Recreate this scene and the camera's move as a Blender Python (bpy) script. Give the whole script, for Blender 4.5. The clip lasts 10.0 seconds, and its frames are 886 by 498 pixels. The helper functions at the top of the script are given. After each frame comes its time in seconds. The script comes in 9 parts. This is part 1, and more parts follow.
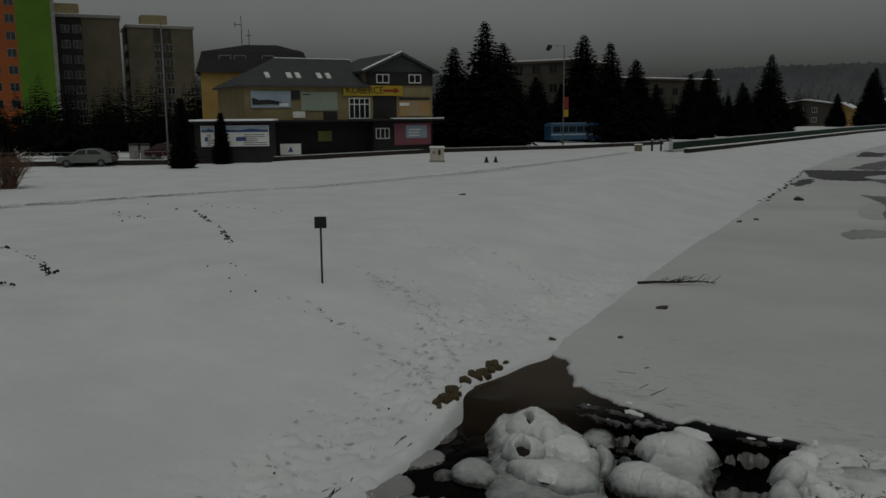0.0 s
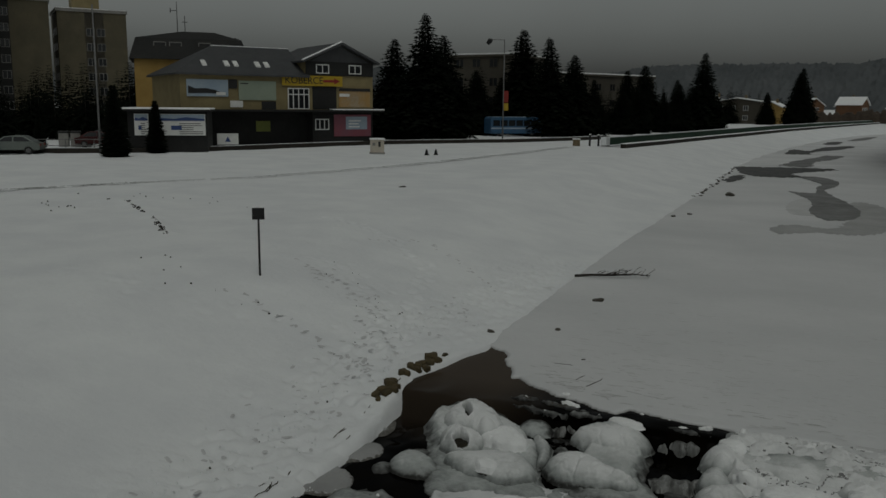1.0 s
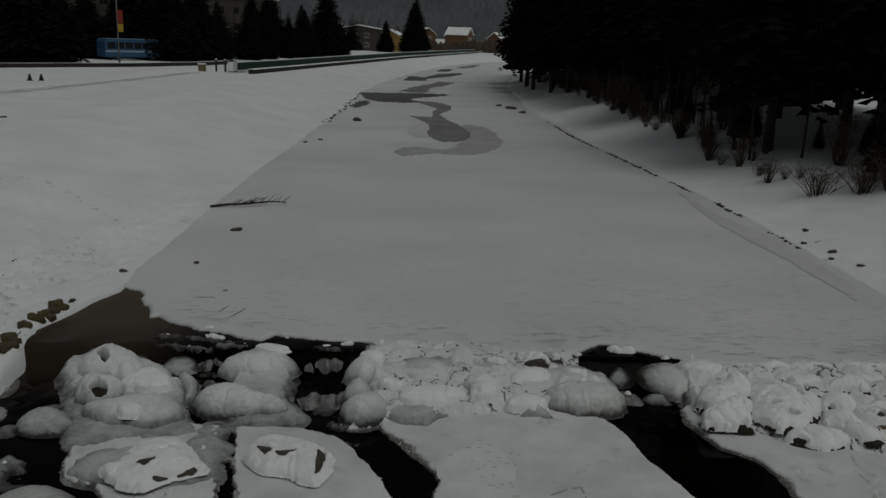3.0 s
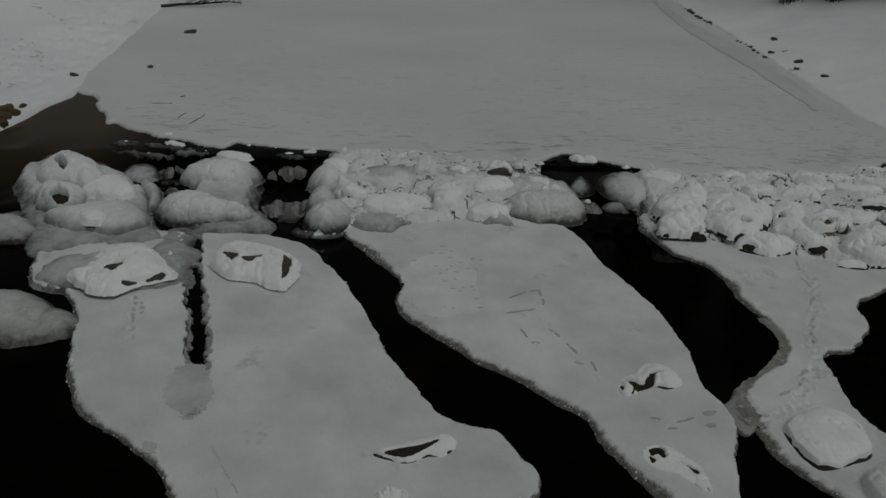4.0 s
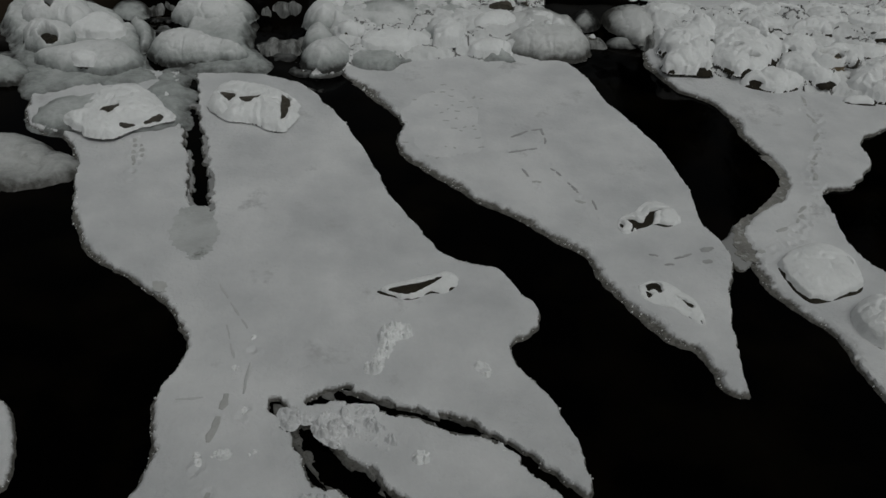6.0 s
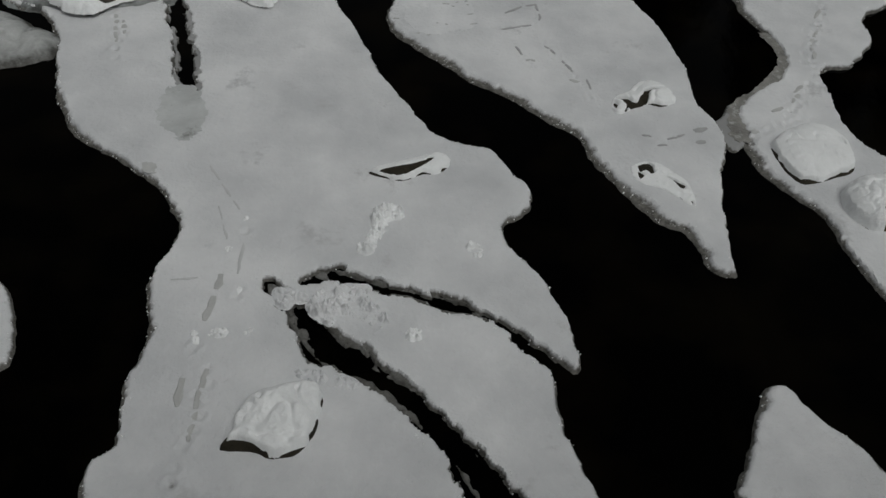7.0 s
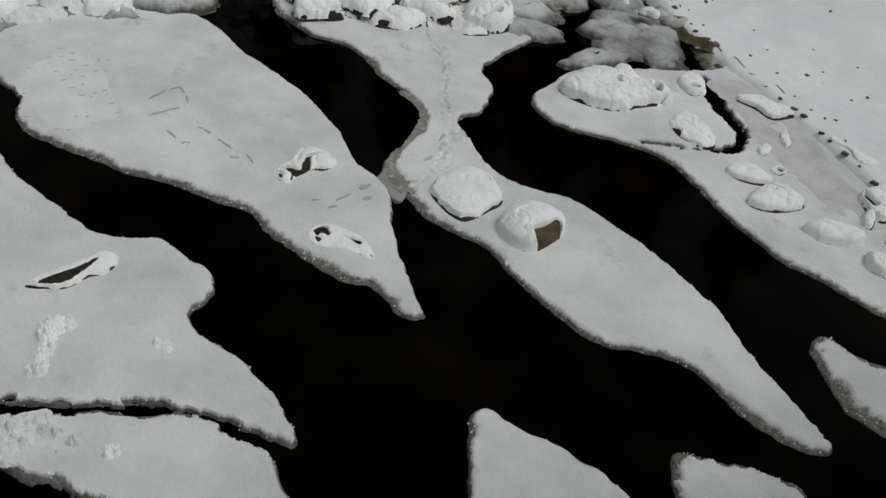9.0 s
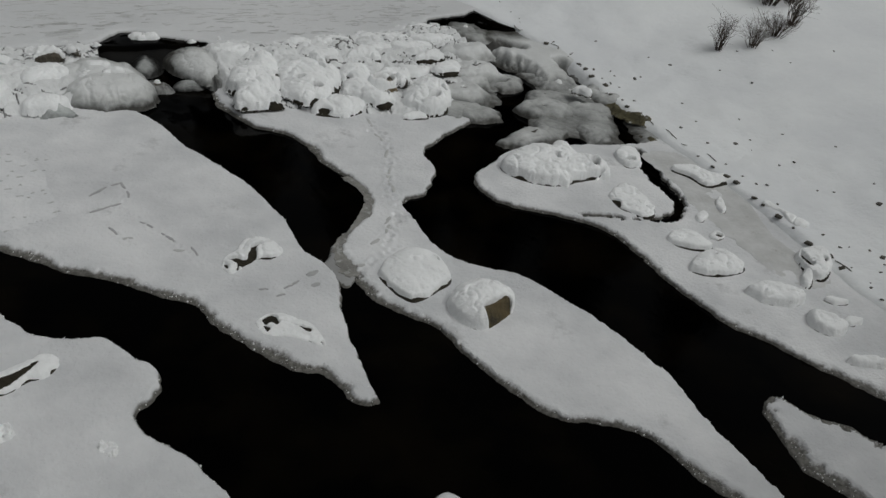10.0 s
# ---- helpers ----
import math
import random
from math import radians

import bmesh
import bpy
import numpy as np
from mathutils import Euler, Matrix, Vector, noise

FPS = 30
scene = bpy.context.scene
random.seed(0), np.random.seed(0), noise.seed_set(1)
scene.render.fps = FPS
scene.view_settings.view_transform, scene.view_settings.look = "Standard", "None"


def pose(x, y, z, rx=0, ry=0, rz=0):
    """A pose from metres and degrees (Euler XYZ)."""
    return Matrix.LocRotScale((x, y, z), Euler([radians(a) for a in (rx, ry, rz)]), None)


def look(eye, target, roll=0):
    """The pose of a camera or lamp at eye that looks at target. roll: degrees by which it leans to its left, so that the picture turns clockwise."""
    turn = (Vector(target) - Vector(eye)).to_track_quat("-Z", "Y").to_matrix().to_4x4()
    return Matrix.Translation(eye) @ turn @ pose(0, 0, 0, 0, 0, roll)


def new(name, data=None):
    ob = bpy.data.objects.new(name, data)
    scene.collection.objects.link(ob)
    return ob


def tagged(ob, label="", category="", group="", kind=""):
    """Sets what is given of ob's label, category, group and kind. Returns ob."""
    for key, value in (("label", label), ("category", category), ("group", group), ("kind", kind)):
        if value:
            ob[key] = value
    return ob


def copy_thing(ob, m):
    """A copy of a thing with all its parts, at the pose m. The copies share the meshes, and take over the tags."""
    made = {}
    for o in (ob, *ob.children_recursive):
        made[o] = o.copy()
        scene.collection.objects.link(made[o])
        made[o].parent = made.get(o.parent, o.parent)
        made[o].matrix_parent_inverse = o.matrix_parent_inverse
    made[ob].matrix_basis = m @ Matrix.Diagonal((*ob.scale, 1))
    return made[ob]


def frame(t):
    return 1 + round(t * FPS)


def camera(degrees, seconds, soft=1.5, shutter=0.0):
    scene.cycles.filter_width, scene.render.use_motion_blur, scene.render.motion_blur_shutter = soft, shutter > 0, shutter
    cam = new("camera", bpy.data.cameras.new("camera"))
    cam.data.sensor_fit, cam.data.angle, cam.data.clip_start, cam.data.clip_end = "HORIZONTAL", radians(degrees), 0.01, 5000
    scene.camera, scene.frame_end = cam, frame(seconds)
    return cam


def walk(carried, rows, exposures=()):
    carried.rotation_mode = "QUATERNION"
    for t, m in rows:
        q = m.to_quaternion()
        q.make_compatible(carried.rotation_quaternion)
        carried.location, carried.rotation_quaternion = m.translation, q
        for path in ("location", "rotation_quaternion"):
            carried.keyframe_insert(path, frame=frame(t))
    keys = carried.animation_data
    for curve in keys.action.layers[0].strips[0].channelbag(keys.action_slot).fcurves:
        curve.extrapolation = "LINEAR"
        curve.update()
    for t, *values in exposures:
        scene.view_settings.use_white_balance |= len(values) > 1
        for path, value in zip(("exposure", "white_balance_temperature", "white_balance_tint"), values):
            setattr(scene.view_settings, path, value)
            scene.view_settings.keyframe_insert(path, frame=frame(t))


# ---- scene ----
cam = camera(55.9, 10.0)
PATH = [
    (0, 0, 0, 6.3, 80.80, 0.42, 27.70),
    (0.5, 0, 0, 6.3, 80.79, 0.24, 27.10),
    (1, 0, 0, 6.3, 80.29, -0.55, 23.67),
    (1.5, 0, 0, 6.3, 79.57, -1.24, 16.76),
    (2, 0, 0, 6.3, 78.87, -1.93, 8.35),
    (2.2, 0, 0, 6.3, 78.59, -2.23, 5.00),
    (3.3, 0, 0, 6.3, 74.85, -1.67, -1.60),
    (3.5, 0, 0, 6.3, 73.73, -1.63, -1.96),
    (4, 0, 0, 6.3, 62.90, -3.12, -3.28),
    (4.5, 0, 0, 6.3, 57.91, -2.78, -3.36),
    (5, 0, 0, 6.3, 55.57, -2.72, -3.56),
    (5.2, 0, 0, 6.3, 55.22, -2.67, -3.51),
    (6.3, 0, 0, 6.3, 48.90, -2.78, -3.38),
    (6.5, 0, 0, 6.3, 46.37, -3.15, -3.40),
    (7, 0, 0, 6.3, 43.84, -3.03, -3.89),
    (7.5, 0, 0, 6.3, 43.69, -3.13, -3.97),
    (8, 0, 0, 6.3, 44.43, -6.02, -12.23),
    (8.5, 0, 0, 6.3, 46.26, -8.15, -19.99),
    (9, 0, 0, 6.3, 51.13, -9.32, -27.10),
    (9.5, 0, 0, 6.3, 56.74, -8.50, -30.49),
    (10, 0, 0, 6.3, 57.42, -8.79, -31.81),
]
EXPOSURES = [(0, -2.10, 6500, 2), (1.0, -2.06, 6500, 1), (1.5, -2.17, 6500, 2), (2.0, -1.95, 6500, 4), (3.5, -1.98, 6400, 4), (4.5, -1.65, 6400, 4), (5.2, -1.62, 6400, 4), (6.5, -1.37, 6400, 5), (7.5, -1.02, 6400, 6), (8.5, -1.07, 6400, 6), (9.0, -0.72, 6400, 6), (9.5, -1.0, 6400, 6), (10, -1.0, 6400, 6)]
walk(cam, [(t, pose(*p)) for t, *p in PATH], EXPOSURES)


# ---- light ----
def make_world():
    w = bpy.data.worlds.new("overcast_sky")
    scene.world = w
    w.use_nodes = True
    nt = w.node_tree
    bg = nt.nodes["Background"]
    sky = nt.nodes.new("ShaderNodeTexSky")
    sky.sky_type, sky.sun_disc = 'NISHITA', False
    sky.sun_elevation, sky.sun_rotation = radians(62), radians(139)
    sky.air_density, sky.dust_density, sky.ozone_density = 1.0, 6.0, 1.0
    grey = nt.nodes.new("ShaderNodeHueSaturation")
    grey.inputs["Saturation"].default_value = 0.10
    nt.links.new(sky.outputs[0], grey.inputs["Color"])
    # overcast: an even cloud layer, pale with haze along the horizon
    co = nt.nodes.new("ShaderNodeTexCoord")
    sep = nt.nodes.new("ShaderNodeSeparateXYZ")
    nt.links.new(co.outputs["Generated"], sep.inputs[0])
    ramp = nt.nodes.new("ShaderNodeMapRange")
    ramp.inputs["From Min"].default_value, ramp.inputs["From Max"].default_value = -0.05, 0.75
    ramp.inputs["To Min"].default_value, ramp.inputs["To Max"].default_value = SKY_LOW, SKY_HIGH
    ramp.interpolation_type = 'SMOOTHSTEP'
    nt.links.new(sep.outputs[2], ramp.inputs[0])
    pale = nt.nodes.new("ShaderNodeMapRange")
    pale.inputs["From Min"].default_value, pale.inputs["From Max"].default_value = 0.0, 0.22
    pale.inputs["To Min"].default_value, pale.inputs["To Max"].default_value = 1.35, 1.0
    pale.interpolation_type = 'SMOOTHSTEP'
    nt.links.new(sep.outputs[2], pale.inputs[0])
    low = nt.nodes.new("ShaderNodeMath")
    low.operation = 'MULTIPLY'
    nt.links.new(ramp.outputs[0], low.inputs[0])
    nt.links.new(pale.outputs[0], low.inputs[1])
    cloud = nt.nodes.new("ShaderNodeTexNoise")
    cloud.inputs["Scale"].default_value, cloud.inputs["Detail"].default_value = 2.2, 4
    nt.links.new(co.outputs["Generated"], cloud.inputs["Vector"])
    cr = nt.nodes.new("ShaderNodeMapRange")
    cr.inputs["To Min"].default_value, cr.inputs["To Max"].default_value = 0.8, 1.2
    nt.links.new(cloud.outputs[0], cr.inputs[0])
    m1 = nt.nodes.new("ShaderNodeMath")
    m1.operation = 'MULTIPLY'
    nt.links.new(low.outputs[0], m1.inputs[0])
    nt.links.new(cr.outputs[0], m1.inputs[1])
    mix = nt.nodes.new("ShaderNodeMix")
    mix.data_type, mix.blend_type = 'RGBA', 'MULTIPLY'
    mix.inputs[0].default_value = 1.0
    nt.links.new(grey.outputs[0], mix.inputs[6])
    nt.links.new(m1.outputs[0], mix.inputs[7])
    nt.links.new(mix.outputs[2], bg.inputs["Color"])
    bg.inputs["Strength"].default_value = 0.1


SKY_LOW, SKY_HIGH = 2.1, 0.85
make_world()
sun = new("sun", bpy.data.lights.new("sun", 'SUN'))
sun.data.energy, sun.data.angle, sun.data.color = 1.4, radians(38), (1.0, 0.97, 0.94)
sun.matrix_world = look((15, -19, 57), (0, 0, 0))
tagged(sun, "veiled sun behind the overcast", "sun")


# ---- materials ----
def surface(name, c1, c2, scale=2.0, fine=30.0, rough=0.7, bump=0.2, depth=0.02, metal=0.0, spec=0.4, worn=None, stretch=(1, 1, 1), local=False, tint=0.0, grit=0.5):
    """A two-scale procedural surface: c1 to c2 by coarse noise, grain by fine noise, relief by both."""
    m = bpy.data.materials.new(name)
    m.use_nodes = True
    nt = m.node_tree
    b = nt.nodes["Principled BSDF"]
    if local:
        src = nt.nodes.new("ShaderNodeTexCoord").outputs["Object"]
    else:
        src = nt.nodes.new("ShaderNodeNewGeometry").outputs["Position"]
    mp = nt.nodes.new("ShaderNodeMapping")
    mp.inputs["Scale"].default_value = stretch
    nt.links.new(src, mp.inputs[0])

    def noise_node(s, detail=5.0, r=0.6):
        n = nt.nodes.new("ShaderNodeTexNoise")
        n.inputs["Scale"].default_value, n.inputs["Detail"].default_value, n.inputs["Roughness"].default_value = s, detail, r
        nt.links.new(mp.outputs[0], n.inputs["Vector"])
        return n.outputs[0]

    def mixed(a, bcol, fac, mode='MIX'):
        x = nt.nodes.new("ShaderNodeMix")
        x.data_type, x.blend_type = 'RGBA', mode
        for sock, v in ((x.inputs[0], fac), (x.inputs[6], a), (x.inputs[7], bcol)):
            if isinstance(v, (tuple, list)):
                sock.default_value = (*v, 1)
            elif isinstance(v, (int, float)):
                sock.default_value = v
            else:
                nt.links.new(v, sock)
        return x.outputs[2]

    def ranged(v, a, bb, lo=0.0, hi=1.0):
        r = nt.nodes.new("ShaderNodeMapRange")
        for k, val in zip(("From Min", "From Max", "To Min", "To Max"), (a, bb, lo, hi)):
            r.inputs[k].default_value = val
        nt.links.new(v, r.inputs[0])
        return r.outputs[0]

    coarse, grain = noise_node(scale), noise_node(fine, 3.0)
    col = mixed(c1, c2, ranged(coarse, 0.35, 0.65))
    col = mixed(col, tuple(0.8 * v for v in c1), ranged(grain, 0.45, 0.8, 0, grit))
    if worn:
        wc, ws, wt = worn
        col = mixed(col, wc, ranged(noise_node(ws, 6.0, 0.7), wt, wt + 0.08))
    if tint:
        oi = nt.nodes.new("ShaderNodeObjectInfo")
        col = mixed(col, tuple(min(1, 1.6 * v) for v in c2), ranged(oi.outputs["Random"], 0, 1, 0, tint))
    nt.links.new(col, b.inputs["Base Color"])
    nt.links.new(ranged(grain, 0.3, 0.7, max(0.02, rough - 0.1), min(1, rough + 0.1)), b.inputs["Roughness"])
    b.inputs["Metallic"].default_value = metal
    b.inputs["Specular IOR Level"].default_value = spec
    if bump:
        add = nt.nodes.new("ShaderNodeMath")
        add.operation = 'MULTIPLY_ADD'
        nt.links.new(coarse, add.inputs[0])
        add.inputs[1].default_value = 1.5
        nt.links.new(grain, add.inputs[2])
        bp = nt.nodes.new("ShaderNodeBump")
        bp.inputs["Strength"].default_value, bp.inputs["Distance"].default_value = bump, depth
        nt.links.new(add.outputs[0], bp.inputs["Height"])
        nt.links.new(bp.outputs[0], b.inputs["Normal"])
    return m


SNOW = surface("bank_snow", (0.81, 0.82, 0.83), (0.73, 0.74, 0.76), 0.4, 7, 0.8, 0.4, 0.05, spec=0.2, grit=0.12)
CAP_SNOW = surface("cap_snow", (0.90, 0.905, 0.91), (0.82, 0.825, 0.83), 3.0, 20, 0.85, 0.6, 0.03, spec=0.2, grit=0.25)
TRODDEN_SHADE = surface("trodden_snow_shade", (0.62, 0.62, 0.63), (0.52, 0.52, 0.53), 3.0, 20, 0.8, 0.3, 0.02, spec=0.2, grit=0.2)
WET_ICE = surface("wet_ice", (0.30, 0.29, 0.27), (0.16, 0.155, 0.145), 5.0, 45, 0.4, 0.7, 0.02, spec=0.5, worn=((0.45, 0.45, 0.44), 12, 0.55))
GLAZE = surface("glazed_ice", (0.62, 0.63, 0.63), (0.42, 0.43, 0.43), 1.3, 14, 0.35, 0.4, 0.03, spec=0.5, worn=((0.22, 0.22, 0.21), 1.7, 0.62), grit=0.2)
RUBBLE = surface("rubble_ice", (0.76, 0.765, 0.77), (0.66, 0.665, 0.67), 1.6, 12, 0.7, 0.6, 0.05, spec=0.3, worn=((0.34, 0.335, 0.33), 3.2, 0.63), grit=0.25)
SLUSH = surface("grey_slush", (0.36, 0.36, 0.36), (0.27, 0.27, 0.27), 0.6, 12, 0.6, 0.2, 0.01, spec=0.1, grit=0.2)
DARK_SLUSH = surface("dark_slush", (0.12, 0.12, 0.12), (0.07, 0.07, 0.07), 0.8, 10, 0.6, 0.2, 0.01, spec=0.1)
CRACK_SLUSH = surface("crack_slush", (0.20, 0.198, 0.19), (0.07, 0.066, 0.058), 5.0, 40, 0.5, 0.7, 0.02, spec=0.3, worn=((0.04, 0.036, 0.03), 7, 0.58), grit=0.3)
PRINT = surface("pressed_snow", (0.46, 0.46, 0.47), (0.38, 0.38, 0.39), 6.0, 50, 0.6, 0.3, 0.01, spec=0.3, grit=0.2)
FAINT_MARK = surface("faint_mark", (0.60, 0.60, 0.605), (0.52, 0.52, 0.525), 5.0, 40, 0.6, 0.2, 0.01, spec=0.25, grit=0.15)
PALE_SLUSH = surface("pale_slush", (0.53, 0.53, 0.525), (0.45, 0.45, 0.445), 5.0, 40, 0.5, 0.2, 0.01, spec=0.3, grit=0.15)
ROCK = surface("wet_rock", (0.070, 0.059, 0.042), (0.035, 0.032, 0.025), 4.0, 35, 0.55, 0.8, 0.03, spec=0.4)
DARK_STONE = surface("dark_wet_stone", (0.030, 0.025, 0.016), (0.014, 0.012, 0.008), 5.0, 40, 0.75, 0.6, 0.02, spec=0.2)
OLIVE_STONE = surface("olive_brown_stone", (0.105, 0.078, 0.036), (0.050, 0.040, 0.020), 5.0, 40, 0.85, 0.7, 0.02, worn=((0.03, 0.026, 0.018), 4.0, 0.58), tint=0.3)
BROWN_STONE = surface("brown_stone", (0.20, 0.15, 0.085), (0.11, 0.085, 0.05), 5.0, 40, 0.8, 0.7, 0.02)
EARTH = surface("bare_earth", (0.026, 0.021, 0.016), (0.013, 0.011, 0.008), 3.0, 30, 0.9, 0.6, 0.03)
BARK = surface("bark", (0.042, 0.033, 0.027), (0.018, 0.015, 0.012), 3.0, 30, 0.9, 0.7, 0.03, stretch=(3, 3, 0.6))
TWIG = surface("dry_twigs", (0.070, 0.052, 0.038), (0.038, 0.029, 0.022), 2.0, 20, 0.9, 0.0)
RED_TWIG = surface("rusty_twigs", (0.16, 0.085, 0.05), (0.085, 0.05, 0.035), 1.0, 20, 0.9, 0.0)
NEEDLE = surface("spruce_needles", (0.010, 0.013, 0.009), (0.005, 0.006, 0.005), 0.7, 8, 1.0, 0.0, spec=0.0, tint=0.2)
# paler than the near needles: distance haze put into the base colour
HAZE_NEEDLE = surface("far_woods", (0.115, 0.122, 0.128), (0.085, 0.092, 0.097), 0.02, 0.4, 1.0, 0.0, spec=0.0, grit=0.3)
DARK_METAL = surface("painted_dark_metal", (0.015, 0.015, 0.015), (0.009, 0.009, 0.009), 4, 40, 0.5, 0.2, 0.004)
GREY_METAL = surface("galvanised_steel", (0.150, 0.150, 0.150), (0.110, 0.110, 0.110), 4, 40, 0.45, 0.2, 0.004, metal=0.6)
CONCRETE = surface("concrete", (0.255, 0.247, 0.232), (0.180, 0.176, 0.165), 1.5, 18, 0.85, 0.4, 0.01)
RENDERED = surface("cream_render", (0.25, 0.205, 0.105), (0.20, 0.16, 0.08), 0.8, 14, 0.85, 0.3, 0.01)
OCHRE = surface("ochre_render", (0.385, 0.252, 0.077), (0.315, 0.203, 0.059), 0.6, 14, 0.85, 0.3, 0.01)
SLATE = surface("dark_roof_sheet", (0.064, 0.066, 0.069), (0.045, 0.046, 0.050), 0.8, 12, 0.6, 0.3, 0.01)
TAN_PANEL = surface("tan_panel", (0.110, 0.095, 0.060), (0.080, 0.070, 0.045), 0.3, 6, 0.85, 0.2, 0.01)
# dark cladding; on the shop's flat bay it also paints recess shade
DARK_PANEL = surface("dark_panel_and_shade", (0.018, 0.018, 0.017), (0.011, 0.011, 0.011), 0.5, 8, 0.8, 0.2, 0.01)
GREEN_PANEL = surface("lime_render", (0.084, 0.180, 0.012), (0.066, 0.150, 0.011), 0.3, 6, 0.85, 0.2, 0.01)
ORANGE_PANEL = surface("orange_render", (0.300, 0.078, 0.018), (0.252, 0.063, 0.015), 0.3, 6, 0.85, 0.2, 0.01)
DULL_BLOCK = surface("dull_plaster", (0.090, 0.081, 0.063), (0.063, 0.056, 0.045), 0.25, 5, 0.9, 0.2, 0.01)
WHITE_PAINT = surface("white_paint", (0.75, 0.75, 0.73), (0.66, 0.66, 0.64), 2.0, 20, 0.6, 0.1, 0.004)
DARK_GLASS = surface("dark_window_glass", (0.022, 0.024, 0.026), (0.015, 0.016, 0.018), 1.0, 6, 0.12, 0.0, spec=0.5)
YELLOW = surface("yellow_sign_paint", (0.434, 0.294, 0.021), (0.385, 0.259, 0.017), 1.0, 10, 0.6, 0.1, 0.004)
DARK_RED = surface("dark_red_car_paint", (0.045, 0.006, 0.006), (0.035, 0.005, 0.005), 1.0, 10, 0.4, 0.0, metal=0.2)
RED = surface("red_paint", (0.250, 0.025, 0.018), (0.200, 0.020, 0.015), 1.0, 10, 0.6, 0.1, 0.004)
PINK = surface("pink_poster", (0.252, 0.060, 0.078), (0.204, 0.084, 0.114), 0.5, 8, 0.6, 0.0)
BLUE = surface("blue_paint", (0.030, 0.095, 0.18), (0.034, 0.080, 0.15), 1.0, 10, 0.45, 0.1, 0.004)
PALE_BLUE = surface("pale_blue_poster", (0.336, 0.400, 0.464), (0.272, 0.344, 0.424), 0.6, 8, 0.6, 0.0)
NAVY = surface("navy_print", (0.04, 0.07, 0.20), (0.035, 0.06, 0.16), 1.0, 10, 0.6, 0.0)
PALE_GREEN = surface("pale_green_poster", (0.280, 0.322, 0.252), (0.238, 0.287, 0.224), 0.5, 8, 0.6, 0.0)
OLIVE = surface("olive_poster", (0.20, 0.22, 0.05), (0.16, 0.18, 0.04), 0.6, 8, 0.6, 0.0)
AMBER = surface("amber_poster", (0.350, 0.189, 0.035), (0.315, 0.252, 0.168), 0.45, 5, 0.6, 0.0)
BLACK = surface("black_print", (0.02, 0.02, 0.02), (0.014, 0.014, 0.014), 1.0, 10, 0.6, 0.0)
TARP = surface("green_mesh", (0.012, 0.042, 0.022), (0.008, 0.028, 0.015), 0.5, 12, 0.8, 0.2, 0.01)
SILVER = surface("silver_car_paint", (0.17, 0.19, 0.175), (0.13, 0.15, 0.14), 1.0, 10, 0.35, 0.0, metal=0.4)
DARK_PAINT = surface("dark_car_paint", (0.03, 0.03, 0.034), (0.025, 0.025, 0.028), 1.0, 10, 0.3, 0.0, metal=0.2)
RUBBER = surface("rubber", (0.02, 0.02, 0.02), (0.015, 0.015, 0.015), 5, 40, 0.9, 0.2, 0.004)


def make_water():
    m = bpy.data.materials.new("dark_river_water")
    m.use_nodes = True
    nt = m.node_tree
    b = nt.nodes["Principled BSDF"]
    geo = nt.nodes.new("ShaderNodeNewGeometry")
    n = nt.nodes.new("ShaderNodeTexNoise")
    n.inputs["Scale"].default_value, n.inputs["Detail"].default_value = 0.9, 5
    nt.links.new(geo.outputs["Position"], n.inputs["Vector"])
    r = nt.nodes.new("ShaderNodeValToRGB")
    r.color_ramp.elements[0].position, r.color_ramp.elements[0].color = 0.45, (0.0003, 0.0003, 0.0003, 1)
    r.color_ramp.elements[1].position, r.color_ramp.elements[1].color = 0.78, (0.004, 0.003, 0.0016, 1)
    nt.links.new(n.outputs[0], r.inputs[0])
    # shallow brown water over gravel in the pool beside the left bank
    sep = nt.nodes.new("ShaderNodeSeparateXYZ")
    nt.links.new(geo.outputs["Position"], sep.inputs[0])
    sy, sx, both = (nt.nodes.new(k) for k in ("ShaderNodeMapRange", "ShaderNodeMapRange", "ShaderNodeMath"))
    sy.inputs["From Min"].default_value, sy.inputs["From Max"].default_value = 13.5, 16.5
    sx.inputs["From Min"].default_value, sx.inputs["From Max"].default_value = -4.2, -5.6
    both.operation = 'MULTIPLY'
    nt.links.new(sep.outputs[1], sy.inputs[0])
    nt.links.new(sep.outputs[0], sx.inputs[0])
    nt.links.new(sy.outputs[0], both.inputs[0])
    nt.links.new(sx.outputs[0], both.inputs[1])
    bed = nt.nodes.new("ShaderNodeMix")
    bed.data_type = 'RGBA'
    bed.inputs[7].default_value = (0.060, 0.046, 0.034, 1)
    nt.links.new(both.outputs[0], bed.inputs[0])
    nt.links.new(r.outputs[0], bed.inputs[6])
    nt.links.new(bed.outputs[2], b.inputs["Base Color"])
    b.inputs["Roughness"].default_value = 0.06
    b.inputs["IOR"].default_value = 1.33
    b.inputs["Specular IOR Level"].default_value = 0.04
    w = nt.nodes.new("ShaderNodeTexNoise")
    w.inputs["Scale"].default_value, w.inputs["Detail"].default_value = 7, 3
    mp = nt.nodes.new("ShaderNodeMapping")
    mp.inputs["Scale"].default_value = (1.2, 0.8, 1)
    nt.links.new(geo.outputs["Position"], mp.inputs[0])
    nt.links.new(mp.outputs[0], w.inputs["Vector"])
    bp = nt.nodes.new("ShaderNodeBump")
    bp.inputs["Strength"].default_value, bp.inputs["Distance"].default_value = 0.07, 0.02
    nt.links.new(w.outputs[0], bp.inputs["Height"])
    nt.links.new(bp.outputs[0], b.inputs["Normal"])
    return m


WATER = make_water()


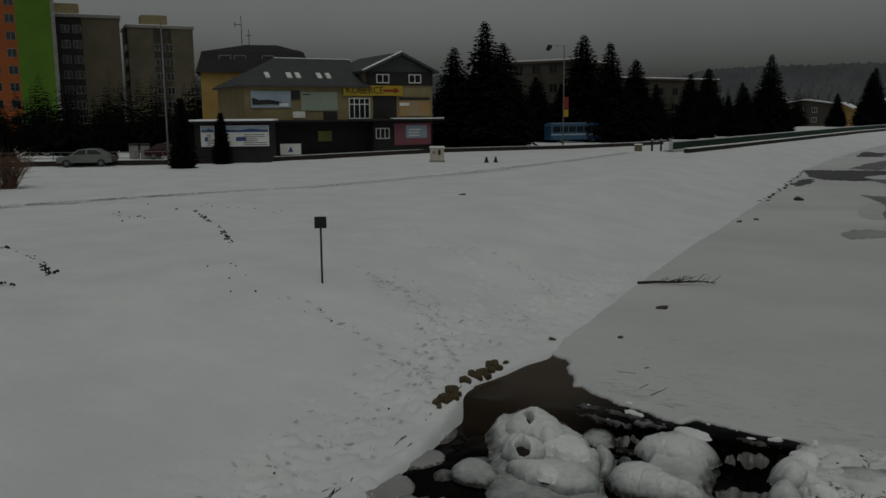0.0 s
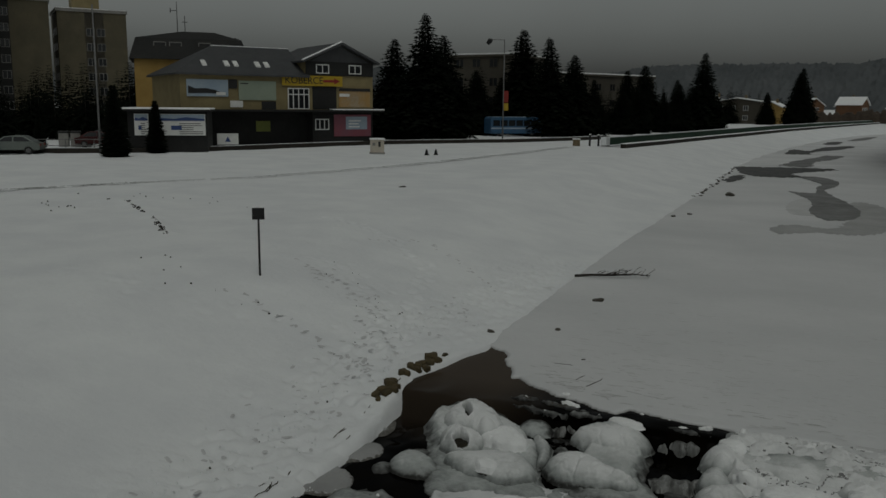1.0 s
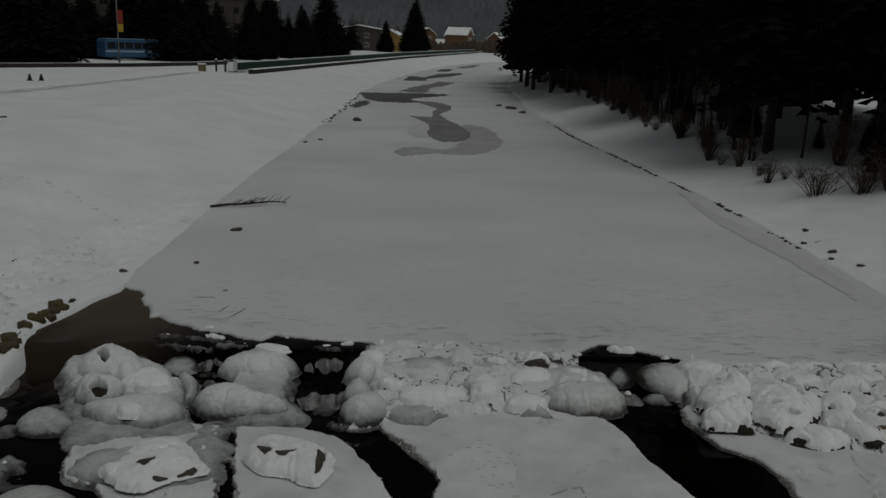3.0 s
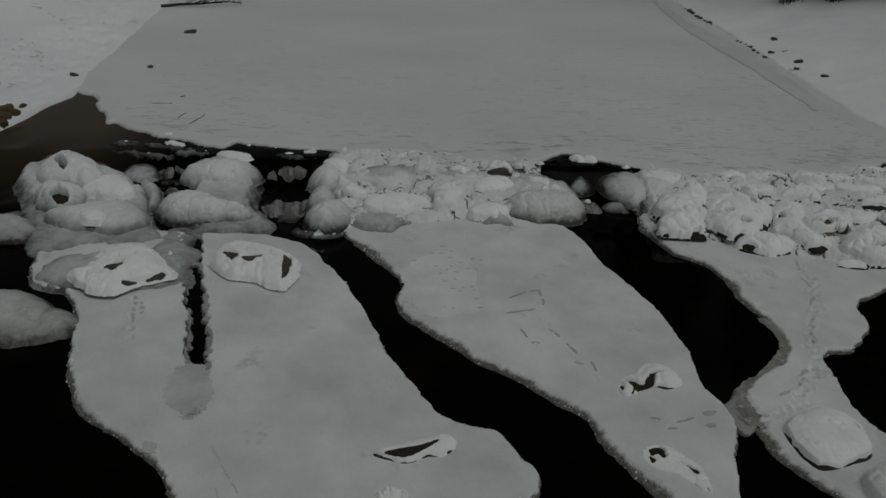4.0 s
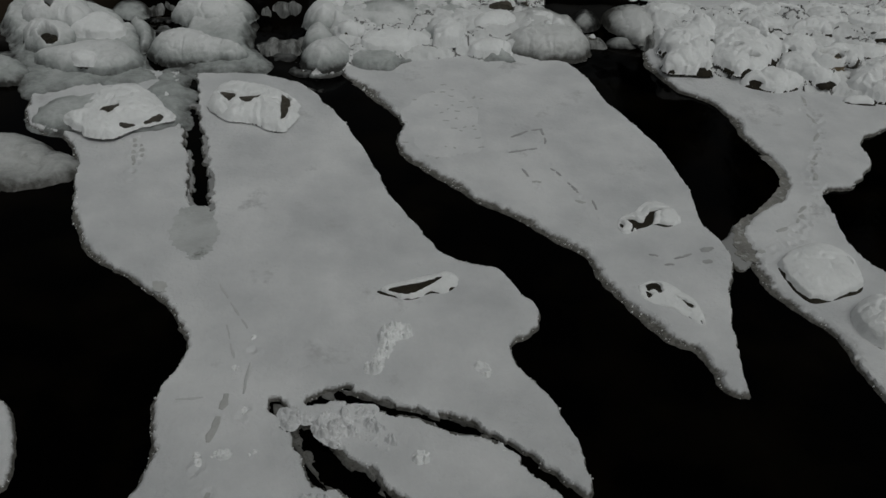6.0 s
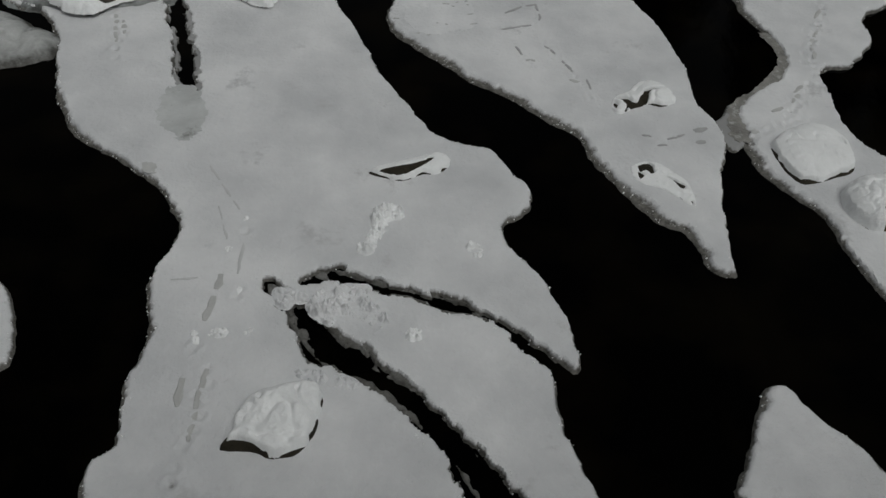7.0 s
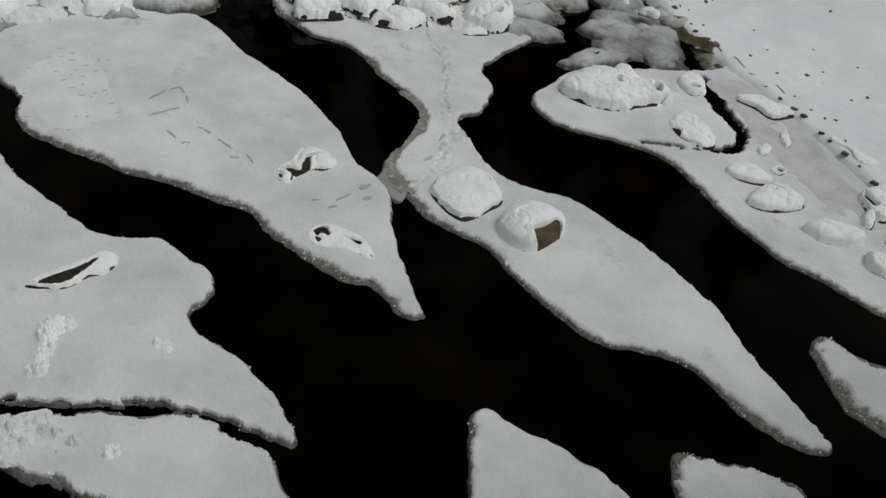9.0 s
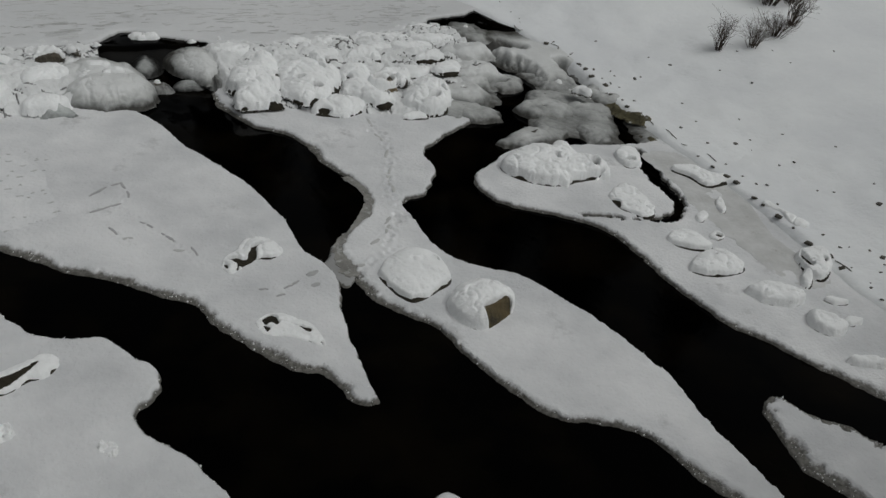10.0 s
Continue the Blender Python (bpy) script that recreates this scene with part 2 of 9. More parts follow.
def make_frost(name, snow, ice, lo, hi):
    """Glassy ice whose upper faces carry frost and snow."""
    m = surface(name, *ice)
    nt = m.node_tree
    b = nt.nodes["Principled BSDF"]
    old = b.inputs["Base Color"].links[0].from_socket
    geo = nt.nodes.new("ShaderNodeNewGeometry")
    sep = nt.nodes.new("ShaderNodeSeparateXYZ")
    nt.links.new(geo.outputs["Normal"], sep.inputs[0])
    n = nt.nodes.new("ShaderNodeTexNoise")
    n.inputs["Scale"].default_value, n.inputs["Detail"].default_value, n.inputs["Roughness"].default_value = 3.0, 5, 0.65
    nt.links.new(geo.outputs["Position"], n.inputs["Vector"])
    ma = nt.nodes.new("ShaderNodeMath")
    ma.operation = 'MULTIPLY_ADD'
    ma.inputs[1].default_value = 0.5
    nt.links.new(n.outputs[0], ma.inputs[0])
    nt.links.new(sep.outputs[2], ma.inputs[2])
    r = nt.nodes.new("ShaderNodeMapRange")
    r.interpolation_type = 'SMOOTHSTEP'
    r.inputs["From Min"].default_value, r.inputs["From Max"].default_value = lo + 0.25, hi + 0.25
    nt.links.new(ma.outputs[0], r.inputs[0])
    x = nt.nodes.new("ShaderNodeMix")
    x.data_type = 'RGBA'
    x.inputs[7].default_value = (*snow, 1)
    nt.links.new(r.outputs[0], x.inputs[0])
    nt.links.new(old, x.inputs[6])
    nt.links.new(x.outputs[2], b.inputs["Base Color"])
    return m


# dark ice that paints the shade into the crevices of the weir
SHADED_ICE = make_frost("crevice_shade_ice", (0.19, 0.19, 0.188), ((0.09, 0.088, 0.084), (0.03, 0.029, 0.026), 2.5, 16, 0.3, 0.5, 0.03), 0.5, 0.95)


def make_splash_ice(name, stops, high):
    """Ice round falling water: wet and dark at the waterline, glassy above it, frosted, then snowy on top. Low and
    steep parts are greyed further for their shade.
    """
    m = surface(name, (0.6, 0.6, 0.6), (0.5, 0.5, 0.5), 2.0, 16, 0.45, 0.45, 0.03, spec=0.4)
    nt = m.node_tree
    b = nt.nodes["Principled BSDF"]
    geo = nt.nodes.new("ShaderNodeNewGeometry")
    pos, nor = nt.nodes.new("ShaderNodeSeparateXYZ"), nt.nodes.new("ShaderNodeSeparateXYZ")
    nt.links.new(geo.outputs["Position"], pos.inputs[0])
    nt.links.new(geo.outputs["Normal"], nor.inputs[0])

    def math_node(op, a, c, d=None):
        n = nt.nodes.new("ShaderNodeMath")
        n.operation = op
        for sock, v in zip(n.inputs, (a, c, d)):
            if isinstance(v, (int, float)):
                sock.default_value = v
            elif v is not None:
                nt.links.new(v, sock)
        return n.outputs[0]

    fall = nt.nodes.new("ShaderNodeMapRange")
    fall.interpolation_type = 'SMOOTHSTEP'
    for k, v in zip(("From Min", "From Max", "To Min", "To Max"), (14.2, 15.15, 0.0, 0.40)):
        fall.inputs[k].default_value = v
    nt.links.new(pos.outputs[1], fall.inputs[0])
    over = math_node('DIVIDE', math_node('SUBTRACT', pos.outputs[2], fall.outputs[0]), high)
    # steep flanks turn grey: bare ice, and shade put into the colour
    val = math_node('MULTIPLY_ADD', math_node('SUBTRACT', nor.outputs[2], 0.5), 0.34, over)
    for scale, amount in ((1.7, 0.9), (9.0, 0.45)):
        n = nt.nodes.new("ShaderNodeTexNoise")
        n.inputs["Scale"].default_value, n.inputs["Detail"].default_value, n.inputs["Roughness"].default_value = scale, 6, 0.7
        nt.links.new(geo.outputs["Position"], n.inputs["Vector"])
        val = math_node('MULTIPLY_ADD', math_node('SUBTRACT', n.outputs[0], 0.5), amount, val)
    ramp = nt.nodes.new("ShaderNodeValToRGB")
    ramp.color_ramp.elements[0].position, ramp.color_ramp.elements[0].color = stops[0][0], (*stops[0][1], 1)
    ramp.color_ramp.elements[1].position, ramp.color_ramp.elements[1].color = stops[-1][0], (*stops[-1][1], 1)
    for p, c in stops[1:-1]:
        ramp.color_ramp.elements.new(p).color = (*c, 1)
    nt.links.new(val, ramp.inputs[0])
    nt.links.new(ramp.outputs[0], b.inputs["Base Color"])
    return m


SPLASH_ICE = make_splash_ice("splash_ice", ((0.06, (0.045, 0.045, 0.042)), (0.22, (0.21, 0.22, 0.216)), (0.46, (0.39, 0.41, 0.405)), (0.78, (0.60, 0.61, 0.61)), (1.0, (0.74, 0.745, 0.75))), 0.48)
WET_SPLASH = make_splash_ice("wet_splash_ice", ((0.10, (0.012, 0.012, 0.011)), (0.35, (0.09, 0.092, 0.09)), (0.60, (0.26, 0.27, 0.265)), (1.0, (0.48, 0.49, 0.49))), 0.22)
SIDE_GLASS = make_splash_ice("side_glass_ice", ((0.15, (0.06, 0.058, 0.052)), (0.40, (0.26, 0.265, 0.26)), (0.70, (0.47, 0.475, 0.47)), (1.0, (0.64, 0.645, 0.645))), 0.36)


def make_floe_mat(name, snow, rim, lo, hi):
    """Snow on the raised ice and wet grey ice at the low rim, with a ragged border between them."""
    m = surface(name, *snow)
    nt = m.node_tree
    b = nt.nodes["Principled BSDF"]
    old = b.inputs["Base Color"].links[0].from_socket
    geo = nt.nodes.new("ShaderNodeNewGeometry")
    sep = nt.nodes.new("ShaderNodeSeparateXYZ")
    nt.links.new(geo.outputs["Position"], sep.inputs[0])
    n = nt.nodes.new("ShaderNodeTexNoise")
    n.inputs["Scale"].default_value, n.inputs["Detail"].default_value, n.inputs["Roughness"].default_value = 22, 7, 0.8
    nt.links.new(geo.outputs["Position"], n.inputs["Vector"])
    ma = nt.nodes.new("ShaderNodeMath")
    ma.operation = 'MULTIPLY_ADD'
    ma.inputs[1].default_value = 0.05
    nt.links.new(n.outputs[0], ma.inputs[0])
    nt.links.new(sep.outputs[2], ma.inputs[2])
    r = nt.nodes.new("ShaderNodeMapRange")
    r.inputs["From Min"].default_value, r.inputs["From Max"].default_value = lo + 0.025, hi + 0.025
    nt.links.new(ma.outputs[0], r.inputs[0])
    edge = nt.nodes.new("ShaderNodeValToRGB")
    edge.color_ramp.elements[0].position, edge.color_ramp.elements[0].color = 0.3, (*rim[0], 1)
    edge.color_ramp.elements[1].position, edge.color_ramp.elements[1].color = 0.7, (*rim[1], 1)
    n2 = nt.nodes.new("ShaderNodeTexNoise")
    n2.inputs["Scale"].default_value, n2.inputs["Detail"].default_value, n2.inputs["Roughness"].default_value = 14, 7, 0.8
    nt.links.new(geo.outputs["Position"], n2.inputs["Vector"])
    nt.links.new(n2.outputs[0], edge.inputs[0])
    x = nt.nodes.new("ShaderNodeMix")
    x.data_type = 'RGBA'
    nt.links.new(r.outputs[0], x.inputs[0])
    nt.links.new(edge.outputs[0], x.inputs[6])
    nt.links.new(old, x.inputs[7])
    nt.links.new(x.outputs[2], b.inputs["Base Color"])
    return m


# the sheet's dark rim stands in for the shaded undercut along its front
SHEET_SNOW = make_floe_mat("sheet_snow", ((0.68, 0.68, 0.69), (0.58, 0.585, 0.595), 0.14, 6, 0.7, 0.5, 0.05, 0.0, 0.25, ((0.54, 0.54, 0.55), 2.2, 0.64), (0.8, 1.2, 1), False, 0.0, 0.15), ((0.05, 0.048, 0.045), (0.22, 0.22, 0.21)), 0.38, 0.445)
FLOE = make_floe_mat("floe_snow_and_rim", ((0.75, 0.75, 0.76), (0.57, 0.575, 0.59), 0.8, 18, 0.75, 0.65, 0.03, 0.0, 0.25, ((0.53, 0.53, 0.54), 1.1, 0.60), (1, 1, 1), False, 0.0, 0.10), ((0.022, 0.020, 0.016), (0.24, 0.232, 0.215)), 0.028, 0.056)


# ---- mesh helpers ----
class Builder:
    """Collects vertices and faces of one mesh."""

    def __init__(self):
        self.v, self.f = [], []

    def add(self, verts, faces):
        k = len(self.v)
        self.v.extend(tuple(p) for p in verts)
        self.f.extend(tuple(k + i for i in q) for q in faces)
        return self

    def box(self, x0, y0, z0, x1, y1, z1):
        c = [(x, y, z) for z in (z0, z1) for x, y in ((x0, y0), (x1, y0), (x1, y1), (x0, y1))]
        return self.add(c, [(3, 2, 1, 0), (4, 5, 6, 7), (0, 1, 5, 4), (1, 2, 6, 5), (2, 3, 7, 6), (3, 0, 4, 7)])

    def soft_box(self, x0, y0, z0, x1, y1, z1, r):
        """A box whose upright edges and top edge are chamfered by r."""
        rings = []
        for z, i in ((z0, 0.0), (z1 - r, 0.0), (z1, r)):
            a, b, c, d = x0 + i, y0 + i, x1 - i, y1 - i
            rings.append([(a + r, b, z), (c - r, b, z), (c, b + r, z), (c, d - r, z), (c - r, d, z), (a + r, d, z), (a, d - r, z), (a, b + r, z)])
        v = sum(rings, [])
        f = [tuple(range(7, -1, -1)), tuple(range(16, 24))]
        for k in (0, 8):
            f += [(k + i, k + (i + 1) % 8, k + 8 + (i + 1) % 8, k + 8 + i) for i in range(8)]
        return self.add(v, f)

    def tube(self, pts, radii, n=6):
        """A tapered tube along points, closed at both ends."""
        pts = [Vector(p) for p in pts]
        v, f = [], []
        for i, p in enumerate(pts):
            d = (pts[min(i + 1, len(pts) - 1)] - pts[max(i - 1, 0)]).normalized()
            a = d.cross(Vector((0, 0, 1)) if abs(d.z) < 0.9 else Vector((1, 0, 0))).normalized()
            b = d.cross(a)
            v += [p + radii[i] * (math.cos(t) * a + math.sin(t) * b) for t in (2 * math.pi * j / n for j in range(n))]
        for i in range(len(pts) - 1):
            f += [(i * n + j, i * n + (j + 1) % n, (i + 1) * n + (j + 1) % n, (i + 1) * n + j) for j in range(n)]
        f += [tuple(range(n - 1, -1, -1)), tuple(range((len(pts) - 1) * n, len(pts) * n))]
        return self.add(v, f)

    def prism(self, outline, y0, y1):
        """An outline of (x, z) pulled from y0 to y1."""
        n = len(outline)
        v = [(x, y0, z) for x, z in outline] + [(x, y1, z) for x, z in outline]
        return self.add(v, [tuple(range(n)), tuple(range(2 * n - 1, n - 1, -1))] + [(i + n, (i + 1) % n + n, (i + 1) % n, i) for i in range(n)])

    def mesh(self, name, smooth=False):
        me = bpy.data.meshes.new(name)
        me.from_pydata(self.v, [], self.f)
        bm = bmesh.new()
        bm.from_mesh(me)
        bmesh.ops.recalc_face_normals(bm, faces=bm.faces)
        bm.to_mesh(me)
        bm.free()
        if smooth:
            me.polygons.foreach_set("use_smooth", [True] * len(me.polygons))
        return me


def part(name, b, material, parent=None, label="", smooth=False):
    """One mesh object out of a Builder or a ready mesh, under a thing or a part."""
    me = b.mesh(name, smooth) if isinstance(b, Builder) else b
    if not me.materials:
        me.materials.append(material)
    ob = new(name, me)
    if parent is not None:
        ob.parent = parent
    return tagged(ob, label)


def base(name, m, label, category, group="", kind=""):
    ob = new(name)
    ob.empty_display_size = 0.2
    ob.matrix_world = m
    return tagged(ob, label, category, group, kind)


def grid_mesh(name, X, Y, Z, keep=None, smooth=True):
    """A mesh over a rectangular array of points; keep marks the cells that stay."""
    ny, nx = X.shape
    idx = np.arange(ny * nx).reshape(ny, nx)
    q = np.stack([idx[:-1, :-1], idx[:-1, 1:], idx[1:, 1:], idx[1:, :-1]], -1).reshape(-1, 4)
    if keep is not None:
        q = q[keep.reshape(-1)]
    used = np.unique(q)
    remap = np.full(ny * nx, -1)
    remap[used] = np.arange(len(used))
    co = np.stack([X, Y, Z], -1).reshape(-1, 3)[used].astype(np.float32)
    q = remap[q].astype(np.int32)
    me = bpy.data.meshes.new(name)
    me.vertices.add(len(co))
    me.vertices.foreach_set("co", co.ravel())
    me.loops.add(q.size)
    me.loops.foreach_set("vertex_index", q.ravel())
    me.polygons.add(len(q))
    me.polygons.foreach_set("loop_start", np.arange(0, q.size, 4, dtype=np.int32))
    me.update(calc_edges=True)
    if smooth:
        me.polygons.foreach_set("use_smooth", np.ones(len(q), dtype=bool))
    return me


def value_noise(x, y, seed=0):
    """Smooth lattice noise in -1..1 on arrays."""
    xi, yi = np.floor(x).astype(np.int64), np.floor(y).astype(np.int64)
    u, v = x - xi, y - yi
    u, v = u * u * (3 - 2 * u), v * v * (3 - 2 * v)

    def lattice(a, b):
        h = (a * 374761393 + b * 668265263 + seed * 1442695041) & 0x7fffffff
        h = ((h ^ (h >> 13)) * 1274126177) & 0x7fffffff
        return ((h ^ (h >> 16)) & 0xffff) / 32767.5 - 1.0

    return (lattice(xi, yi) * (1 - u) + lattice(xi + 1, yi) * u) * (1 - v) + (lattice(xi, yi + 1) * (1 - u) + lattice(xi + 1, yi + 1) * u) * v


def fbm(x, y, seed=0, octaves=4):
    out, amp = 0.0, 1.0
    for o in range(octaves):
        out = out + amp * value_noise(x * 2 ** o + 17.3 * o, y * 2 ** o - 9.1 * o, seed + o)
        amp *= 0.5
    return out / 1.9


def cobbles(x, y, size, seed=0):
    """Distance from the seam between jittered cells: 0 in the seams, about 0.5 amid a cell."""
    u, v = x / size, y / size
    ui, vi = np.floor(u), np.floor(v)
    one, two = np.full(u.shape, 9.0), np.full(u.shape, 9.0)
    for du in (-1, 0, 1):
        for dv in (-1, 0, 1):
            a, b = ui + du, vi + dv
            px = a + 0.5 + 0.45 * value_noise(a * 7.31 + 0.5, b * 3.17 + 0.5, seed)
            py = b + 0.5 + 0.45 * value_noise(a * 5.13 + 0.5, b * 9.71 + 0.5, seed + 3)
            q = np.hypot(u - px, v - py)
            two = np.minimum(two, np.maximum(one, q))
            one = np.minimum(one, q)
    return two - one


def lumps(x, y, size, seed=0):
    """Rounded cobble relief, 0..1, with crisp seams."""
    return np.clip(cobbles(x, y, size, seed) / 0.55, 0, 1) ** 0.55


def step(t):
    t = np.clip(t, 0, 1)
    return t * t * (3 - 2 * t)


def smooth_outline(pts, n=5):
    """A closed Catmull-Rom curve through the points."""
    p = np.array(pts, float)
    a, b, c, d = np.roll(p, 1, 0), p, np.roll(p, -1, 0), np.roll(p, -2, 0)
    out = []
    for t in np.arange(n) / n:
        out.append(0.5 * (2 * b + (c - a) * t + (2 * a - 5 * b + 4 * c - d) * t ** 2 + (3 * b - 3 * c + d - a) * t ** 3))
    return np.stack(out, 1).reshape(-1, 2)


def inside_distance(outline, X, Y):
    """Distance to the outline, positive inside."""
    P, Q = outline, np.roll(outline, -1, 0)
    best = np.full(X.shape, 1e9)
    inside = np.zeros(X.shape, bool)
    for (x0, y0), (x1, y1) in zip(P, Q):
        dx, dy = x1 - x0, y1 - y0
        t = np.clip(((X - x0) * dx + (Y - y0) * dy) / (dx * dx + dy * dy + 1e-12), 0, 1)
        best = np.minimum(best, (X - x0 - t * dx) ** 2 + (Y - y0 - t * dy) ** 2)
        if y0 != y1:
            inside ^= ((y0 > Y) != (y1 > Y)) & (X < dx * (Y - y0) / dy + x0)
    return np.where(inside, 1, -1) * np.sqrt(best)


def line_distance(line, X, Y):
    """Distance to a polyline of (x, y, half width), less the half width."""
    best = np.full(X.shape, 1e9)
    for (x0, y0, w0), (x1, y1, w1) in zip(line[:-1], line[1:]):
        dx, dy = x1 - x0, y1 - y0
        t = np.clip(((X - x0) * dx + (Y - y0) * dy) / (dx * dx + dy * dy + 1e-12), 0, 1)
        best = np.minimum(best, np.hypot(X - x0 - t * dx, Y - y0 - t * dy) - (w0 + t * (w1 - w0)))
    return best


# ---- the lie of the land: river edges and bank heights ----
LEFT_EDGE = np.array([(-50, -8.5), (0, -7.6), (10, -7.3), (13, -7.4), (16, -7.7), (18.5, -7.0), (23, -7.1), (36, -7.3), (48, -7.0), (73, -6.8), (90, -7),
                      (115, -5.3), (140, -2.8), (178, 2.3), (207, 8.1), (236, 17), (300, 45)])
RIGHT_EDGE = np.array([(-50, 10.5), (0, 11.2), (5, 11.6), (8, 12.2), (11, 12.5), (13.5, 12.8), (16, 12.3), (19, 11.5), (25, 11.6), (32, 11.4), (42, 10.6),
                       (53, 9.6), (72, 9.2), (90, 9.5), (115, 11), (140, 14), (178, 19), (207, 25), (236, 34), (300, 62)])


def left_edge(y):
    return np.interp(y, LEFT_EDGE[:, 0], LEFT_EDGE[:, 1])


def right_edge(y):
    return np.interp(y, RIGHT_EDGE[:, 0], RIGHT_EDGE[:, 1])


def ground_height(x, y):
    """The snow surface of both banks and the bed between them."""
    x, y = np.asarray(x, float), np.asarray(y, float)
    e = 0.15 + 0.35 * step((y - 11) / 6)
    wob = 0.12 * fbm(x * 0.9, y * 0.9, 5, 3) * (1 - step((y - 60) / 60))
    d, d2 = left_edge(y) - x + wob, x - right_edge(y) + wob
    left = e + (2.0 - e) * step((d + 0.5) / 10) + 0.3 * step((d - 12) / 25)
    right = e + 1.3 * step((d2 + 0.5) / 7) + 1.2 * step((d2 - 5) / 12)
    inner = -np.maximum(d, d2)
    bed = e - 1.1 * step(inner / 0.5)
    far = 6 * step((y - 560) / 200)
    return np.where(d > 0, left, np.where(d2 > 0, right, np.where(y > 290, e + 1.5, bed))) + far


def snow_relief(X, Y):
    """The small unevenness of the bank snow."""
    near = 1 - step((Y - 60) / 60)
    Z = near * (0.05 * fbm(X * 0.35, Y * 0.35, 11, 3) + 0.008 * fbm(X * 1.7, Y * 1.7, 12, 3))
    d = left_edge(Y) - X
    rough = step((d + 0.2) / 0.6) * (1 - step((d - 1.6) / 1.6)) * (1 - step((Y - 24) / 8)) * step((Y - 2) / 3)
    d2 = X - right_edge(Y)
    shore = step((d2 + 0.3) / 0.6) * (1 - step((d2 - 2) / 2.5)) * (1 - step((Y - 30) / 15))
    return Z + rough * (0.09 * fbm(X * 2.0, Y * 2.0, 21, 3) + 0.05 * fbm(X * 5.0, Y * 5.0, 23, 2)) + shore * 0.06 * fbm(X * 2.2, Y * 2.2, 22, 3)


def on_ground(x, y, dz=0.0):
    return float(ground_height(x, y)) + dz


def on_snow(x, y):
    x, y = np.array([float(x)]), np.array([float(y)])
    return float((ground_height(x, y) + snow_relief(x, y))[0])


# ---- ground, river, ice ----
def steps(*runs):
    """Grid lines from runs of (start, end, spacing)."""
    return np.concatenate([np.arange(a, b, s) for a, b, s in runs])


def stamp_prints(X, Y, Z, prints, r, depth):
    """Presses round dents into a regular height field."""
    for px, py in prints:
        j0, j1 = np.searchsorted(X[0], (px - 3 * r, px + 3 * r))
        i0, i1 = np.searchsorted(Y[:, 0], (py - 3 * r, py + 3 * r))
        q = ((X[i0:i1, j0:j1] - px) ** 2 + (Y[i0:i1, j0:j1] - py) ** 2) / (r * r)
        Z[i0:i1, j0:j1] += depth * (-np.exp(-q) + 0.45 * np.exp(-(np.sqrt(q) - 1.5) ** 2 * 3))


def trail(points, spacing, spread, rng):
    """Places along a line of (x, y), scattered sideways."""
    out = []
    for (x0, y0), (x1, y1) in zip(points[:-1], points[1:]):
        n = max(1, int(math.hypot(x1 - x0, y1 - y0) / spacing))
        for i in range(n):
            t = (i + rng.random()) / n
            out.append((x0 + t * (x1 - x0) + rng.gauss(0, spread), y0 + t * (y1 - y0) + rng.gauss(0, spread)))
    return out


RNG = random.Random(7)
WORN_PATH = [(-8.6, 5), (-8.3, 10), (-8.6, 14), (-8.9, 18), (-8.6, 22), (-8.2, 30)]
CROSS_PATH = [(-8.8, 16.5), (-10.2, 19.5), (-11.8, 20.5), (-13.6, 21.6)]
SIDE_PATH = [(-9.0, 18), (-10.8, 23.5), (-13.5, 26.5), (-17, 27.5)]
SLED_TRACK = [(-37, 22), (-36.1, 24.5), (-33.3, 32.3), (-29.7, 40.3), (-27.1, 53), (-25.3, 71.7), (-24.5, 90)]
RIDGE_LINES = [[(-28.0, 27.4), (-26.7, 27.3), (-24.5, 25.6), (-22.2, 23.9), (-19.3, 21.3)], [(-30.0, 25.7), (-27.0, 24.1), (-25.7, 24.1)], [(-25.3, 17.2), (-23.2, 16.4), (-21.4, 15.7), (-19.5, 14.5)], [(-20.2, 13.5), (-19.1, 13.4)]]


def make_ground():
    xs = steps((-1500, -200, 100), (-200, -60, 10), (-60, -32, 1.0), (-32, -20, 0.2), (-20, -10.4, 0.1), (-10.4, -6.3, 0.05), (-6.3, 10.6, 0.65), (10.6, 16, 0.1), (16, 30, 0.4), (30, 80, 2.5), (80, 300, 20), (300, 1601, 100))
    ys = steps((-120, -10, 10), (-10, 3, 1.0), (3, 36, 0.1), (36, 60, 0.3), (60, 120, 1.0), (120, 300, 4), (300, 700, 20), (700, 1801, 100))
    X, Y = np.meshgrid(xs, ys)
    Z = ground_height(X, Y)
    Z += snow_relief(X, Y)
    stamp_prints(X, Y, Z, trail(WORN_PATH, 0.07, 0.6, RNG) + trail(CROSS_PATH, 0.12, 0.45, RNG), 0.11, 0.05)
    stamp_prints(X, Y, Z, trail(SIDE_PATH, 0.3, 0.15, RNG) + trail([(-20.5, 14.9), (-15, 15.5), (-11, 16.5)], 0.5, 0.3, RNG), 0.13, 0.06)
    for line, r, h in ((SLED_TRACK, 0.35, -0.10), (RIDGE_LINES[0], 0.6, 0.08), (RIDGE_LINES[2], 0.6, 0.08)):
        q = line_distance([(x, y, 0.0) for x, y in line], X, Y)
        Z += h * np.exp(-(q / r) ** 2) * (1 + 0.6 * value_noise(X * 2.5, Y * 2.5, 31))
    ob = part("ground", grid_mesh("ground", X, Y, Z), SNOW)
    tagged(ob, "snow-covered river banks and fields with footprints", "ground", kind="structure")


make_ground()


def water_level(y):
    return 0.40 * step((y - 14.65) / 0.5)


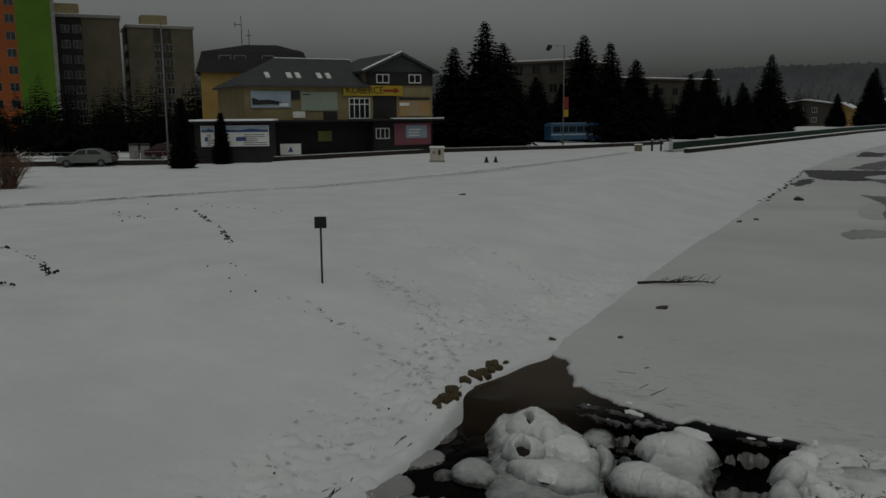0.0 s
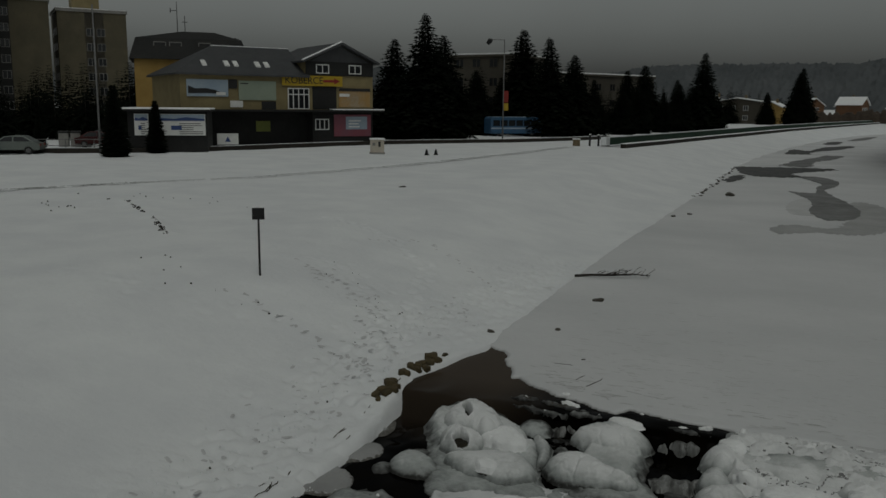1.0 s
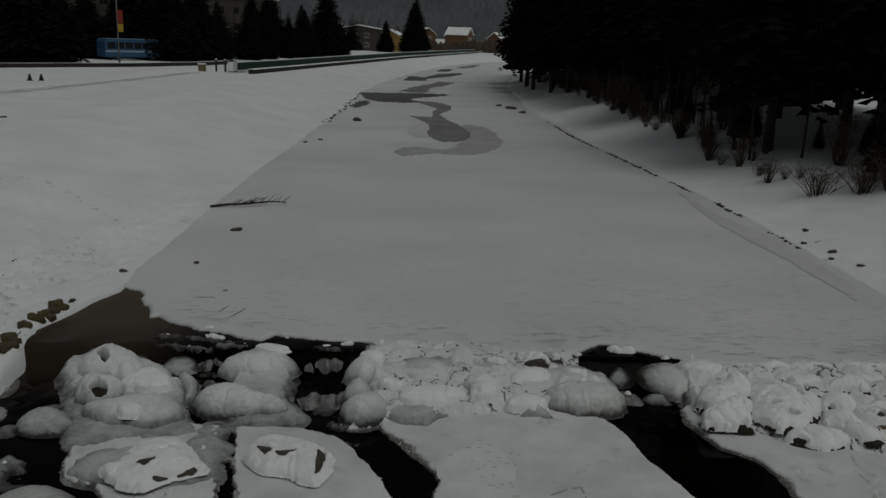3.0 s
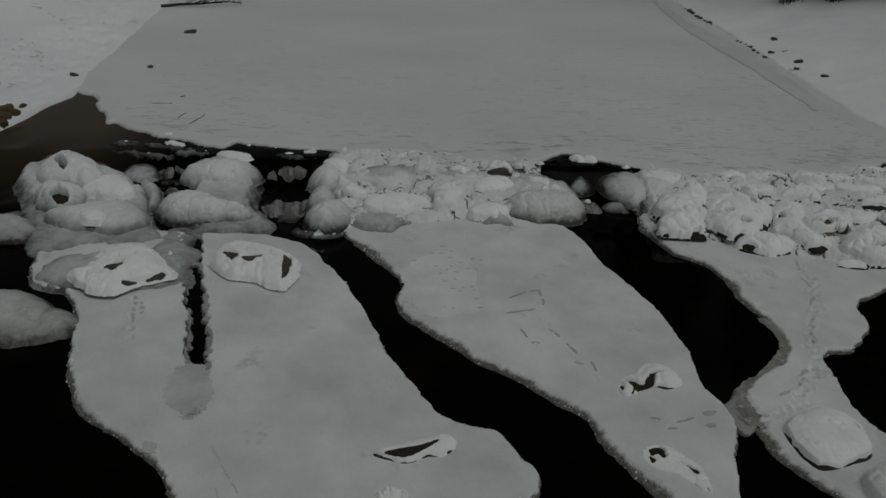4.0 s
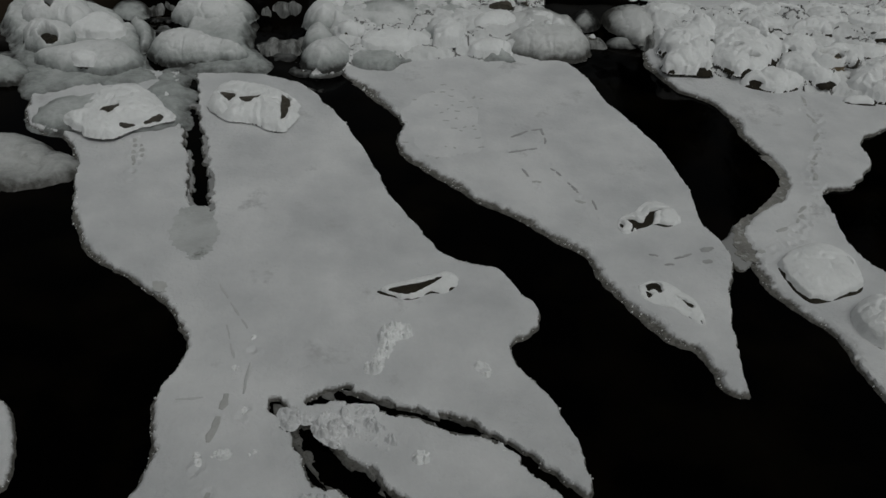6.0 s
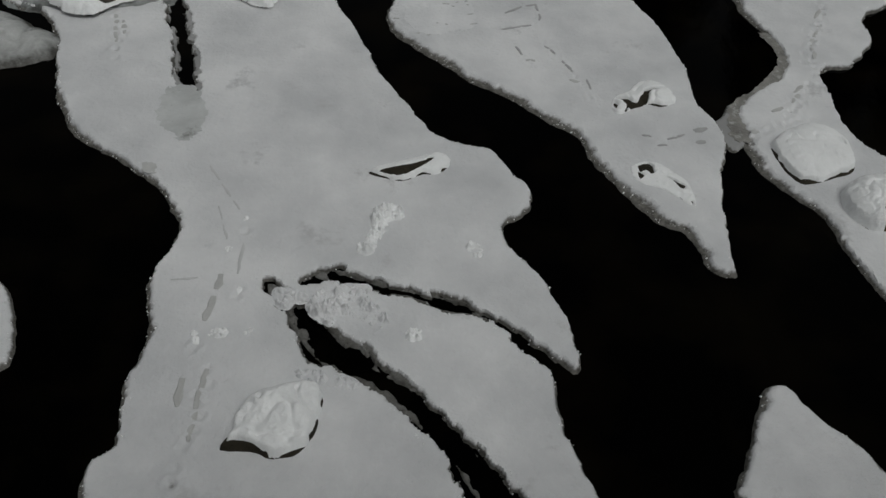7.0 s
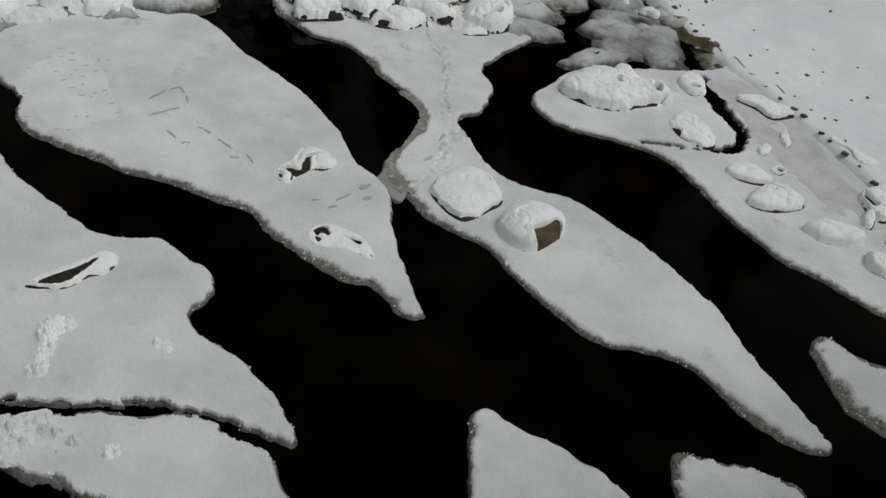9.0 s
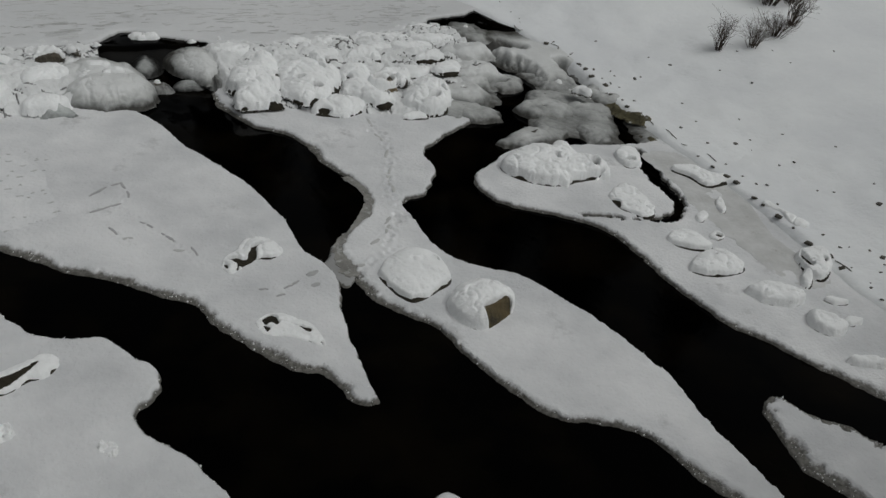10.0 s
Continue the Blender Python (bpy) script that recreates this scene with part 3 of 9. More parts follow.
def make_water_sheet():
    X, Y = np.meshgrid(np.arange(-9, 14.5, 0.12), np.concatenate([np.arange(-60, 0, 2.0), np.arange(0, 19.6, 0.1)]))
    rapid = step((Y - 11.5) / 1.5) * (1 - step((Y - 15) / 1.5))
    Z = water_level(Y) + 0.05 * rapid * fbm(X * 2.4, Y * 1.6, 41, 3) + 0.004 * fbm(X * 2, Y * 1.2, 42, 2)
    tagged(part("water", grid_mesh("water", X, Y, Z), WATER), "dark open river water between ice floes", "water", kind="structure")


make_water_sheet()

FRONT = np.array([(-9, 18.9), (-6.95, 18.83), (-6.49, 18.58), (-6.25, 18.24), (-6.23, 17.9), (-6.06, 17.59), (-5.88, 17.41), (-5.73, 17.0), (-5.67, 16.74), (-5.48, 16.79), (-5.27, 16.56), (-5.02, 16.38), (-4.82, 16.3), (-4.43, 16.03), (-4.13, 15.99),
                  (-3.81, 15.82), (-3.45, 15.66), (-3.05, 15.56), (-2.85, 15.86), (-2.49, 15.76), (-1.99, 15.66), (-1.46, 15.6), (-0.3, 15.5), (0.45, 15.6), (1.3, 15.2), (1.9, 15.1), (2.7, 15.15), (3.08, 15.4), (3.46, 15.65), (3.95, 15.82), (4.28, 15.5), (4.78, 15.22), (5.31, 15.05), (7.3, 14.8), (9.4, 15.2), (10.6, 15.8), (12.2, 16.3), (14, 16.5)])


def make_ice_sheet():
    s = np.linspace(0, 1, 320)
    ys = steps((14.4, 21, 0.07), (21, 60, 0.3), (60, 120, 1.5), (120, 301, 5))
    S, Y = np.meshgrid(s, ys)
    X = (left_edge(Y) - 0.8) * (1 - S) + (right_edge(Y) + 0.8) * S
    d = Y - np.interp(X, FRONT[:, 0], FRONT[:, 1]) + (0.05 + 0.16 * step((X + 4) / 2)) * fbm(X * 1.3, Y * 1.3, 51, 3) + 0.08 * fbm(X * 6, Y * 6, 54, 3)
    Z = 0.22 + 0.24 * step((d + 0.04) / 0.09) + 0.02 * step((d - 0.3) / 1.0)
    wind = fbm(X * 1.1, Y * 3.2, 52, 4)
    Z += step(d / 0.4) * (0.012 * np.clip(wind, 0, 1) * (1 - step((Y - 30) / 30)) + 0.03 * np.exp(-((d - 0.5) / 0.8) ** 2) * fbm(X * 2, Y * 2, 53, 3))
    sheet = part("ice_sheet", grid_mesh("ice_sheet", X, Y, Z, d[:-1, :-1] > -0.3), SHEET_SNOW)
    tagged(sheet, "flat frozen river above the weir under thin wind-blown snow", "river ice", kind="structure")


make_ice_sheet()


def make_floe(outline, cracks, label, top=0.075, rim=0.072, cell=0.024, seed=0, height=None, snow=None, under=None, name="ice_floe", category="ice floe", group="river ice floes", prints=(), crease=None):
    """A floe as a relief over its outline: a raised snow cover and a low wet rim that dips under the water."""
    snow, under = snow or FLOE, under or FLOE
    o = smooth_outline(outline)
    if height is None:
        o = o + np.array((0.028, 0.006))
    (x0, y0), (x1, y1) = o.min(0) - 0.3, o.max(0) + 0.3
    X, Y = np.meshgrid(np.arange(x0, x1, cell), np.arange(y0, y1, cell))
    d = inside_distance(o, X, Y)
    gy, gx = np.gradient(d)
    upstream = np.clip(0.35 + 0.9 * (0.8 * gx + 0.6 * gy) / (np.hypot(gx, gy) + 1e-9), 0.12, 1.15)
    near_crack = np.zeros(X.shape, bool)
    jag = [np.floor((X * 0.87 + Y * 0.5) / s + 0.6 * fbm(X * 3, Y * 3, seed + 73, 2)) * 0.5 + 0.25 for s in (0.11, 0.045)]
    jog = [np.floor((Y * 0.87 - X * 0.5) / s + 0.6 * fbm(X * 3, Y * 3, seed + 74, 2)) * 0.5 + 0.25 for s in (0.13, 0.05)]
    shift = 0.036 * value_noise(jag[0] * 7.3, jog[0] * 5.7, seed + 75) + 0.010 * value_noise(jag[1] * 7.3, jog[1] * 5.7, seed + 76)
    for c in cracks:
        q = line_distance(c, X, Y) + shift
        near_crack |= q < d
        q = q + 0.04 * np.abs(fbm(X * 3.1, Y * 3.1, seed + 71, 3)) - 0.012
        d = np.minimum(d, q)
    d = d + 0.05 * fbm(X * 2.2, Y * 2.2, seed + 61, 3) + 0.034 * fbm(X * 8, Y * 8, seed + 62, 3) - (0.03 if height is not None else np.where(near_crack, 0.03, 0.04))
    width = np.clip(rim * (0.28 + 2.0 * np.clip(fbm(X * 0.9, Y * 0.9, seed + 63, 2), 0, 1) + 0.8 * fbm(X * 12, Y * 12, seed + 67, 3)), 0.010, 0.26)
    if height is None and rim < 0.12:
        width = np.maximum(width * upstream, 0.010)
    width = np.where(near_crack, np.minimum(width, 0.022), width)
    lift = top if height is None else height(X, Y)
    low = water_level(Y) if height is None else np.minimum(water_level(Y), lift - 0.06)
    if height is None:
        fade = 0.018 + 0.035 * np.clip(0.3 + fbm(X * 1.2, Y * 1.2, seed + 68, 2), 0, 1)
        fade = np.where(near_crack, 0.012, fade)
        grain = 0.010 * fbm(X * 16, Y * 16, seed + 69, 2)
        Z = low - 0.10 + 0.12 * step((d + 0.05) / 0.06) + np.maximum(lift - low - 0.02, 0.02) * (0.25 * step((d - 0.4 * width + grain) / (0.5 * width + 0.012)) + 0.75 * step((d - width + grain) / fade))
    else:
        Z = low - 0.10 + 0.12 * step((d + 0.08) / 0.10) + np.maximum(lift - low - 0.02, 0.02) * step((d - 0.45 * width) / (0.6 * width + 0.22))
    Z += 0.003 * fbm(X * 7, Y * 7, seed + 64, 2) * step(d / 0.05) + 0.008 * fbm(X * 1.1, Y * 1.1, seed + 65, 3) * step(d / 0.5)
    for pts, r, depth in prints:
        stamp_prints(X, Y, Z, pts, r, depth)
    dc = d[:-1, :-1]
    wc = width[:-1, :-1]
    thing = base(name, pose(0, 0, 0), label, category, group)
    top_cells = dc > wc * 0.8
    if crease is not None:
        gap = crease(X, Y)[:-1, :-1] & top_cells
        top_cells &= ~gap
        tagged(part("crevice", grid_mesh("crevice", X, Y, Z, gap), SHADED_ICE, thing, "dark crevices with shade put into the colour"), kind="stuff")
    cover = part("snow_cover", grid_mesh("snow_cover", X, Y, Z, top_cells), snow, thing, "thin snow on ice")
    if name == "slush_ledge":
        tagged(cover, kind="stuff")
    part("ice_rim", grid_mesh("ice_rim", X, Y, Z, (dc > -0.10) & (dc <= wc * 0.8)), under, thing, "grey wet ice rim")
    if height is None and top > 0.06:
        r = random.Random(seed + 5)
        b = Builder()
        cand = np.argwhere((d > 0.0) & (d < width + 0.05))
        for i, j in cand[np.array(r.sample(range(len(cand)), min(len(cand), len(cand) // 8)), int)]:
            w = r.uniform(0.005, 0.011) if r.random() < 0.85 else r.uniform(0.011, 0.018)
            x, y, z = X[i, j] + r.uniform(-0.01, 0.01), Y[i, j] + r.uniform(-0.01, 0.01), Z[i, j]
            b.add([(x - w, y, z - 0.005), (x, y - 0.8 * w, z - 0.005), (x + w, y + 0.2 * w, z - 0.005), (x, y + w, z - 0.005), (x + 0.2 * w, y, z + w * 1.1)], [(0, 1, 4), (1, 2, 4), (2, 3, 4), (3, 0, 4)])
        tagged(part("frost", b, CAP_SNOW, thing, "frozen snow crumbs along the rim"), kind="stuff")
    return thing


PR = random.Random(91)


def marks(lines, spacing, spread):
    return sum((trail(q, spacing, spread, PR) for q in lines), [])


PAWS = marks([[(-1.49, 4.47), (-1.5, 3.97), (-1.52, 3.65)], [(-1.62, 3.6), (-1.6, 3.2)], [(-3.44, 10.5), (-3.35, 9.98), (-3.21, 9.42)], [(-3.3, 10.3), (-3.22, 9.9)]], 0.10, 0.03) + [(-1.28, 5.45), (-1.31, 5.35), (-1.6, 4.78), (-1.64, 4.72), (-1.3, 6.24)]
TRACK_B = marks([[(1.86, 10.24), (2.26, 10.17), (2.46, 9.65), (2.64, 9.16), (2.76, 8.83), (2.8, 8.46)], [(1.94, 9.93), (2.07, 9.43), (2.23, 9.22)], [(1.95, 10.99), (2.24, 10.91), (2.39, 10.57), (2.32, 10.28)]], 0.05, 0.015)
TRACK_C = marks([[(6.96, 12.0), (6.82, 10.89), (6.19, 9.85), (5.86, 8.88), (5.29, 8.11)], [(4.75, 7.75), (5.2, 8.1), (5.6, 8.7)]], 0.09, 0.05)


# floe that runs from the weir to the bridge, split by three cracks
WEST_SIDE = [(-5.3, 11.3), (-4.87, 10.67), (-4.5, 10.5), (-4.15, 9.85), (-4.03, 9.2), (-3.8, 8.5), (-3.56, 7.94), (-3.26, 7.66), (-2.87, 7.4), (-2.56, 7.16), (-2.3, 6.84),
             (-2.1, 6.44), (-2.1, 6.1), (-2.22, 5.8), (-2.25, 5.46), (-2.17, 4.9), (-2.25, 4.44), (-2.21, 3.79), (-2.38, 3.6), (-2.4, 3.2), (-2.3, 2.2), (-1.8, 1.0)]
EAST_SIDE = [(0.2, 0.6), (1.2, 1.4), (1.6, 2.5), (1.85, 2.65), (1.82, 3.13), (1.68, 3.74), (1.65, 4.3), (1.72, 4.38), (1.85, 4.38), (1.93, 4.5), (1.91, 4.8), (1.85, 5.17), (1.77, 5.54), (1.52, 5.96),
             (1.42, 6.2), (1.43, 6.34), (1.6, 6.42), (1.74, 6.62), (1.77, 6.9), (1.66, 7.12), (1.53, 7.4), (1.37, 7.61), (1.07, 7.72), (0.78, 7.91), (0.57, 8.25), (0.32, 8.8), (0.09, 9.4), (-0.1, 10.0),
             (-0.36, 10.7), (-0.66, 11.35), (-0.98, 11.9), (-1.25, 12.3), (-1.9, 12.6), (-2.6, 12.6), (-3.2, 12.6), (-4.3, 12.7), (-5.2, 12.3)]
SLOT = [(-3.08, 12.5, 0.12), (-2.85, 11.4, 0.10), (-2.63, 10.5, 0.10), (-2.38, 9.6, 0.09), (-2.3, 9.05, 0.11), (-2.22, 8.7, 0.08)]
CRACK_UPPER = [(-0.65, 5.55, 0.02), (-0.38, 5.63, 0.06), (0, 5.48, 0.035), (0.4, 5.36, 0.035), (0.75, 5.22, 0.06), (1.0, 5.13, 0.02), (1.18, 5.0, 0.015), (1.4, 4.8, 0.05), (1.6, 4.58, 0.05), (1.76, 4.36, 0.07)]
CRACK_LOWER = [(-1.02, 5.53, 0.02), (-0.72, 5.2, 0.06), (-0.45, 4.78, 0.16), (-0.17, 4.58, 0.13), (0.05, 4.37, 0.07), (0.3, 4.17, 0.08), (0.45, 3.95, 0.08), (0.65, 3.72, 0.1), (0.84, 3.45, 0.14), (1.05, 3.0, 0.2), (1.25, 2.2, 0.3), (1.3, 1.2, 0.4)]
make_floe(WEST_SIDE + EAST_SIDE, [SLOT, CRACK_UPPER, CRACK_LOWER], "long cracked snow-dusted ice floe below the weir", cell=0.018, seed=1, prints=((PAWS, 0.045, 0.02),))
make_floe([(-0.7, 12.7), (-0.31, 12.07), (0.06, 11.5), (0.26, 11.1), (0.16, 10.55), (0.26, 10.15), (0.49, 9.84), (0.92, 9.33), (1.28, 8.97), (1.77, 8.59), (2.1, 8.18), (2.44, 7.82), (2.5, 7.45), (2.82, 6.76),
           (3.1, 6.36), (3.37, 6.16), (3.41, 5.83), (3.49, 5.59), (3.77, 5.53), (3.83, 5.84), (3.92, 6.3), (3.99, 6.8), (4.13, 7.22), (4.38, 7.8), (4.3, 8.2), (4.22, 8.62), (4.25, 9.3), (4.18, 10.16), (4.02, 10.81),
           (3.8, 11.34), (3.6, 12.1), (3.39, 12.94), (2.94, 13.5), (2.29, 14.0), (1.26, 14.0), (0.25, 13.8), (-0.6, 13.4)], [], "pointed snow-dusted ice floe with animal tracks", seed=2, prints=((TRACK_B, 0.03, 0.012),))
make_floe([(4.63, 8.45), (5.3, 9.05), (5.68, 9.57), (5.62, 10.23), (5.43, 10.78), (5.46, 11.38), (5.26, 11.86), (4.9, 12.2), (4.7, 12.77), (4.58, 13.4), (4.9, 13.9), (6.3, 13.5), (7.8, 12.6), (8.9, 12.4), (9.1, 11.7), (8.25, 11.15),
           (7.4, 10.68), (7.2, 10.0), (6.69, 9.37), (6.14, 9.2), (6.08, 8.66), (6.01, 8.08), (6.09, 7.66), (6.29, 7.36), (6.69, 7.10), (6.88, 6.74), (7.0, 6.29), (7.2, 5.5), (7.26, 4.8), (7.2, 4.17), (7.13, 3.68), (7.1, 3.19), (7.05, 2.65),
           (6.98, 2.43), (6.71, 2.5), (6.49, 2.77), (6.32, 3.18), (6.21, 3.88), (5.9, 4.2), (5.4, 4.6), (5.24, 5.0), (5.12, 5.45), (5.04, 6.04), (4.96, 6.5), (4.71, 6.87), (4.54, 7.21), (4.52, 7.75)], [],
          "narrow-waisted snowy ice floe carrying two boulders", seed=3, prints=((TRACK_C, 0.045, 0.02),))
make_floe([(2.98, 3.28), (3.21, 3.65), (3.43, 4.0), (3.6, 4.2), (3.78, 4.2), (3.92, 4.02), (4.06, 3.80), (4.27, 3.53), (4.40, 3.27), (4.52, 3.0), (4.57, 2.78), (4.72, 2.48), (4.98, 2.01), (4.3, 1.4), (3.3, 1.6), (3.0, 2.5), (2.9, 3.1)], [],
          "small rough grey ice floe with a blunt tip", rim=0.11, seed=4)
make_floe([(4.98, 2.76), (5.10, 2.93), (5.25, 3.08), (5.38, 3.08), (5.57, 2.95), (5.77, 2.77), (5.97, 2.64), (6.13, 2.48), (6.27, 2.36), (6.32, 2.20), (6.28, 1.9), (6.1, 1.3), (5.2, 1.2), (4.75, 1.8), (4.86, 2.4)], [],
          "small rough grey ice floe with a square end", rim=0.16, seed=8)
make_floe([(8.07, 3.8), (8.37, 3.78), (8.46, 3.43), (8.78, 3.09), (8.83, 2.82), (8.98, 2.47), (9.01, 1.4), (8.2, 1.2), (7.75, 1.9), (7.65, 2.5), (7.55, 2.82), (7.66, 3.13), (7.81, 3.55)], [],
          "small rounded ice floe near the far shore ice", rim=0.16, seed=5)
make_floe([(-3.64, 5.7), (-3.41, 5.38), (-3.26, 5.04), (-3.22, 4.65), (-3.29, 4.56), (-3.76, 4.31), (-4.75, 4.68), (-4.9, 5.61), (-4.26, 5.97)], [], "small round ice floe in dark water", seed=6)
make_floe([(7.69, 9.66), (7.55, 9.12), (7.7, 8.61), (8.29, 8.2), (8.75, 7.66), (8.85, 7.21), (8.78, 6.52), (8.78, 5.92), (8.82, 5.09), (9.05, 4.61), (9.32, 3.9), (9.61, 3.11), (10.2, 1.2), (12.4, 0.6), (12.9, 5.0), (13.3, 8.4), (13.2, 9.9), (12.7, 10.4),
           (12.0, 9.9), (11.2, 10.0), (10.15, 10.2), (8.91, 10.3), (8.28, 10.02)], [[(11.4, 9.55, 0.13), (11.11, 8.95, 0.15), (10.92, 8.46, 0.13), (10.85, 8.11, 0.08), (10.74, 7.81, 0.06)], [(10.74, 7.81, 0.06), (10.4, 7.54, 0.06), (10.07, 7.47, 0.045), (9.79, 7.57, 0.018), (9.41, 7.7, 0.014), (9.02, 7.89, 0.012), (8.69, 8.06, 0.004)]],
          "snowy shore ice with a cracked bay and stones", seed=7)


INNER_LOWER = [(x + 0.05, y - 0.02, max(0.008, 0.75 * w)) for x, y, w in CRACK_LOWER[1:]]
INNER_UPPER = [(x, y + 0.025, 0.65 * w) for x, y, w in CRACK_UPPER[1:]]
make_floe([(-1.1, 5.6), (-0.75, 5.42), (-0.3, 5.1), (0.05, 4.72), (0.45, 4.3), (0.85, 3.8), (1.1, 3.2), (0.9, 3.0), (0.6, 3.5), (0.25, 3.95), (-0.1, 4.25), (-0.5, 4.5), (-0.9, 5.1)], [INNER_LOWER], "wet grey slush ledge inside the crack", top=0.04, rim=0.08, cell=0.012, seed=51, snow=CRACK_SLUSH, under=CRACK_SLUSH, name="slush_ledge", category="slush", group="slush ledges in the cracks")
make_floe([(-0.62, 5.66), (-0.3, 5.75), (0.1, 5.58), (0.8, 5.32), (1.2, 5.1), (1.1, 4.98), (0.7, 5.12), (0.2, 5.32), (-0.3, 5.5)], [INNER_UPPER], "wet grey slush ledge inside the crack", top=0.04, rim=0.06, cell=0.012, seed=52, snow=CRACK_SLUSH, under=CRACK_SLUSH, name="slush_ledge", category="slush", group="slush ledges in the cracks")


INNER_SLOT = [(x + 0.02 * math.sin(9 * y), y, 0.42 * w) for x, y, w in SLOT[1:]]
make_floe([(-3.05, 11.5), (-2.62, 11.5), (-2.40, 10.5), (-2.14, 9.6), (-2.04, 9.0), (-2.05, 8.62), (-2.45, 8.58), (-2.56, 9.0), (-2.64, 9.6), (-2.86, 10.5)], [INNER_SLOT], "grey glassy ice shelf along the narrow slot", top=0.05, rim=0.05, cell=0.02, seed=53, snow=SLUSH, under=CRACK_SLUSH, name="slush_ledge", category="slush", group="slush ledges in the cracks")


# ---- frozen weir ----
def weir_relief(rough, cell, up=0.0):
    """The height of ice-covered rubble that climbs from the lower to the upper water."""
    def height(X, Y):
        U, V = X + 0.16 * fbm(X * 1.6, Y * 1.6, 3, 3), Y + 0.16 * fbm(X * 1.6 + 9, Y * 1.6, 6, 3)
        tall = 0.6 + 0.6 * value_noise(X / 0.9, Y / 0.9, 77)
        return 0.06 + up + 0.30 * step((Y - 12.7) / 2.5) + rough * (0.22 * lumps(U, V * 1.25, cell, 4) * tall + 0.07 * lumps(U * 1.1, V * 1.7, 0.3, 9)) + 0.03 * fbm(X * 4, Y * 4, 8, 3) + 0.16 * rough * (0.4 - np.minimum(np.abs(fbm(U * 0.9, V * 1.1, 87, 3)), 0.4)) - 0.05 * rough * np.exp(-(fbm(U * 1.5, V * 2.6, 89, 3) / 0.05) ** 2) + 0.22 * rough * np.abs(fbm(U * 2.6, V * 4.2, 92, 4)) + 0.05 * rough * fbm(X * 12, Y * 15, 93, 3)

    # seams that get the dark colour, as shade between the lumps
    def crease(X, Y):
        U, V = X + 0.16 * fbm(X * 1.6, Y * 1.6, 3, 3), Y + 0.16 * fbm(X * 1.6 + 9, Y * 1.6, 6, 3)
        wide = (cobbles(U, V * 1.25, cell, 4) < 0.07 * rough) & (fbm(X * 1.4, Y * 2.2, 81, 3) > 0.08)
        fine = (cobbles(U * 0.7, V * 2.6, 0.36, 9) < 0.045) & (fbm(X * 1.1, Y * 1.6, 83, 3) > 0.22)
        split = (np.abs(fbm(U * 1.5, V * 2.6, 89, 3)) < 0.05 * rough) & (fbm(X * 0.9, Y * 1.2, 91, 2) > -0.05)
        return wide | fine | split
    return height, crease


def flat_height(X, Y):
    return 0.10 + 0.26 * step((Y - 11.5) / 3.0) + 0.06 * fbm(X * 1.1, Y * 1.1, 14, 3) + 0.02 * fbm(X * 3, Y * 3, 18, 3)


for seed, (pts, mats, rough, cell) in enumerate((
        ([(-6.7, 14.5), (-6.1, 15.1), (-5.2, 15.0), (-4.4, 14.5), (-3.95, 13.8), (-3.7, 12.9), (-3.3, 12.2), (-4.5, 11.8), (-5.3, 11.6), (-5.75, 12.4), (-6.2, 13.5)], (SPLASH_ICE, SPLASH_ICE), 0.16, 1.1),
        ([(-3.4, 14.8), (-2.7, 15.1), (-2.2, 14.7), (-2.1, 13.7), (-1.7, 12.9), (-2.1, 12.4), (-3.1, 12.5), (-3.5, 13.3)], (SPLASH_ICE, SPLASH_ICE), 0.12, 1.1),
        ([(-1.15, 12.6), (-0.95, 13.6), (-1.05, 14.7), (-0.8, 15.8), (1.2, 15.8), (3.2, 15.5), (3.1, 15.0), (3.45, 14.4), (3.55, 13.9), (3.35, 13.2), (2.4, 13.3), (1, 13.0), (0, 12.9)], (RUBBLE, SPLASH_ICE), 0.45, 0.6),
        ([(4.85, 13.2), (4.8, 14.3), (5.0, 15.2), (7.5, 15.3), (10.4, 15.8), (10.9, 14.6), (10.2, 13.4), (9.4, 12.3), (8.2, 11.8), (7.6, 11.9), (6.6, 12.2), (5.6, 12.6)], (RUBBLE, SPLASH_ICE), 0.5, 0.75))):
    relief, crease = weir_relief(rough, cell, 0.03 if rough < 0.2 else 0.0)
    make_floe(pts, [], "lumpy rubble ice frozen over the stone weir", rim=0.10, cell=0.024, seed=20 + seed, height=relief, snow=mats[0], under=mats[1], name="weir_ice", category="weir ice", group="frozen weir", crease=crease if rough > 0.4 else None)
make_floe([(11.35, 15.8), (12.9, 15.4), (13.4, 13.4), (13.3, 11.4), (13.0, 9.6), (12.1, 9.6), (11.5, 9.9), (10.7, 10.4), (9.9, 10.8), (10.3, 11.6), (11.0, 12.2), (11.5, 13.2), (11.15, 14.3)], [[(12.0, 12.6, 0.0), (11.4, 12.3, 0.02), (10.9, 11.9, 0.05)], [(12.55, 13.4, 0.0), (12.5, 12.2, 0.03), (12.35, 11.4, 0.07), (12.0, 10.6, 0.08), (11.7, 10.2, 0.11), (11.55, 9.7, 0.11)], [(11.4, 14.6, 0.06), (12.0, 14.3, 0.0)]], "grey glassy wet ice over the side of the weir",
          rim=0.2, cell=0.04, seed=30, height=flat_height, snow=SIDE_GLASS, under=SIDE_GLASS, name="weir_ice", category="weir ice", group="frozen weir")
make_floe([(4.1, 8.0), (4.35, 8.25), (4.6, 8.55), (4.8, 8.4), (4.7, 7.9), (4.5, 7.6), (4.3, 7.55)], [], "thin grey slush bridge between two floes", top=0.03, rim=0.05, cell=0.03, seed=31, snow=SLUSH, name="slush_bridge", category="slush", group="")
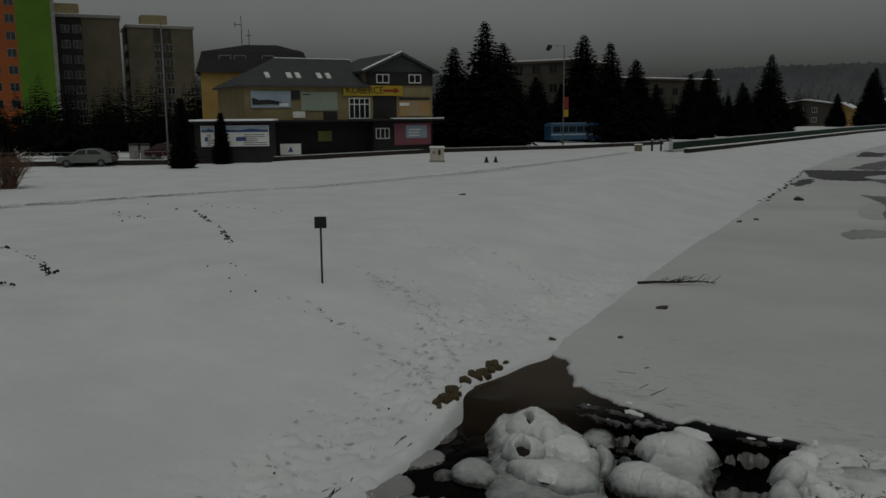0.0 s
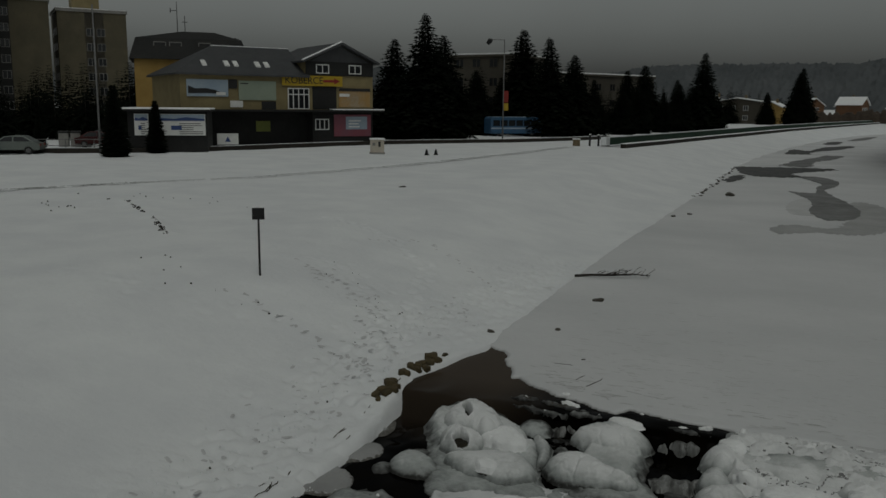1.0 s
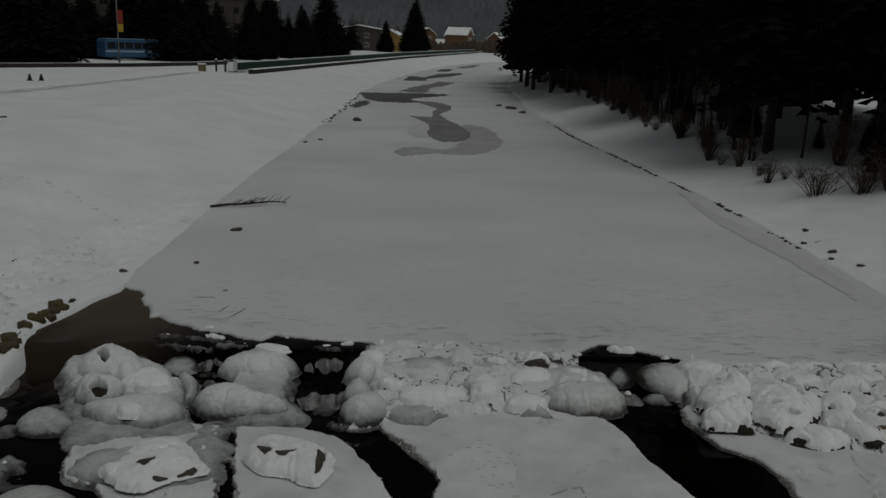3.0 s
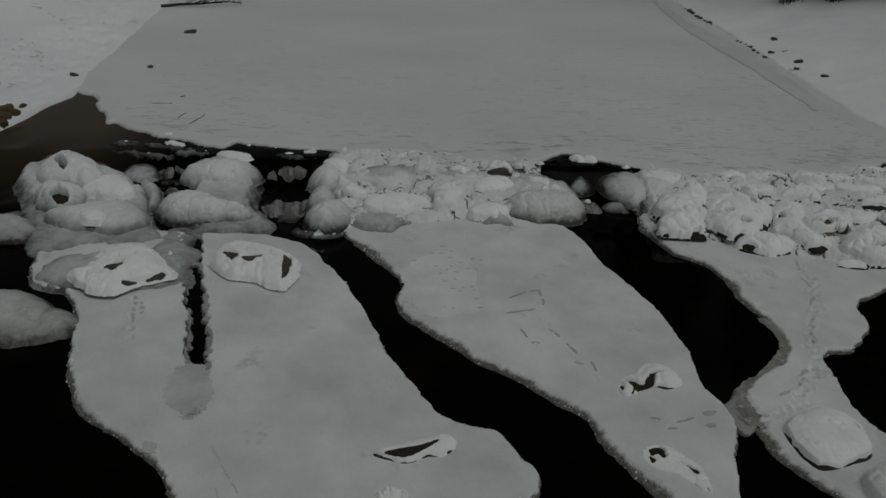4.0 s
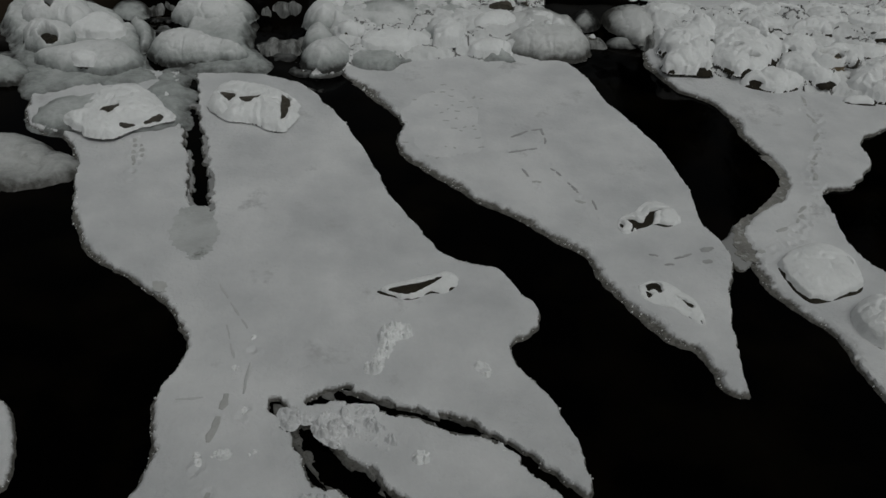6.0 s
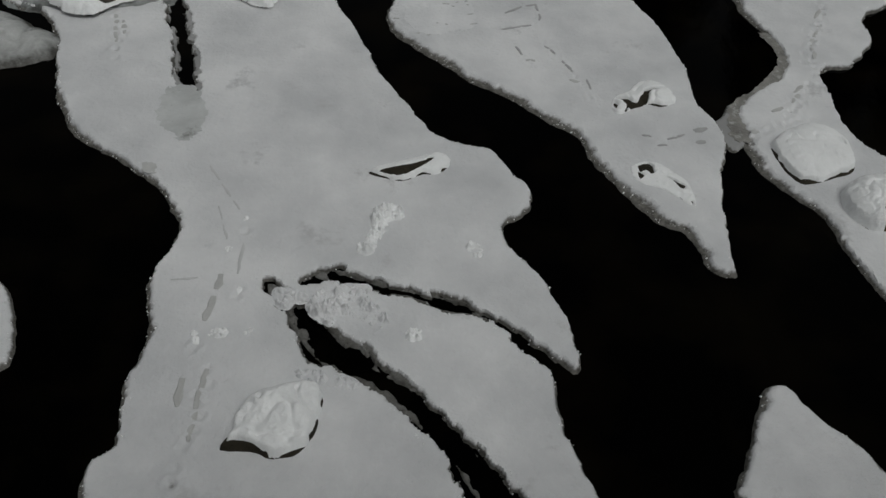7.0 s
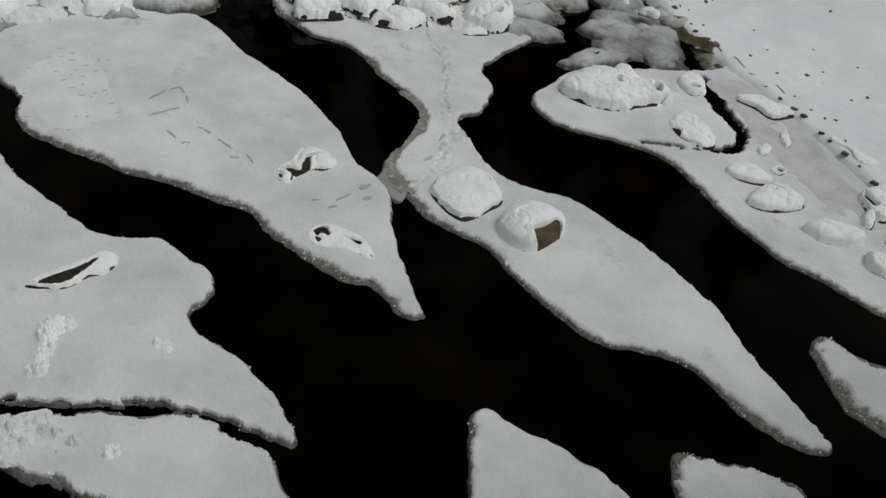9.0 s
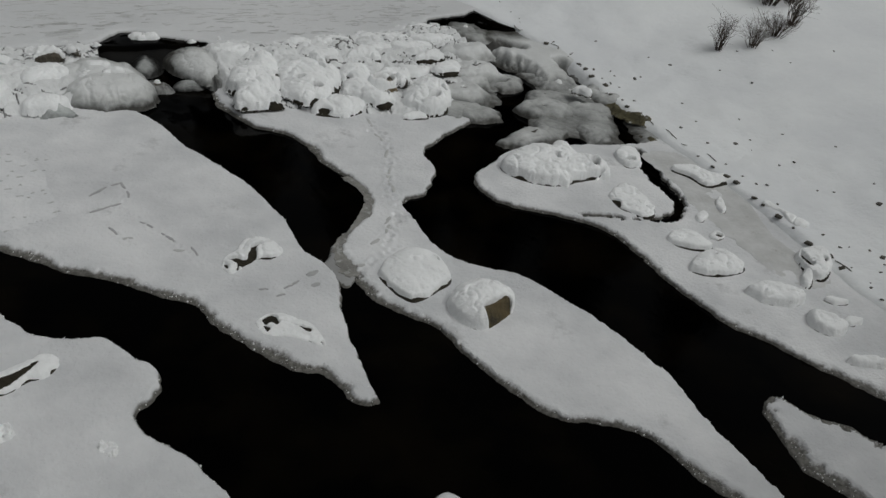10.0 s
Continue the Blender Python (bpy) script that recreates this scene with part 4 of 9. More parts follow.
for seed, pts in enumerate(([(-7.6, 12.9), (-7.0, 13.2), (-6.75, 12.7), (-7.0, 12.3), (-7.6, 12.1)], [(-7.6, 11.9), (-6.9, 11.9), (-6.6, 11.4), (-6.8, 10.9), (-7.6, 10.9)], [(-7.6, 10.7), (-7.0, 10.6), (-6.9, 10.0), (-7.2, 9.4), (-7.7, 9.3)],
                            [(-7.7, 14.5), (-7.3, 14.4), (-7.1, 13.9), (-7.3, 13.5), (-7.7, 13.4)])):
    make_floe(pts, [], "small grey shelf of shore ice", top=0.06, rim=0.2, cell=0.03, seed=40 + seed, snow=SLUSH, name="shore_ice_shelf", category="shore ice", group="shore ice shelves")


# ---- boulders ----
def unit_ball(n):
    bm = bmesh.new()
    bmesh.ops.create_icosphere(bm, subdivisions=n, radius=1.0)
    v = np.array([q.co for q in bm.verts])
    f = [tuple(w.index for w in q.verts) for q in bm.faces]
    bm.free()
    return v, f


BALL, BALL_FACES = unit_ball(5)
SMALL_BALL, SMALL_FACES = unit_ball(3)


def bumpy(v, seed, amount, scale):
    """Ball points pushed in and out by noise."""
    o = Vector((seed * 3.7, seed * 1.3, -seed * 2.1))
    k = np.array([noise.fractal(Vector(p) * scale + o, 0.8, 2.1, 4) for p in v])
    return v * (1 + amount * k)[:, None]


def squared(v, p=0.75):
    return np.sign(v) * np.abs(v) ** p


def mesh_of(name, v, f):
    me = bpy.data.meshes.new(name)
    me.from_pydata([tuple(p) for p in v], [], f)
    me.polygons.foreach_set("use_smooth", [True] * len(f))
    return me


def boulder(x, y, z, sx, sy, sz, turn=0, seed=0, cap=0.06, bare=None, level=0.1, under=None, label="snow-capped boulder frozen into the ice", name="boulder", category="boulder", group="boulders in the river", blocky=0.8, ball=None, chips=(), gap=0.07):
    """A stone or ice-coated stone with a snow cap. bare: a direction in which the stone shows through."""
    under = under or ROCK
    ball_, faces_ = ball or (BALL, BALL_FACES)
    v = bumpy(squared(ball_, blocky), seed, 0.26, 0.95) * np.array((sx, sy, sz))
    v = bumpy(v / np.array((sx, sy, sz)), seed + 50, 0.07, 3.2) * np.array((sx, sy, sz))
    v[:, 2] = np.where(v[:, 2] < 0, v[:, 2] * 0.5, v[:, 2])
    if under is ROCK or under is BROWN_STONE:
        foot = 1 - 0.16 * np.clip(1 - v[:, 2] / (0.45 * sz), 0, 1)
    else:
        foot = 1 + 0.10 * np.clip(1 - v[:, 2] / (0.30 * sz), 0, 1)
    thing = base(name, pose(x, y, z, 0, 0, turn), label, category, group)
    for k, (cx, cy, cz, cs) in enumerate(chips):
        w = bumpy(squared(SMALL_BALL, 0.7), seed + 7 * k, 0.3, 1.3) * np.array((cs, cs * 0.7, cs * 0.5)) + np.array((cx, cy, cz))
        part("bare_stone", mesh_of("bare_stone", w, SMALL_FACES), ROCK, thing, "bare dark stone showing through the snow")
    rock_v = v * np.stack([foot, foot, np.ones(len(v))], 1)
    part("stone" if under is ROCK or under is BROWN_STONE else "ice_shell", mesh_of("stone", rock_v, faces_), under, thing)
    if not cap:
        return thing
    n = ball_
    o = Vector((seed * 1.9, 4.0, seed))
    wob = np.array([noise.fractal(Vector(p) * 2.3 + o, 0.9, 2.0, 3) for p in ball_])
    mask = n[:, 2] - level + 0.38 * wob
    if bare:
        b = np.array(bare, float)
        b /= np.linalg.norm(b)
        mask = mask - 3.2 * np.clip(n @ b - 0.5, 0, 1)
    t = np.where(mask > 0, cap * np.clip(mask * 9, 0, 1) ** 0.35, -0.04)
    c = v + n * t[:, None] * np.array((0.6, 0.6, 1.0))
    part("snow_cap", mesh_of("snow_cap", c, faces_), CAP_SNOW, thing)
    # dark ring for the gap at the stone's foot and the shade in it
    if gap:
        r = random.Random(seed)
        b = Builder()
        ring = []
        rr = 1.0
        for k in range(40):
            a = k * math.pi / 20
            rr = 0.8 * rr + 0.2 * r.uniform(0.72, 1.22)
            far = max(math.hypot(p[0], p[1]) for p in c[np.abs(np.arctan2(c[:, 1], c[:, 0]) - (a if a <= math.pi else a - 2 * math.pi)) < 0.25])
            ring.append((far * rr * math.cos(a), far * rr * math.sin(a)))
        b.add([(px, py, gap) for px, py in ring] + [(px * 0.97, py * 0.97, gap + 0.006) for px, py in ring], [tuple(range(40, 80))] + [(i, (i + 1) % 40, (i + 1) % 40 + 40, i + 40) for i in range(40)])
        part("melt_gap", b, ROCK, thing, "dark ring for the gap round the stone and its shade")
    return thing


def iced_stone(x, y, z, rx, ry, h, turn=0, seed=0, cover=0.75, skirt=0.22, skirt_h=0.09, holes=(), cracks=(), shell=None, flat=2.6, thick=0.05, rough=0.10, cell=0.022, hole_mat=None, gap_width=0.045, craggy=0.0, snow_mat=None, domed=False,
               label="stone of the weir under glassy ice and snow", name="weir_boulder", category="weir boulder", group="stones of the frozen weir"):
    """A smooth ice-glazed stone as a relief: a dome with a low skirt, a snow cap with crisp edges, dark bands painted
    for the shade under its near edges, and bare spots of stone.
    holes: (dx, dy, half length, half width, turn); cracks: lines of (dx, dy, half width)."""
    R = max(rx, ry) * (1 + skirt) * 1.25 + 0.15
    X, Y = np.meshgrid(np.arange(-R, R, cell), np.arange(-R, R, cell))
    a = radians(turn)
    u, v = X * math.cos(a) + Y * math.sin(a), -X * math.sin(a) + Y * math.cos(a)
    m = min(rx, ry)
    q = np.hypot(u / rx, v / ry) * (1 + 2.4 * rough * fbm(X * 0.8 / m, Y * 0.8 / m, seed + 1, 3)) + 0.05 * fbm(X * 5, Y * 5, seed + 9, 3)
    dome = h * step((1.06 - q) / (1.06 - 0.32 * min(1, flat / 3))) ** 0.62 * (1 + 1.5 * rough * fbm(X * 0.9 / m + 5, Y * 0.9 / m, seed + 2, 3))
    dome = dome * (1 - 1.1 * rough * step(0.5 - 5 * np.abs(fbm(X * 0.7 / m, Y * 1.1 / m, seed + 13, 3))))
    if domed:
        dome = h * np.clip(1.05 - q ** 3.4, 0, None) ** 0.6 * (1 + 1.2 * rough * fbm(X * 1.1 / m + 5, Y * 1.1 / m, seed + 2, 2)) * (1 - 0.5 * rough * np.exp(-(fbm(X * 0.9 / m, Y * 1.2 / m, seed + 13, 2) / 0.12) ** 2))
    low = skirt_h * (1 + 0.6 * fbm(X * 2, Y * 2, seed + 14, 2)) * step((1 + skirt - q) / 0.24) - 0.30 * (1 - step((1 + skirt + 0.06 - q) / 0.08))
    k = 0.02
    Z = k * np.logaddexp(dome / k, low / k) - 0.014 + 0.020 * fbm(X * 3.2, Y * 3.2, seed + 3, 3) + 0.008 * fbm(X * 11, Y * 11, seed + 4, 3) - 0.03 * np.abs(fbm(X * 4.5, Y * 4.5, seed + 17, 3))
    if craggy:
        ridge = np.abs(fbm(X * 2.3 + 0.4 * Y, Y * 2.9, seed + 15, 3))
        Z = Z - craggy * h * np.clip(0.28 - ridge, 0, 1) / 0.28 * step((1 - q) / 0.3) + 0.02 * fbm(X * 6, Y * 6, seed + 16, 3)
    zy, zx = np.gradient(Z, cell)
    ln = np.sqrt(1 + zx * zx + zy * zy)
    nx, ny, nz = -zx / ln, -zy / ln, 1 / ln

    def layer(part_name, field, reach, up, edge, material, words):
        """A skin over the stone that stands proud where the field is positive and dives under it elsewhere."""
        keep = (field > -reach)[:-1, :-1] & (q < 1 + skirt + 0.2)[:-1, :-1]
        if not (field > 0).any():
            return None
        t = up * np.clip(field / edge, -0.6, 1)
        return part(part_name, grid_mesh(part_name, X + nx * t, Y + ny * t, Z + nz * t, keep), material, thing, words)

    thing = base(name, pose(x, y, z), label, category, group)
    S = (cover - q) * m + 0.26 * m * fbm(X * 1.3 / m, Y * 1.3 / m, seed + 5, 3) + 0.03 * fbm(X * 7, Y * 7, seed + 6, 3)
    S = np.minimum(S, (1.02 - q) * m)
    for hx, hy, hu, hv, ht in holes:
        b = radians(ht)
        p, w = (X - hx) * math.cos(b) + (Y - hy) * math.sin(b), -(X - hx) * math.sin(b) + (Y - hy) * math.cos(b)
        hq = (np.maximum(np.abs(p / hu), np.abs(w / hv)) * 0.5 + 0.5 * np.hypot(p / hu, w / hv) - 1) * min(hu, hv) + 0.035 * fbm(X * 6, Y * 6, seed + 7, 3)
        layer("bare_stone", -hq, 0.05, 0.012, 0.02, hole_mat or OLIVE_STONE, "bare brown stone showing through the snow")
        S = np.minimum(S, hq)
    gy, gx = np.gradient(S, cell)
    # dark band along edges that face the viewer, for shade under the crust
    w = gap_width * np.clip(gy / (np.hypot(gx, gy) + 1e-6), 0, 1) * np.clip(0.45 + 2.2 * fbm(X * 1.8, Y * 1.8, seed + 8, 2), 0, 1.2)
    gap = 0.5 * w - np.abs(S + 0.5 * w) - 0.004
    for c in cracks:
        lined = -line_distance(c, X, Y) + 0.022 * fbm(X * 8, Y * 8, seed + 12, 3)
        gap = np.maximum(gap, lined)
        S = np.minimum(S, -lined)
    if shell is not None:
        part("ice_shell" if shell is not ROCK else "stone", grid_mesh("ice_shell", X, Y, Z, ((q < 1 + skirt + 0.05) & (np.hypot(u / rx, v / ry) < 1.35 + skirt))[:-1, :-1]), shell, thing)
    layer("snow_cap", S, 0.06, thick, 0.035, snow_mat or CAP_SNOW, "crusted snow cap")
    g = layer("dark_gap", gap, 0.04, 0.010, 0.012, ROCK, "dark band painted as shade under the snow crust")
    if g:
        tagged(g, kind="stuff")
    return thing


def slab_stone(outline, h, label, holes=(), stone=None, stone_h=0.4, z=0.07, edge=0.05, rough=0.02, cell=0.012, mat=None, lip=0.42, soft_foot=False, gap=(-0.004, -0.008), cover=None, ragged=1.0, name="boulder", category="boulder", group="boulders in the river"):
    """A stone under a crusted snow cap that ends in a crisp ragged step; holes are outlines where the bare stone shows."""
    c = np.mean(np.array(outline), 0)
    o = smooth_outline(np.array(outline) - c, 4)
    # shifted by gap, the dark stone draws the undercut's shade along the cap
    under = smooth_outline(np.array(stone) - c, 3) if stone else o * 0.9 if soft_foot else o + np.array(gap)
    every = np.concatenate([o, under])
    (x0, y0), (x1, y1) = every.min(0) - 0.08, every.max(0) + 0.08
    X, Y = np.meshgrid(np.arange(x0, x1, cell), np.arange(y0, y1, cell))
    k = int(abs(c[0] * 131 + c[1] * 57) * 10) % 9999
    inner = inside_distance(o, X, Y)
    size = float(np.ptp(o, 0).max())
    d = inner + ragged * (0.036 * min(1.8, max(0.6, size)) * fbm(X * 4.5, Y * 4.5, k, 3) + 0.018 * fbm(X * 11, Y * 11, k + 1, 3))
    for hole in holes:
        d = np.minimum(d, -inside_distance(smooth_outline(np.array(hole) - c, 3), X, Y) + 0.024 + 0.020 * fbm(X * 14, Y * 14, k + 2, 3))
    rise = 1 - np.exp(-np.clip(inner, 0, None) / edge)
    top_z = h * (lip + (1 - lip) * rise) + rough * fbm(X * 4.5, Y * 4.5, k + 3, 3) + 0.5 * rough * fbm(X * 13, Y * 13, k + 4, 3) - 0.8 * rough * np.exp(-(fbm(X * 3, Y * 3, k + 5, 2) / 0.07) ** 2)
    top_z = top_z - 0.7 * rough * np.exp(-(fbm(X * 2.1, Y * 3.0, k + 8, 3) / 0.05) ** 2) * step(inner / 0.1) + 0.35 * rough * np.abs(fbm(X * 22, Y * 22, k + 9, 2))
    t = step((d + 0.018) / 0.040)
    thing = base(name, pose(c[0], c[1], z), label, category, group)
    deep = np.maximum(inside_distance(under, X, Y), inner if stone else -9.0) + 0.014 * fbm(X * 9, Y * 9, k + 6, 3)
    lift = stone_h * h * step((deep + 0.01) / (0.05 if stone else 0.14)) * (1 + 0.25 * fbm(X * 6, Y * 6, k + 7, 3))
    lift = np.where(inner > 0.0, np.minimum(lift, 0.8 * top_z), lift)
    part("bare_stone", grid_mesh("bare_stone", X, Y, lift + 0.008 - 0.07 * step((0.005 - deep) / 0.03), (deep > -0.03)[:-1, :-1]), mat or DARK_STONE, thing, "dark bare stone")
    part("snow_cap", grid_mesh("snow_cap", X, Y, top_z * t - 0.03 * (1 - t), (d > -0.03)[:-1, :-1]), cover or CAP_SNOW, thing, "crusted snow cap" if cover is None else "frosted glassy ice")
    return thing


def snow_block(x, y, rx, ry, h, turn, seed, label, z=0.07, holes=0, **more):
    """A stone under snow with an uneven, rather angular outline."""
    r = random.Random(seed)
    a = radians(turn)
    ring = []
    for k in range(9):
        t = 2 * math.pi * (k + r.uniform(-0.25, 0.25)) / 9
        u, v = rx * r.uniform(0.82, 1.12) * math.cos(t), ry * r.uniform(0.82, 1.12) * math.sin(t)
        ring.append((x + u * math.cos(a) - v * math.sin(a), y + u * math.sin(a) + v * math.cos(a)))
    spots = []
    for _ in range(holes):
        cx, cy, w = x + r.uniform(-0.5, 0.6) * rx, y - r.uniform(0.1, 0.6) * ry, min(rx, ry) * r.uniform(0.14, 0.24)
        spots.append([(cx - w, cy), (cx, cy + 0.6 * w), (cx + 1.2 * w, cy + 0.1 * w), (cx + 0.2 * w, cy - 0.6 * w)])
    return slab_stone(ring, h, label, spots, z=z, edge=0.20 * min(rx, ry), rough=0.16 * h, cell=0.014, lip=0.5, **more)


# boulders on the floes
FLOES = dict(name="boulder", category="boulder", group="boulders in the river")
iced_stone(-3.98, 11.15, 0.0, 1.02, 0.62, 0.24, -4, 501, 0.0, 0.16, 0.08, shell=SPLASH_ICE, domed=True, label="broad ice-glazed boulder under a snow slab", **FLOES)
slab_stone([(-4.5, 10.83), (-4.31, 11.09), (-4.18, 11.64), (-3.76, 11.81), (-3.47, 11.67), (-3.1, 11.13), (-3.0, 10.85), (-3.33, 10.72), (-3.56, 10.55), (-3.72, 10.35), (-4.1, 10.45)], 0.20, "thick snow slab with a dark hole on an iced boulder", ([(-4.01, 10.84), (-3.89, 11.0), (-3.71, 11.0), (-3.81, 10.78)], [(-3.64, 10.62), (-3.4, 10.76), (-3.12, 10.90), (-3.08, 10.82), (-3.35, 10.66), (-3.6, 10.54)]), z=0.17, edge=0.22, rough=0.035, lip=0.2, soft_foot=True, stone_h=0.72, mat=ROCK, cell=0.016)
slab_stone([(-2.56, 11.48), (-2.46, 11.95), (-2.02, 12.05), (-1.53, 11.78), (-1.25, 11.5), (-1.23, 11.15), (-1.36, 10.68), (-1.5, 10.64), (-1.79, 10.84), (-2.17, 10.94), (-2.42, 11.16)], 0.16, "angular boulder with a cracked snow cap on the floe", ([(-2.44, 11.55), (-2.25, 11.55), (-2.13, 11.45), (-2.22, 11.28)], [(-1.47, 11.52), (-1.34, 11.56), (-1.33, 11.05), (-1.43, 10.80)], [(-2.13, 11.40), (-1.83, 11.46), (-1.63, 11.52), (-1.80, 11.38), (-1.93, 11.22)]), z=0.13, edge=0.12, rough=0.035, lip=0.2, soft_foot=True, stone_h=0.72, mat=ROCK, cell=0.016)
slab_stone([(-0.02, 7.17), (0.24, 7.29), (0.57, 7.41), (0.76, 7.47), (0.9, 7.39), (0.87, 7.24), (0.74, 7.13), (0.58, 7.13), (0.36, 7.02), (0.11, 7.08)], 0.09, "long flat brown stone edged with snow", ([(0.07, 7.13), (0.3, 7.21), (0.59, 7.29), (0.63, 7.35), (0.73, 7.34), (0.66, 7.24), (0.55, 7.17), (0.34, 7.05)],), edge=0.04, rough=0.012, stone_h=0.7)
slab_stone([(3.04, 8.48), (3.16, 8.62), (3.3, 8.7), (3.44, 8.86), (3.6, 8.93), (3.79, 8.86), (3.89, 8.69), (3.86, 8.46), (3.69, 8.37), (3.52, 8.43), (3.38, 8.36), (3.24, 8.3), (3.11, 8.23), (3.03, 8.3)], 0.10, "low snowy stone with dark cracks in its cap",
           ([(3.1, 8.57), (3.26, 8.53), (3.36, 8.47), (3.51, 8.69), (3.8, 8.77), (3.71, 8.68), (3.6, 8.63), (3.5, 8.42), (3.29, 8.29), (3.21, 8.38), (3.1, 8.48)], [(3.07, 8.48), (3.13, 8.42), (3.08, 8.28), (3.03, 8.37)], [(3.25, 8.46), (3.25, 8.36), (3.17, 8.24), (3.07, 8.22), (3.18, 8.33)], [(3.48, 8.52), (3.7, 8.43), (3.91, 8.5), (3.86, 8.39), (3.66, 8.35)]), edge=0.09, rough=0.020, cell=0.010, lip=0.25, stone_h=0.3, soft_foot=True, ragged=1.0)
slab_stone([(3.0, 7.23), (3.18, 7.33), (3.35, 7.3), (3.5, 7.15), (3.62, 6.98), (3.64, 6.74), (3.61, 6.55), (3.53, 6.6), (3.42, 6.73), (3.28, 6.86), (3.11, 6.93), (3.0, 7.05)], 0.05, "small stones poking through crusted floe snow", ([(3.08, 7.26), (3.14, 7.28), (3.25, 7.3), (3.3, 7.14), (3.21, 7.06), (3.17, 7.14), (3.1, 7.11)], [(3.07, 7.15), (3.16, 7.08), (3.07, 7.01)], [(3.32, 7.07), (3.48, 7.01), (3.53, 6.95), (3.6, 6.89), (3.52, 6.8), (3.47, 6.86), (3.43, 6.95)], [(3.56, 6.65), (3.63, 6.62), (3.57, 6.53)]), edge=0.10, rough=0.012, cell=0.009, lip=0.25, stone_h=0.08, soft_foot=True, ragged=0.8)
slab_stone([(-1.25, 3.69), (-1.18, 3.84), (-1.17, 4.03), (-1.05, 4.18), (-0.77, 4.27), (-0.5, 4.28), (-0.45, 4.12), (-0.5, 3.82), (-0.62, 3.63), (-0.82, 3.58), (-1.0, 3.67), (-1.15, 3.72)], 0.18, "big snow-topped stone with a dark undercut side", ([(-1.02, 4.13), (-0.97, 4.06), (-0.93, 4.14)], [(-0.68, 4.17), (-0.63, 4.16), (-0.65, 4.10)], [(-1.19, 4.05), (-1.13, 4.02), (-1.15, 3.95)]),
           [(-1.27, 3.68), (-1.2, 3.82), (-1.0, 3.92), (-0.66, 3.82), (-0.82, 3.60), (-1.02, 3.645)], 0.36, edge=0.05, rough=0.042)
slab_stone([(4.87, 7.64), (5.15, 7.88), (5.5, 7.98), (5.76, 7.80), (5.80, 7.46), (5.71, 7.17), (5.44, 7.04), (5.02, 6.93), (4.89, 7.10), (4.84, 7.32)], 0.19, "flat snow-covered boulder on the narrow floe", ([(5.66, 7.66), (5.74, 7.60), (5.70, 7.48)],), edge=0.16, rough=0.016, lip=0.4, gap=(-0.012, -0.022))
slab_stone([(5.33, 6.50), (5.37, 6.7), (5.52, 6.85), (5.87, 6.94), (6.1, 6.82), (6.25, 6.6), (6.21, 6.43), (6.08, 6.30), (5.86, 6.20), (5.65, 6.14), (5.48, 6.16), (5.36, 6.32)], 0.33, "snow-capped boulder with a bare brown face", ([(5.60, 6.33), (5.85, 6.38), (6.05, 6.45), (6.10, 6.34), (5.98, 6.08), (5.62, 6.00)], [(6.08, 6.70), (6.16, 6.64), (6.12, 6.58)]), stone_h=0.55, edge=0.15, rough=0.03, lip=0.40, ragged=0.9, mat=OLIVE_STONE)
slab_stone([(8.3, 9.69), (8.53, 9.87), (9.08, 10.07), (9.48, 10.04), (9.54, 9.92), (9.77, 10.08), (9.95, 9.93), (9.89, 9.53), (10.14, 9.41), (10.19, 9.24), (10.07, 8.88), (9.82, 8.88), (9.42, 8.9), (8.96, 8.88), (8.6, 9.04), (8.38, 9.28), (8.3, 9.5)], 0.28, "snow-covered boulder on the shore ice", ([(9.33, 9.6), (9.44, 9.58), (9.32, 9.38), (9.22, 9.38)], [(9.92, 9.28), (10.06, 9.2), (9.84, 8.99), (9.76, 9.08)], [(9.45, 8.94), (9.9, 8.94), (9.86, 8.86), (9.41, 8.84)]), edge=0.10, rough=0.035, cell=0.014, lip=0.5, ragged=1.2)
slab_stone([(9.7, 8.45), (10.14, 8.64), (10.28, 8.47), (10.23, 8.13), (10.03, 7.68), (9.76, 7.58), (9.61, 7.75), (9.49, 7.98), (9.56, 8.26)], 0.09, "low crusted stone on the shore ice", ([(9.53, 8.27), (9.62, 8.08), (9.49, 7.96), (9.43, 8.11)], [(10.2, 8.59), (10.3, 8.48), (10.21, 8.41), (10.13, 8.5)], [(10.16, 8.36), (10.26, 8.28), (10.13, 8.22)]), edge=0.08, rough=0.03, cell=0.010, lip=0.3, ragged=1.3)
slab_stone([(10.83, 9.6), (11.14, 9.71), (11.31, 9.58), (11.17, 9.26), (10.87, 9.04), (10.67, 9.09), (10.69, 9.34)], 0.14, "small snow-covered stone on the shore ice", ([(10.79, 9.29), (10.98, 9.21), (10.87, 9.12), (10.73, 9.18)],), edge=0.06, rough=0.02, cell=0.010, lip=0.5)
slab_stone([(9.57, 6.98), (9.9, 7.1), (10.1, 6.97), (10.14, 6.54), (9.87, 6.54), (9.62, 6.74)], 0.12, "snow-covered stone by the far shore", (), edge=0.06, rough=0.025, cell=0.010, lip=0.55, gap=(-0.006, -0.035))
slab_stone([(9.3, 6.24), (9.72, 6.43), (10.08, 6.44), (10.23, 6.23), (10.2, 5.95), (9.97, 5.86), (9.56, 5.93), (9.32, 6.08)], 0.15, "snow-covered stone by the far shore", ([(9.86, 6.29), (9.93, 6.28), (9.83, 6.21)],), edge=0.07, rough=0.03, cell=0.010, lip=0.5, gap=(0.01, -0.03))
slab_stone([(11.41, 7.63), (11.59, 7.66), (11.37, 7.33), (11.19, 7.26), (11.24, 7.42)], 0.08, "small snow-covered stone by the far shore", (), edge=0.04, rough=0.015, cell=0.010, lip=0.5)
